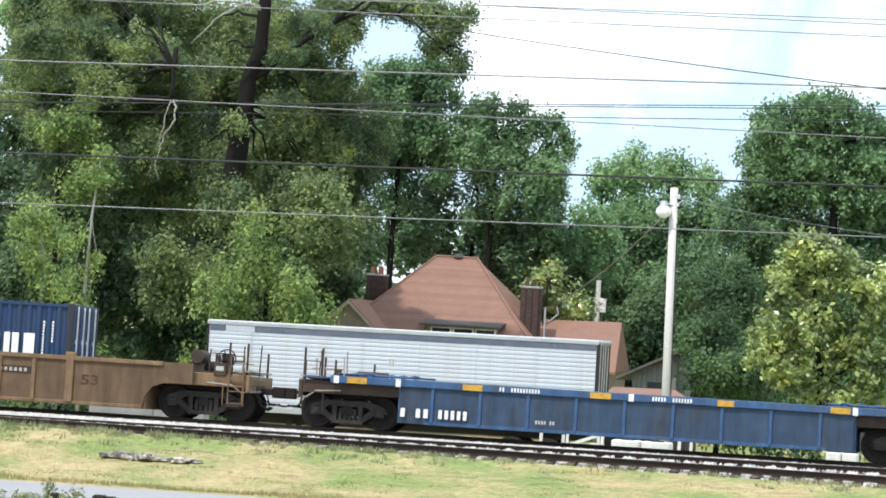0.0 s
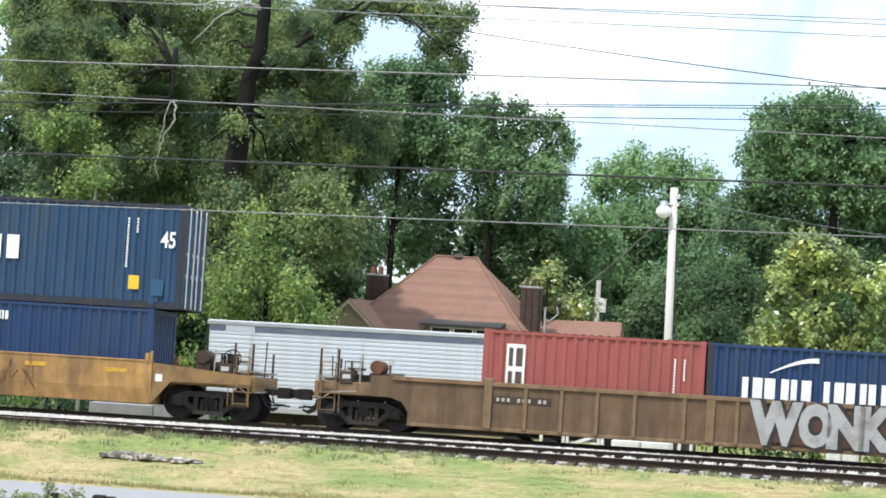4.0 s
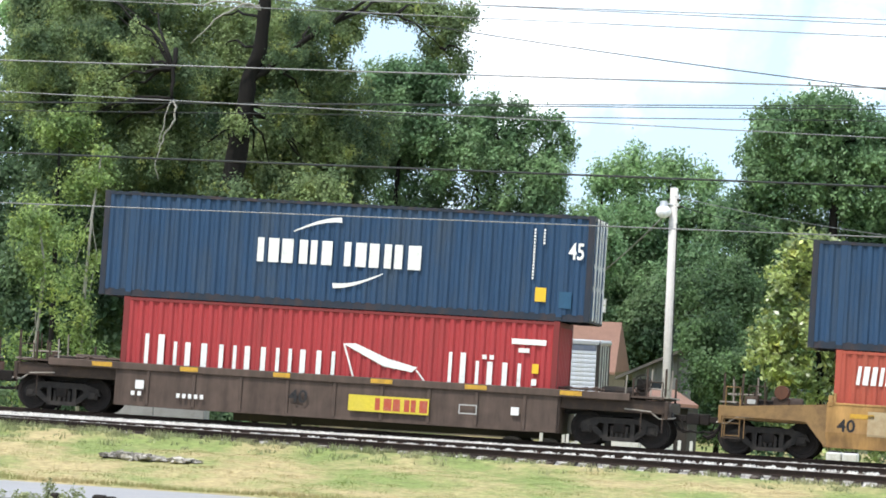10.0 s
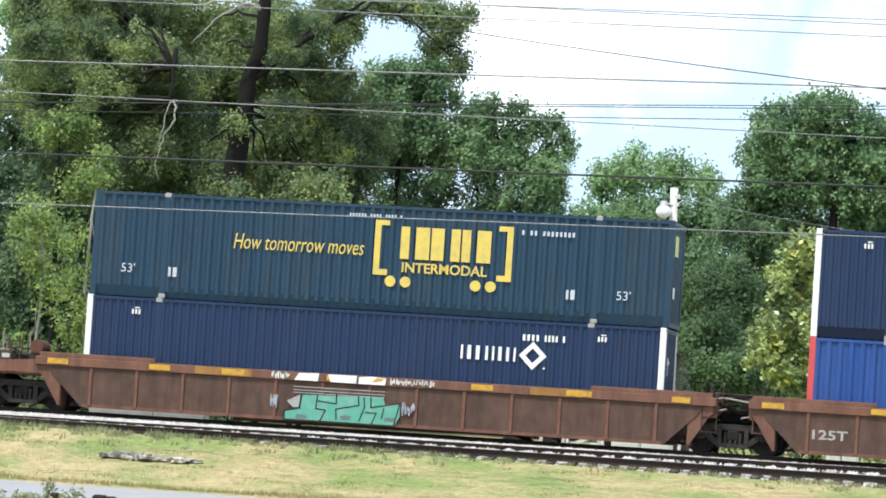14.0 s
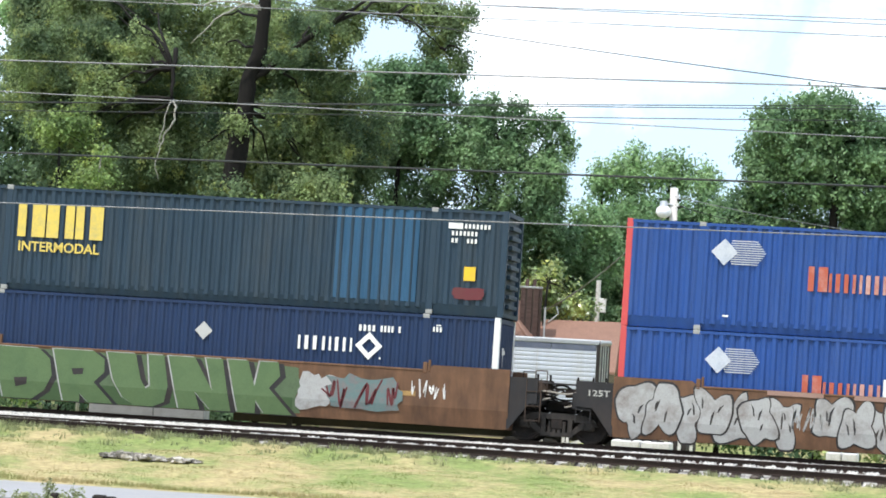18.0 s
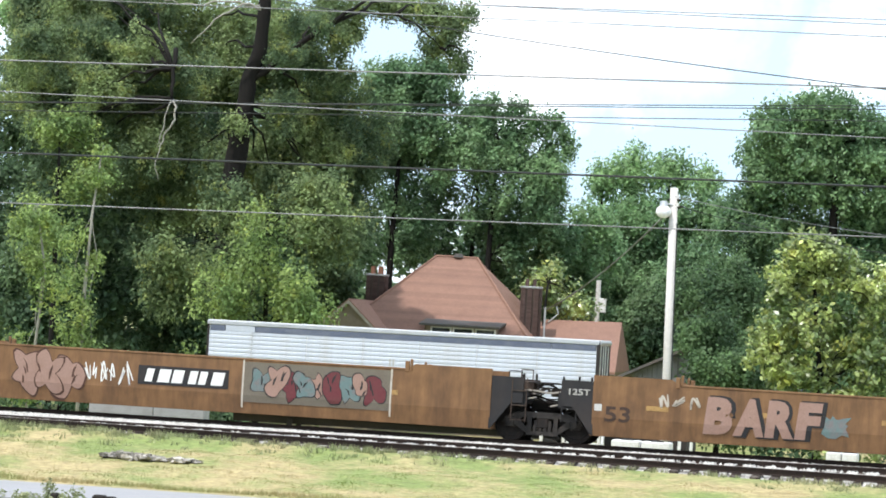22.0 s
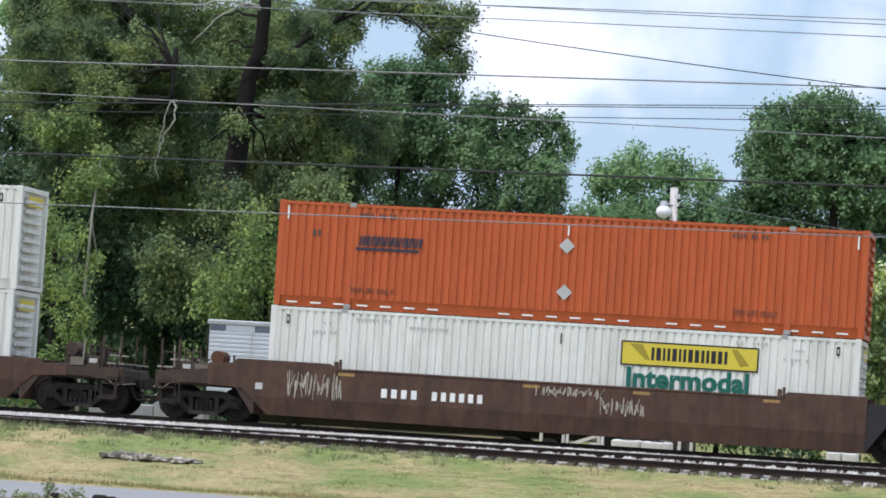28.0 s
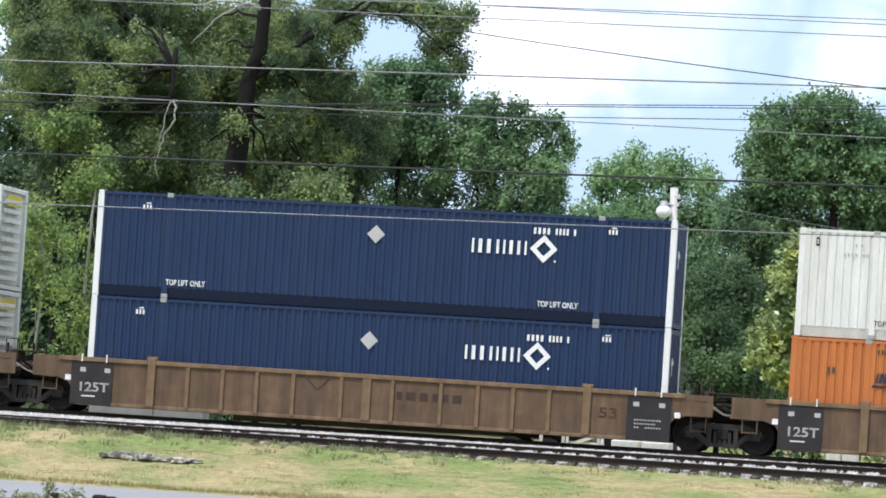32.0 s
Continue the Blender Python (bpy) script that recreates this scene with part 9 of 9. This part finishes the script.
tree("tall deep green tree with a pointed top", [(-30.8, 58, -1.3), (-30.8, 58, 6), (-30.6, 58, 12.5)], 0.22, 0.06, MID_A, M_DEEP, 31, size=0.16, twigs=125, form=(0.8, 0.8, 0.9), fringe=0.6)
tree("tall deep green tree with spiky tips", [(-26.5, 58, -1.3), (-26.5, 58, 6), (-26.4, 58, 11.5)], 0.22, 0.06, MID_B + TUFTS, M_DEEP, 32, size=0.16, twigs=130, form=(0.7, 0.7, 1.1), fringe=0.2)
tree("thin woodland tree with gaps of sky", [(-27.9, 62, -1.3), (-28, 62, 5), (-27.8, 62, 9)], 0.18, 0.06,
     [(-28.3, 62, 7.4, 3.4, 1.5, 2.6, 0.6, 46), (-28.6, 62, 11.0, 1.0, 1.2, 1.6, 0.5, 18), (-27.9, 60, 11.5, 0.9, 0.8, 1.0, 0.42, 20), (-24.5, 62, 5.0, 3.0, 1.5, 1.5, 0.6, 30)], M_DARKG, 33, size=0.19, twigs=90)
tree("small sunlit tree beside the chimney", [(-22.8, 50.5, -1.3), (-22.8, 50.5, 3), (-22.7, 50.5, 5)], 0.1, 0.04,
     [(-22.7, 51.5, 4.7, 1.0, 0.7, 1.0, 0.34, 26), (-21.6, 52, 3.9, 0.8, 0.7, 0.6, 0.34, 12)], M_MAGN, 34, size=0.17, leaves=5)
# rounded trees further off, and the wood to the right
for i, (x, y, z, rx, rz, n, m, r) in enumerate(((-23.4, 70, 9.9, 0.8, 0.8, 24, M_MIDG, 0.34), (-22.0, 70, 10.5, 0.9, 1.1, 30, M_MIDG, 0.36), (-20.3, 70, 10.5, 0.9, 1.0, 28, M_MIDG, 0.34), (-18.8, 70, 10.1, 0.7, 0.9, 20, M_MIDG, 0.32), (-21.3, 69, 8.2, 2.3, 1.3, 60, M_MIDG, 0.5),
                                                (-18.4, 69, 7.9, 1.3, 1.5, 40, M_DEEP, 0.5), (-21.5, 68, 5.2, 4.5, 2.6, 80, M_DEEP, 0.8), (-17.8, 66, 4.5, 3.2, 3.2, 64, M_DEEP, 0.8), (-18.5, 60, 2.6, 3.4, 2.6, 56, M_DARKG, 0.8), (-22.9, 62, 6.6, 1.6, 1.9, 50, M_MIDG, 0.5))):
    tree("rounded mid green tree at the edge of the wood", [(x, y, -1.3), (x, y, z * 0.6), (x, y, z + rz * 0.5)], 0.18, 0.05, [(x, y, z, rx, 1.8, rz, r, n)], m, 40 + i, size=0.17, twigs=120, twiggy=6, form=(0.85, 0.85, 0.8), fringe=0.35)
BIG = [(-12.1, 55, 12.6, 1.6, 1.6, 1.0, 0.5, 40), (-13.8, 55, 11.9, 1.2, 1.6, 1.1, 0.5, 32), (-14.7, 55, 10.3, 0.9, 1.4, 1.2, 0.5, 22), (-10.3, 55, 11.5, 1.3, 1.6, 1.2, 0.5, 36), (-12.5, 55.5, 10.4, 2.4, 1.8, 1.4, 0.65, 56), (-10.1, 55.5, 9.9, 1.4, 1.8, 1.7, 0.6, 40)]
BIG_LOW = [(-15.0, 56, 8.2, 1.4, 1.5, 1.4, 0.6, 30), (-13.0, 57, 7.6, 1.9, 1.5, 1.4, 0.65, 36), (-12.0, 56, 4.0, 4.0, 2.2, 3.4, 0.8, 80), (-7.4, 56, 9.5, 1.8, 2.0, 3.4, 0.7, 44), (-9.2, 57, 6.6, 2.6, 1.6, 1.8, 0.7, 46), (-9.4, 56, 8.2, 1.8, 1.2, 0.9, 0.6, 34)]
tree("large spreading dark green tree", [(-11.5, 55, -1.3), (-11.5, 55, 6), (-11.6, 55, 11.5)], 0.35, 0.1, BIG + BIG_LOW, M_DEEP, 50, size=0.17, twigs=115, twiggy=18, form=(0.85, 0.85, 0.68), fringe=0.6)
BUSH = [(-13.2, 32, 4.7, 1.0, 1.1, 1.2, 0.42, 34), (-13.6, 30, 3.1, 1.2, 1.1, 1.0, 0.42, 36), (-12.2, 28, 2.2, 1.2, 1.0, 1.0, 0.42, 32), (-13.4, 27, 1.8, 1.0, 0.8, 0.6, 0.36, 24), (-15.2, 38, 4.4, 0.8, 1.0, 0.9, 0.42, 22), (-13.0, 36, 6.5, 0.8, 1.1, 1.0, 0.42, 24), (-12.6, 30, 0.6, 1.6, 1.0, 1.2, 0.5, 26)]
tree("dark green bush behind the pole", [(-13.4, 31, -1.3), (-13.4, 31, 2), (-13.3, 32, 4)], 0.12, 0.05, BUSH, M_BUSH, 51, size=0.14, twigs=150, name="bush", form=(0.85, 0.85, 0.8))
MAGN = [(-9.8, 22, 6.1, 0.8, 0.9, 0.6, 0.36, 24), (-10.4, 22, 5.1, 0.7, 0.9, 0.9, 0.36, 24), (-8.9, 22, 5.4, 0.9, 1.0, 0.9, 0.38, 30), (-7.7, 22, 4.9, 0.7, 1.0, 1.1, 0.4, 26), (-10.5, 22, 3.6, 1.0, 1.0, 0.9, 0.4, 28), (-9.1, 22, 3.5, 1.3, 1.2, 1.1, 0.42, 36),
        (-7.6, 22, 2.7, 0.9, 1.0, 1.1, 0.42, 26), (-9.8, 22, 2.2, 1.5, 1.0, 0.7, 0.4, 28), (-11.2, 22, 3.0, 0.5, 0.8, 0.7, 0.34, 12), (-8.4, 22, 0.8, 2.6, 1.0, 1.3, 0.46, 40)]
tree("magnolia with broad glossy yellow green leaves", [(-9.2, 22, -1.3), (-9.2, 22, 2), (-9.6, 22, 5.4)], 0.14, 0.05, MAGN + [(-6.0, 22.5, 3.0, 1.2, 1.2, 2.8, 0.5, 40)], M_MAGN, 52, size=0.20, twigs=85, leaves=6, droop=0.1, spread=0.10, form=(0.95, 0.95, 0.85), broad=True, ragged=0.65)


def far_woods():
    """The closed wall of woodland behind the trees."""
    rng = np.random.RandomState(77)
    env = [(x, 82, 3.2, 4.2, 2.0, 4.6 if x < -30 else 3.6, 1.6, 16) for x in range(-66, 6, 5)]
    env += [(x, 84, 10.5, 4.5, 2.0, 5.0, 1.7, 16) for x in range(-48, -38, 5)]
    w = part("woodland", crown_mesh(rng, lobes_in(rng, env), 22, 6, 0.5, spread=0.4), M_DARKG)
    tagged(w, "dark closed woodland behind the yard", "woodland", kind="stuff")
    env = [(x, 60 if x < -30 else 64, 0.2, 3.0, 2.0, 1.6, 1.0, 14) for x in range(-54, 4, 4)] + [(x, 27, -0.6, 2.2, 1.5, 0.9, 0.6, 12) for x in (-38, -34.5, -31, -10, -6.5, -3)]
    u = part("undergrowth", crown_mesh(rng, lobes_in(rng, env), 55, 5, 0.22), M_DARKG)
    tagged(u, "low green undergrowth along the yard", "undergrowth", kind="stuff")


far_woods()


def grass_tufts():
    """Mown and rough grass on the bank, weeds in the front track, weeds at the road's edge."""
    rng = np.random.RandomState(12)
    def blades(n, xr, yr, hmin, hmax, width, zf):
        x = rng.uniform(*xr, n)
        y = rng.uniform(*yr, n)
        z = np.array([zf(a, b) for a, b in zip(x, y)])
        h = rng.uniform(hmin, hmax, n)
        a = rng.uniform(0, 6.28, n)
        lx, ly = rng.normal(size=n) * 0.35 * h, rng.normal(size=n) * 0.35 * h
        c, s = np.cos(a) * width, np.sin(a) * width * 0.5
        V = np.stack([np.stack([x - c, y - s, z - 0.02], 1), np.stack([x + c, y + s, z - 0.02], 1), np.stack([x + lx, y + ly, z + h], 1)], 1).reshape(-1, 3)
        return V
    def zg(x, y):
        if y > -5.9:
            return ground_z(y) + lift(x, y) * 1.05 + 0.11 * max(0.9, min(1.0, (-15.0 - x) / 9.0)) * max(0.0, min(1.0, (y + 6.2) / 1.2))
        return ground_z(y) + 0.09 * noise.noise((x * 0.35, y * 0.5, 0)) + 0.03 * noise.noise((x * 1.3, y * 1.6, 4))
    V = np.concatenate([blades(60000, (-33, -1), (-13.9, -5.5), 0.008, 0.028, 0.014, zg), blades(9000, (-33, -1), (-13.9, -13.2), 0.04, 0.14, 0.012, zg)])
    def add(name, V, mat, label, cat):
        n = len(V) // 3
        me = bpy.data.meshes.new(name)
        me.vertices.add(3 * n)
        me.vertices.foreach_set("co", V.astype(np.float32).ravel())
        me.loops.add(3 * n)
        me.loops.foreach_set("vertex_index", np.arange(3 * n, dtype=np.int32))
        me.polygons.add(n)
        me.polygons.foreach_set("loop_start", np.arange(0, 3 * n, 3, dtype=np.int32))
        me.update(calc_edges=True)
        tagged(part(name, me, mat), label, cat, kind="stuff")
    add("grass", V, M_BLADE, "short dry and green grass on the bank", "grass")
    cl = []
    for i in range(420):
        x, y = rng.uniform(-33, -1) if i < 230 else rng.uniform(-33, -17), rng.choice([rng.uniform(-6.2, -4.4), rng.uniform(-5.4, -4.5), rng.uniform(-3.4, -2.4)], p=[0.45, 0.4, 0.15])
        z = zg(x, y) if y < -4.0 else -0.42 + lift(x, y)
        big = rng.uniform(0.5, 1.0) ** 2
        cl.append(blades(int(26 * big) + 8, (x - 0.25 * big, x + 0.25 * big), (y - 0.15, y + 0.15), 0.03, 0.06 + 0.15 * big, 0.016, lambda a, b: z))
    add("track_weeds", np.concatenate(cl), M_WEED, "sparse green weeds growing along the front track", "weeds")


M_WEED = leafmat("green weeds", (0.24, 0.28, 0.13), (0.34, 0.34, 0.19))
grass_tufts()


def road_weed(x, z1, seed, w=0.35, n=10, label="leafy green weed at the edge of the road"):
    rng = np.random.RandomState(seed)
    t = tagged(new("weed_plant"), label, "plant", "weeds by the road")
    t.location = (x, -23, -1.35)
    h = z1 + 1.35
    part("stem", tube(bmesh.new(), (0, 0, 0), (0, 0, h), 0.012, 6, 0.006), M_WEED, t)
    lob = np.array([(rng.normal() * w * 0.4, rng.normal() * 0.1, h * rng.uniform(0.45, 0.97), 0.10 + 0.1 * w) for _ in range(n)])
    part("leaves", crown_mesh(rng, lob, 700, 3, 0.075, spread=0.04), M_WEED, t)


road_weed(-21.86, -0.74, 1, 0.12, 7)
road_weed(-22.5, -1.05, 2, 0.5, 6)
road_weed(-22.1, -1.12, 3, 0.4, 5)
road_weed(-21.3, -0.95, 4, 0.15, 5)
road_weed(-21.65, -1.05, 5, 0.5, 8)
for x, s in ((-20.75, 0.14), (-20.5, 0.10), (-21.72, 0.09)):
    st = tagged(part("roadside_stone", boxes((x - s, x + s, -23.2, -22.9, -1.5, -1.0 - (0.02 if s < 0.12 else 0)), bevel=0.04), M_STEEL), "dark stone at the edge of the road", "stone", "stones by the road")
def run(t):
    """How far the train has come at t seconds: about 15.5 m/s, slowing a little."""
    return 15.65 * t - 0.0065 * t * t


def motions():
    tilt = pose(0, 0, 0, CANT)
    for thing, u, z in TRAIN:
        walk(thing, [(t, Matrix.Translation((u + run(t), TRACK_Y, 0)) @ tilt @ Matrix.Translation((0, 0, z))) for t in range(0, 33, 2)])

    # wheels roll while they are near the view
    for car, wheelset, along, r, dx in WHEELSETS:
        u = next(v for thing, v, z in TRAIN if thing is car) + along
        seen = [f / 30 for f in range(961) if -36 < u + run(f / 30) < 0]
        if len(seen) < 3:
            continue
        times = sorted({0.0, 32.0, *seen})
        start, stop = run(seen[0]), run(seen[-1])
        walk(wheelset, [(t, pose(dx, 0, r, 0, math.degrees((min(max(run(t), start), stop) - start) / r), 0)) for t in times])


motions()
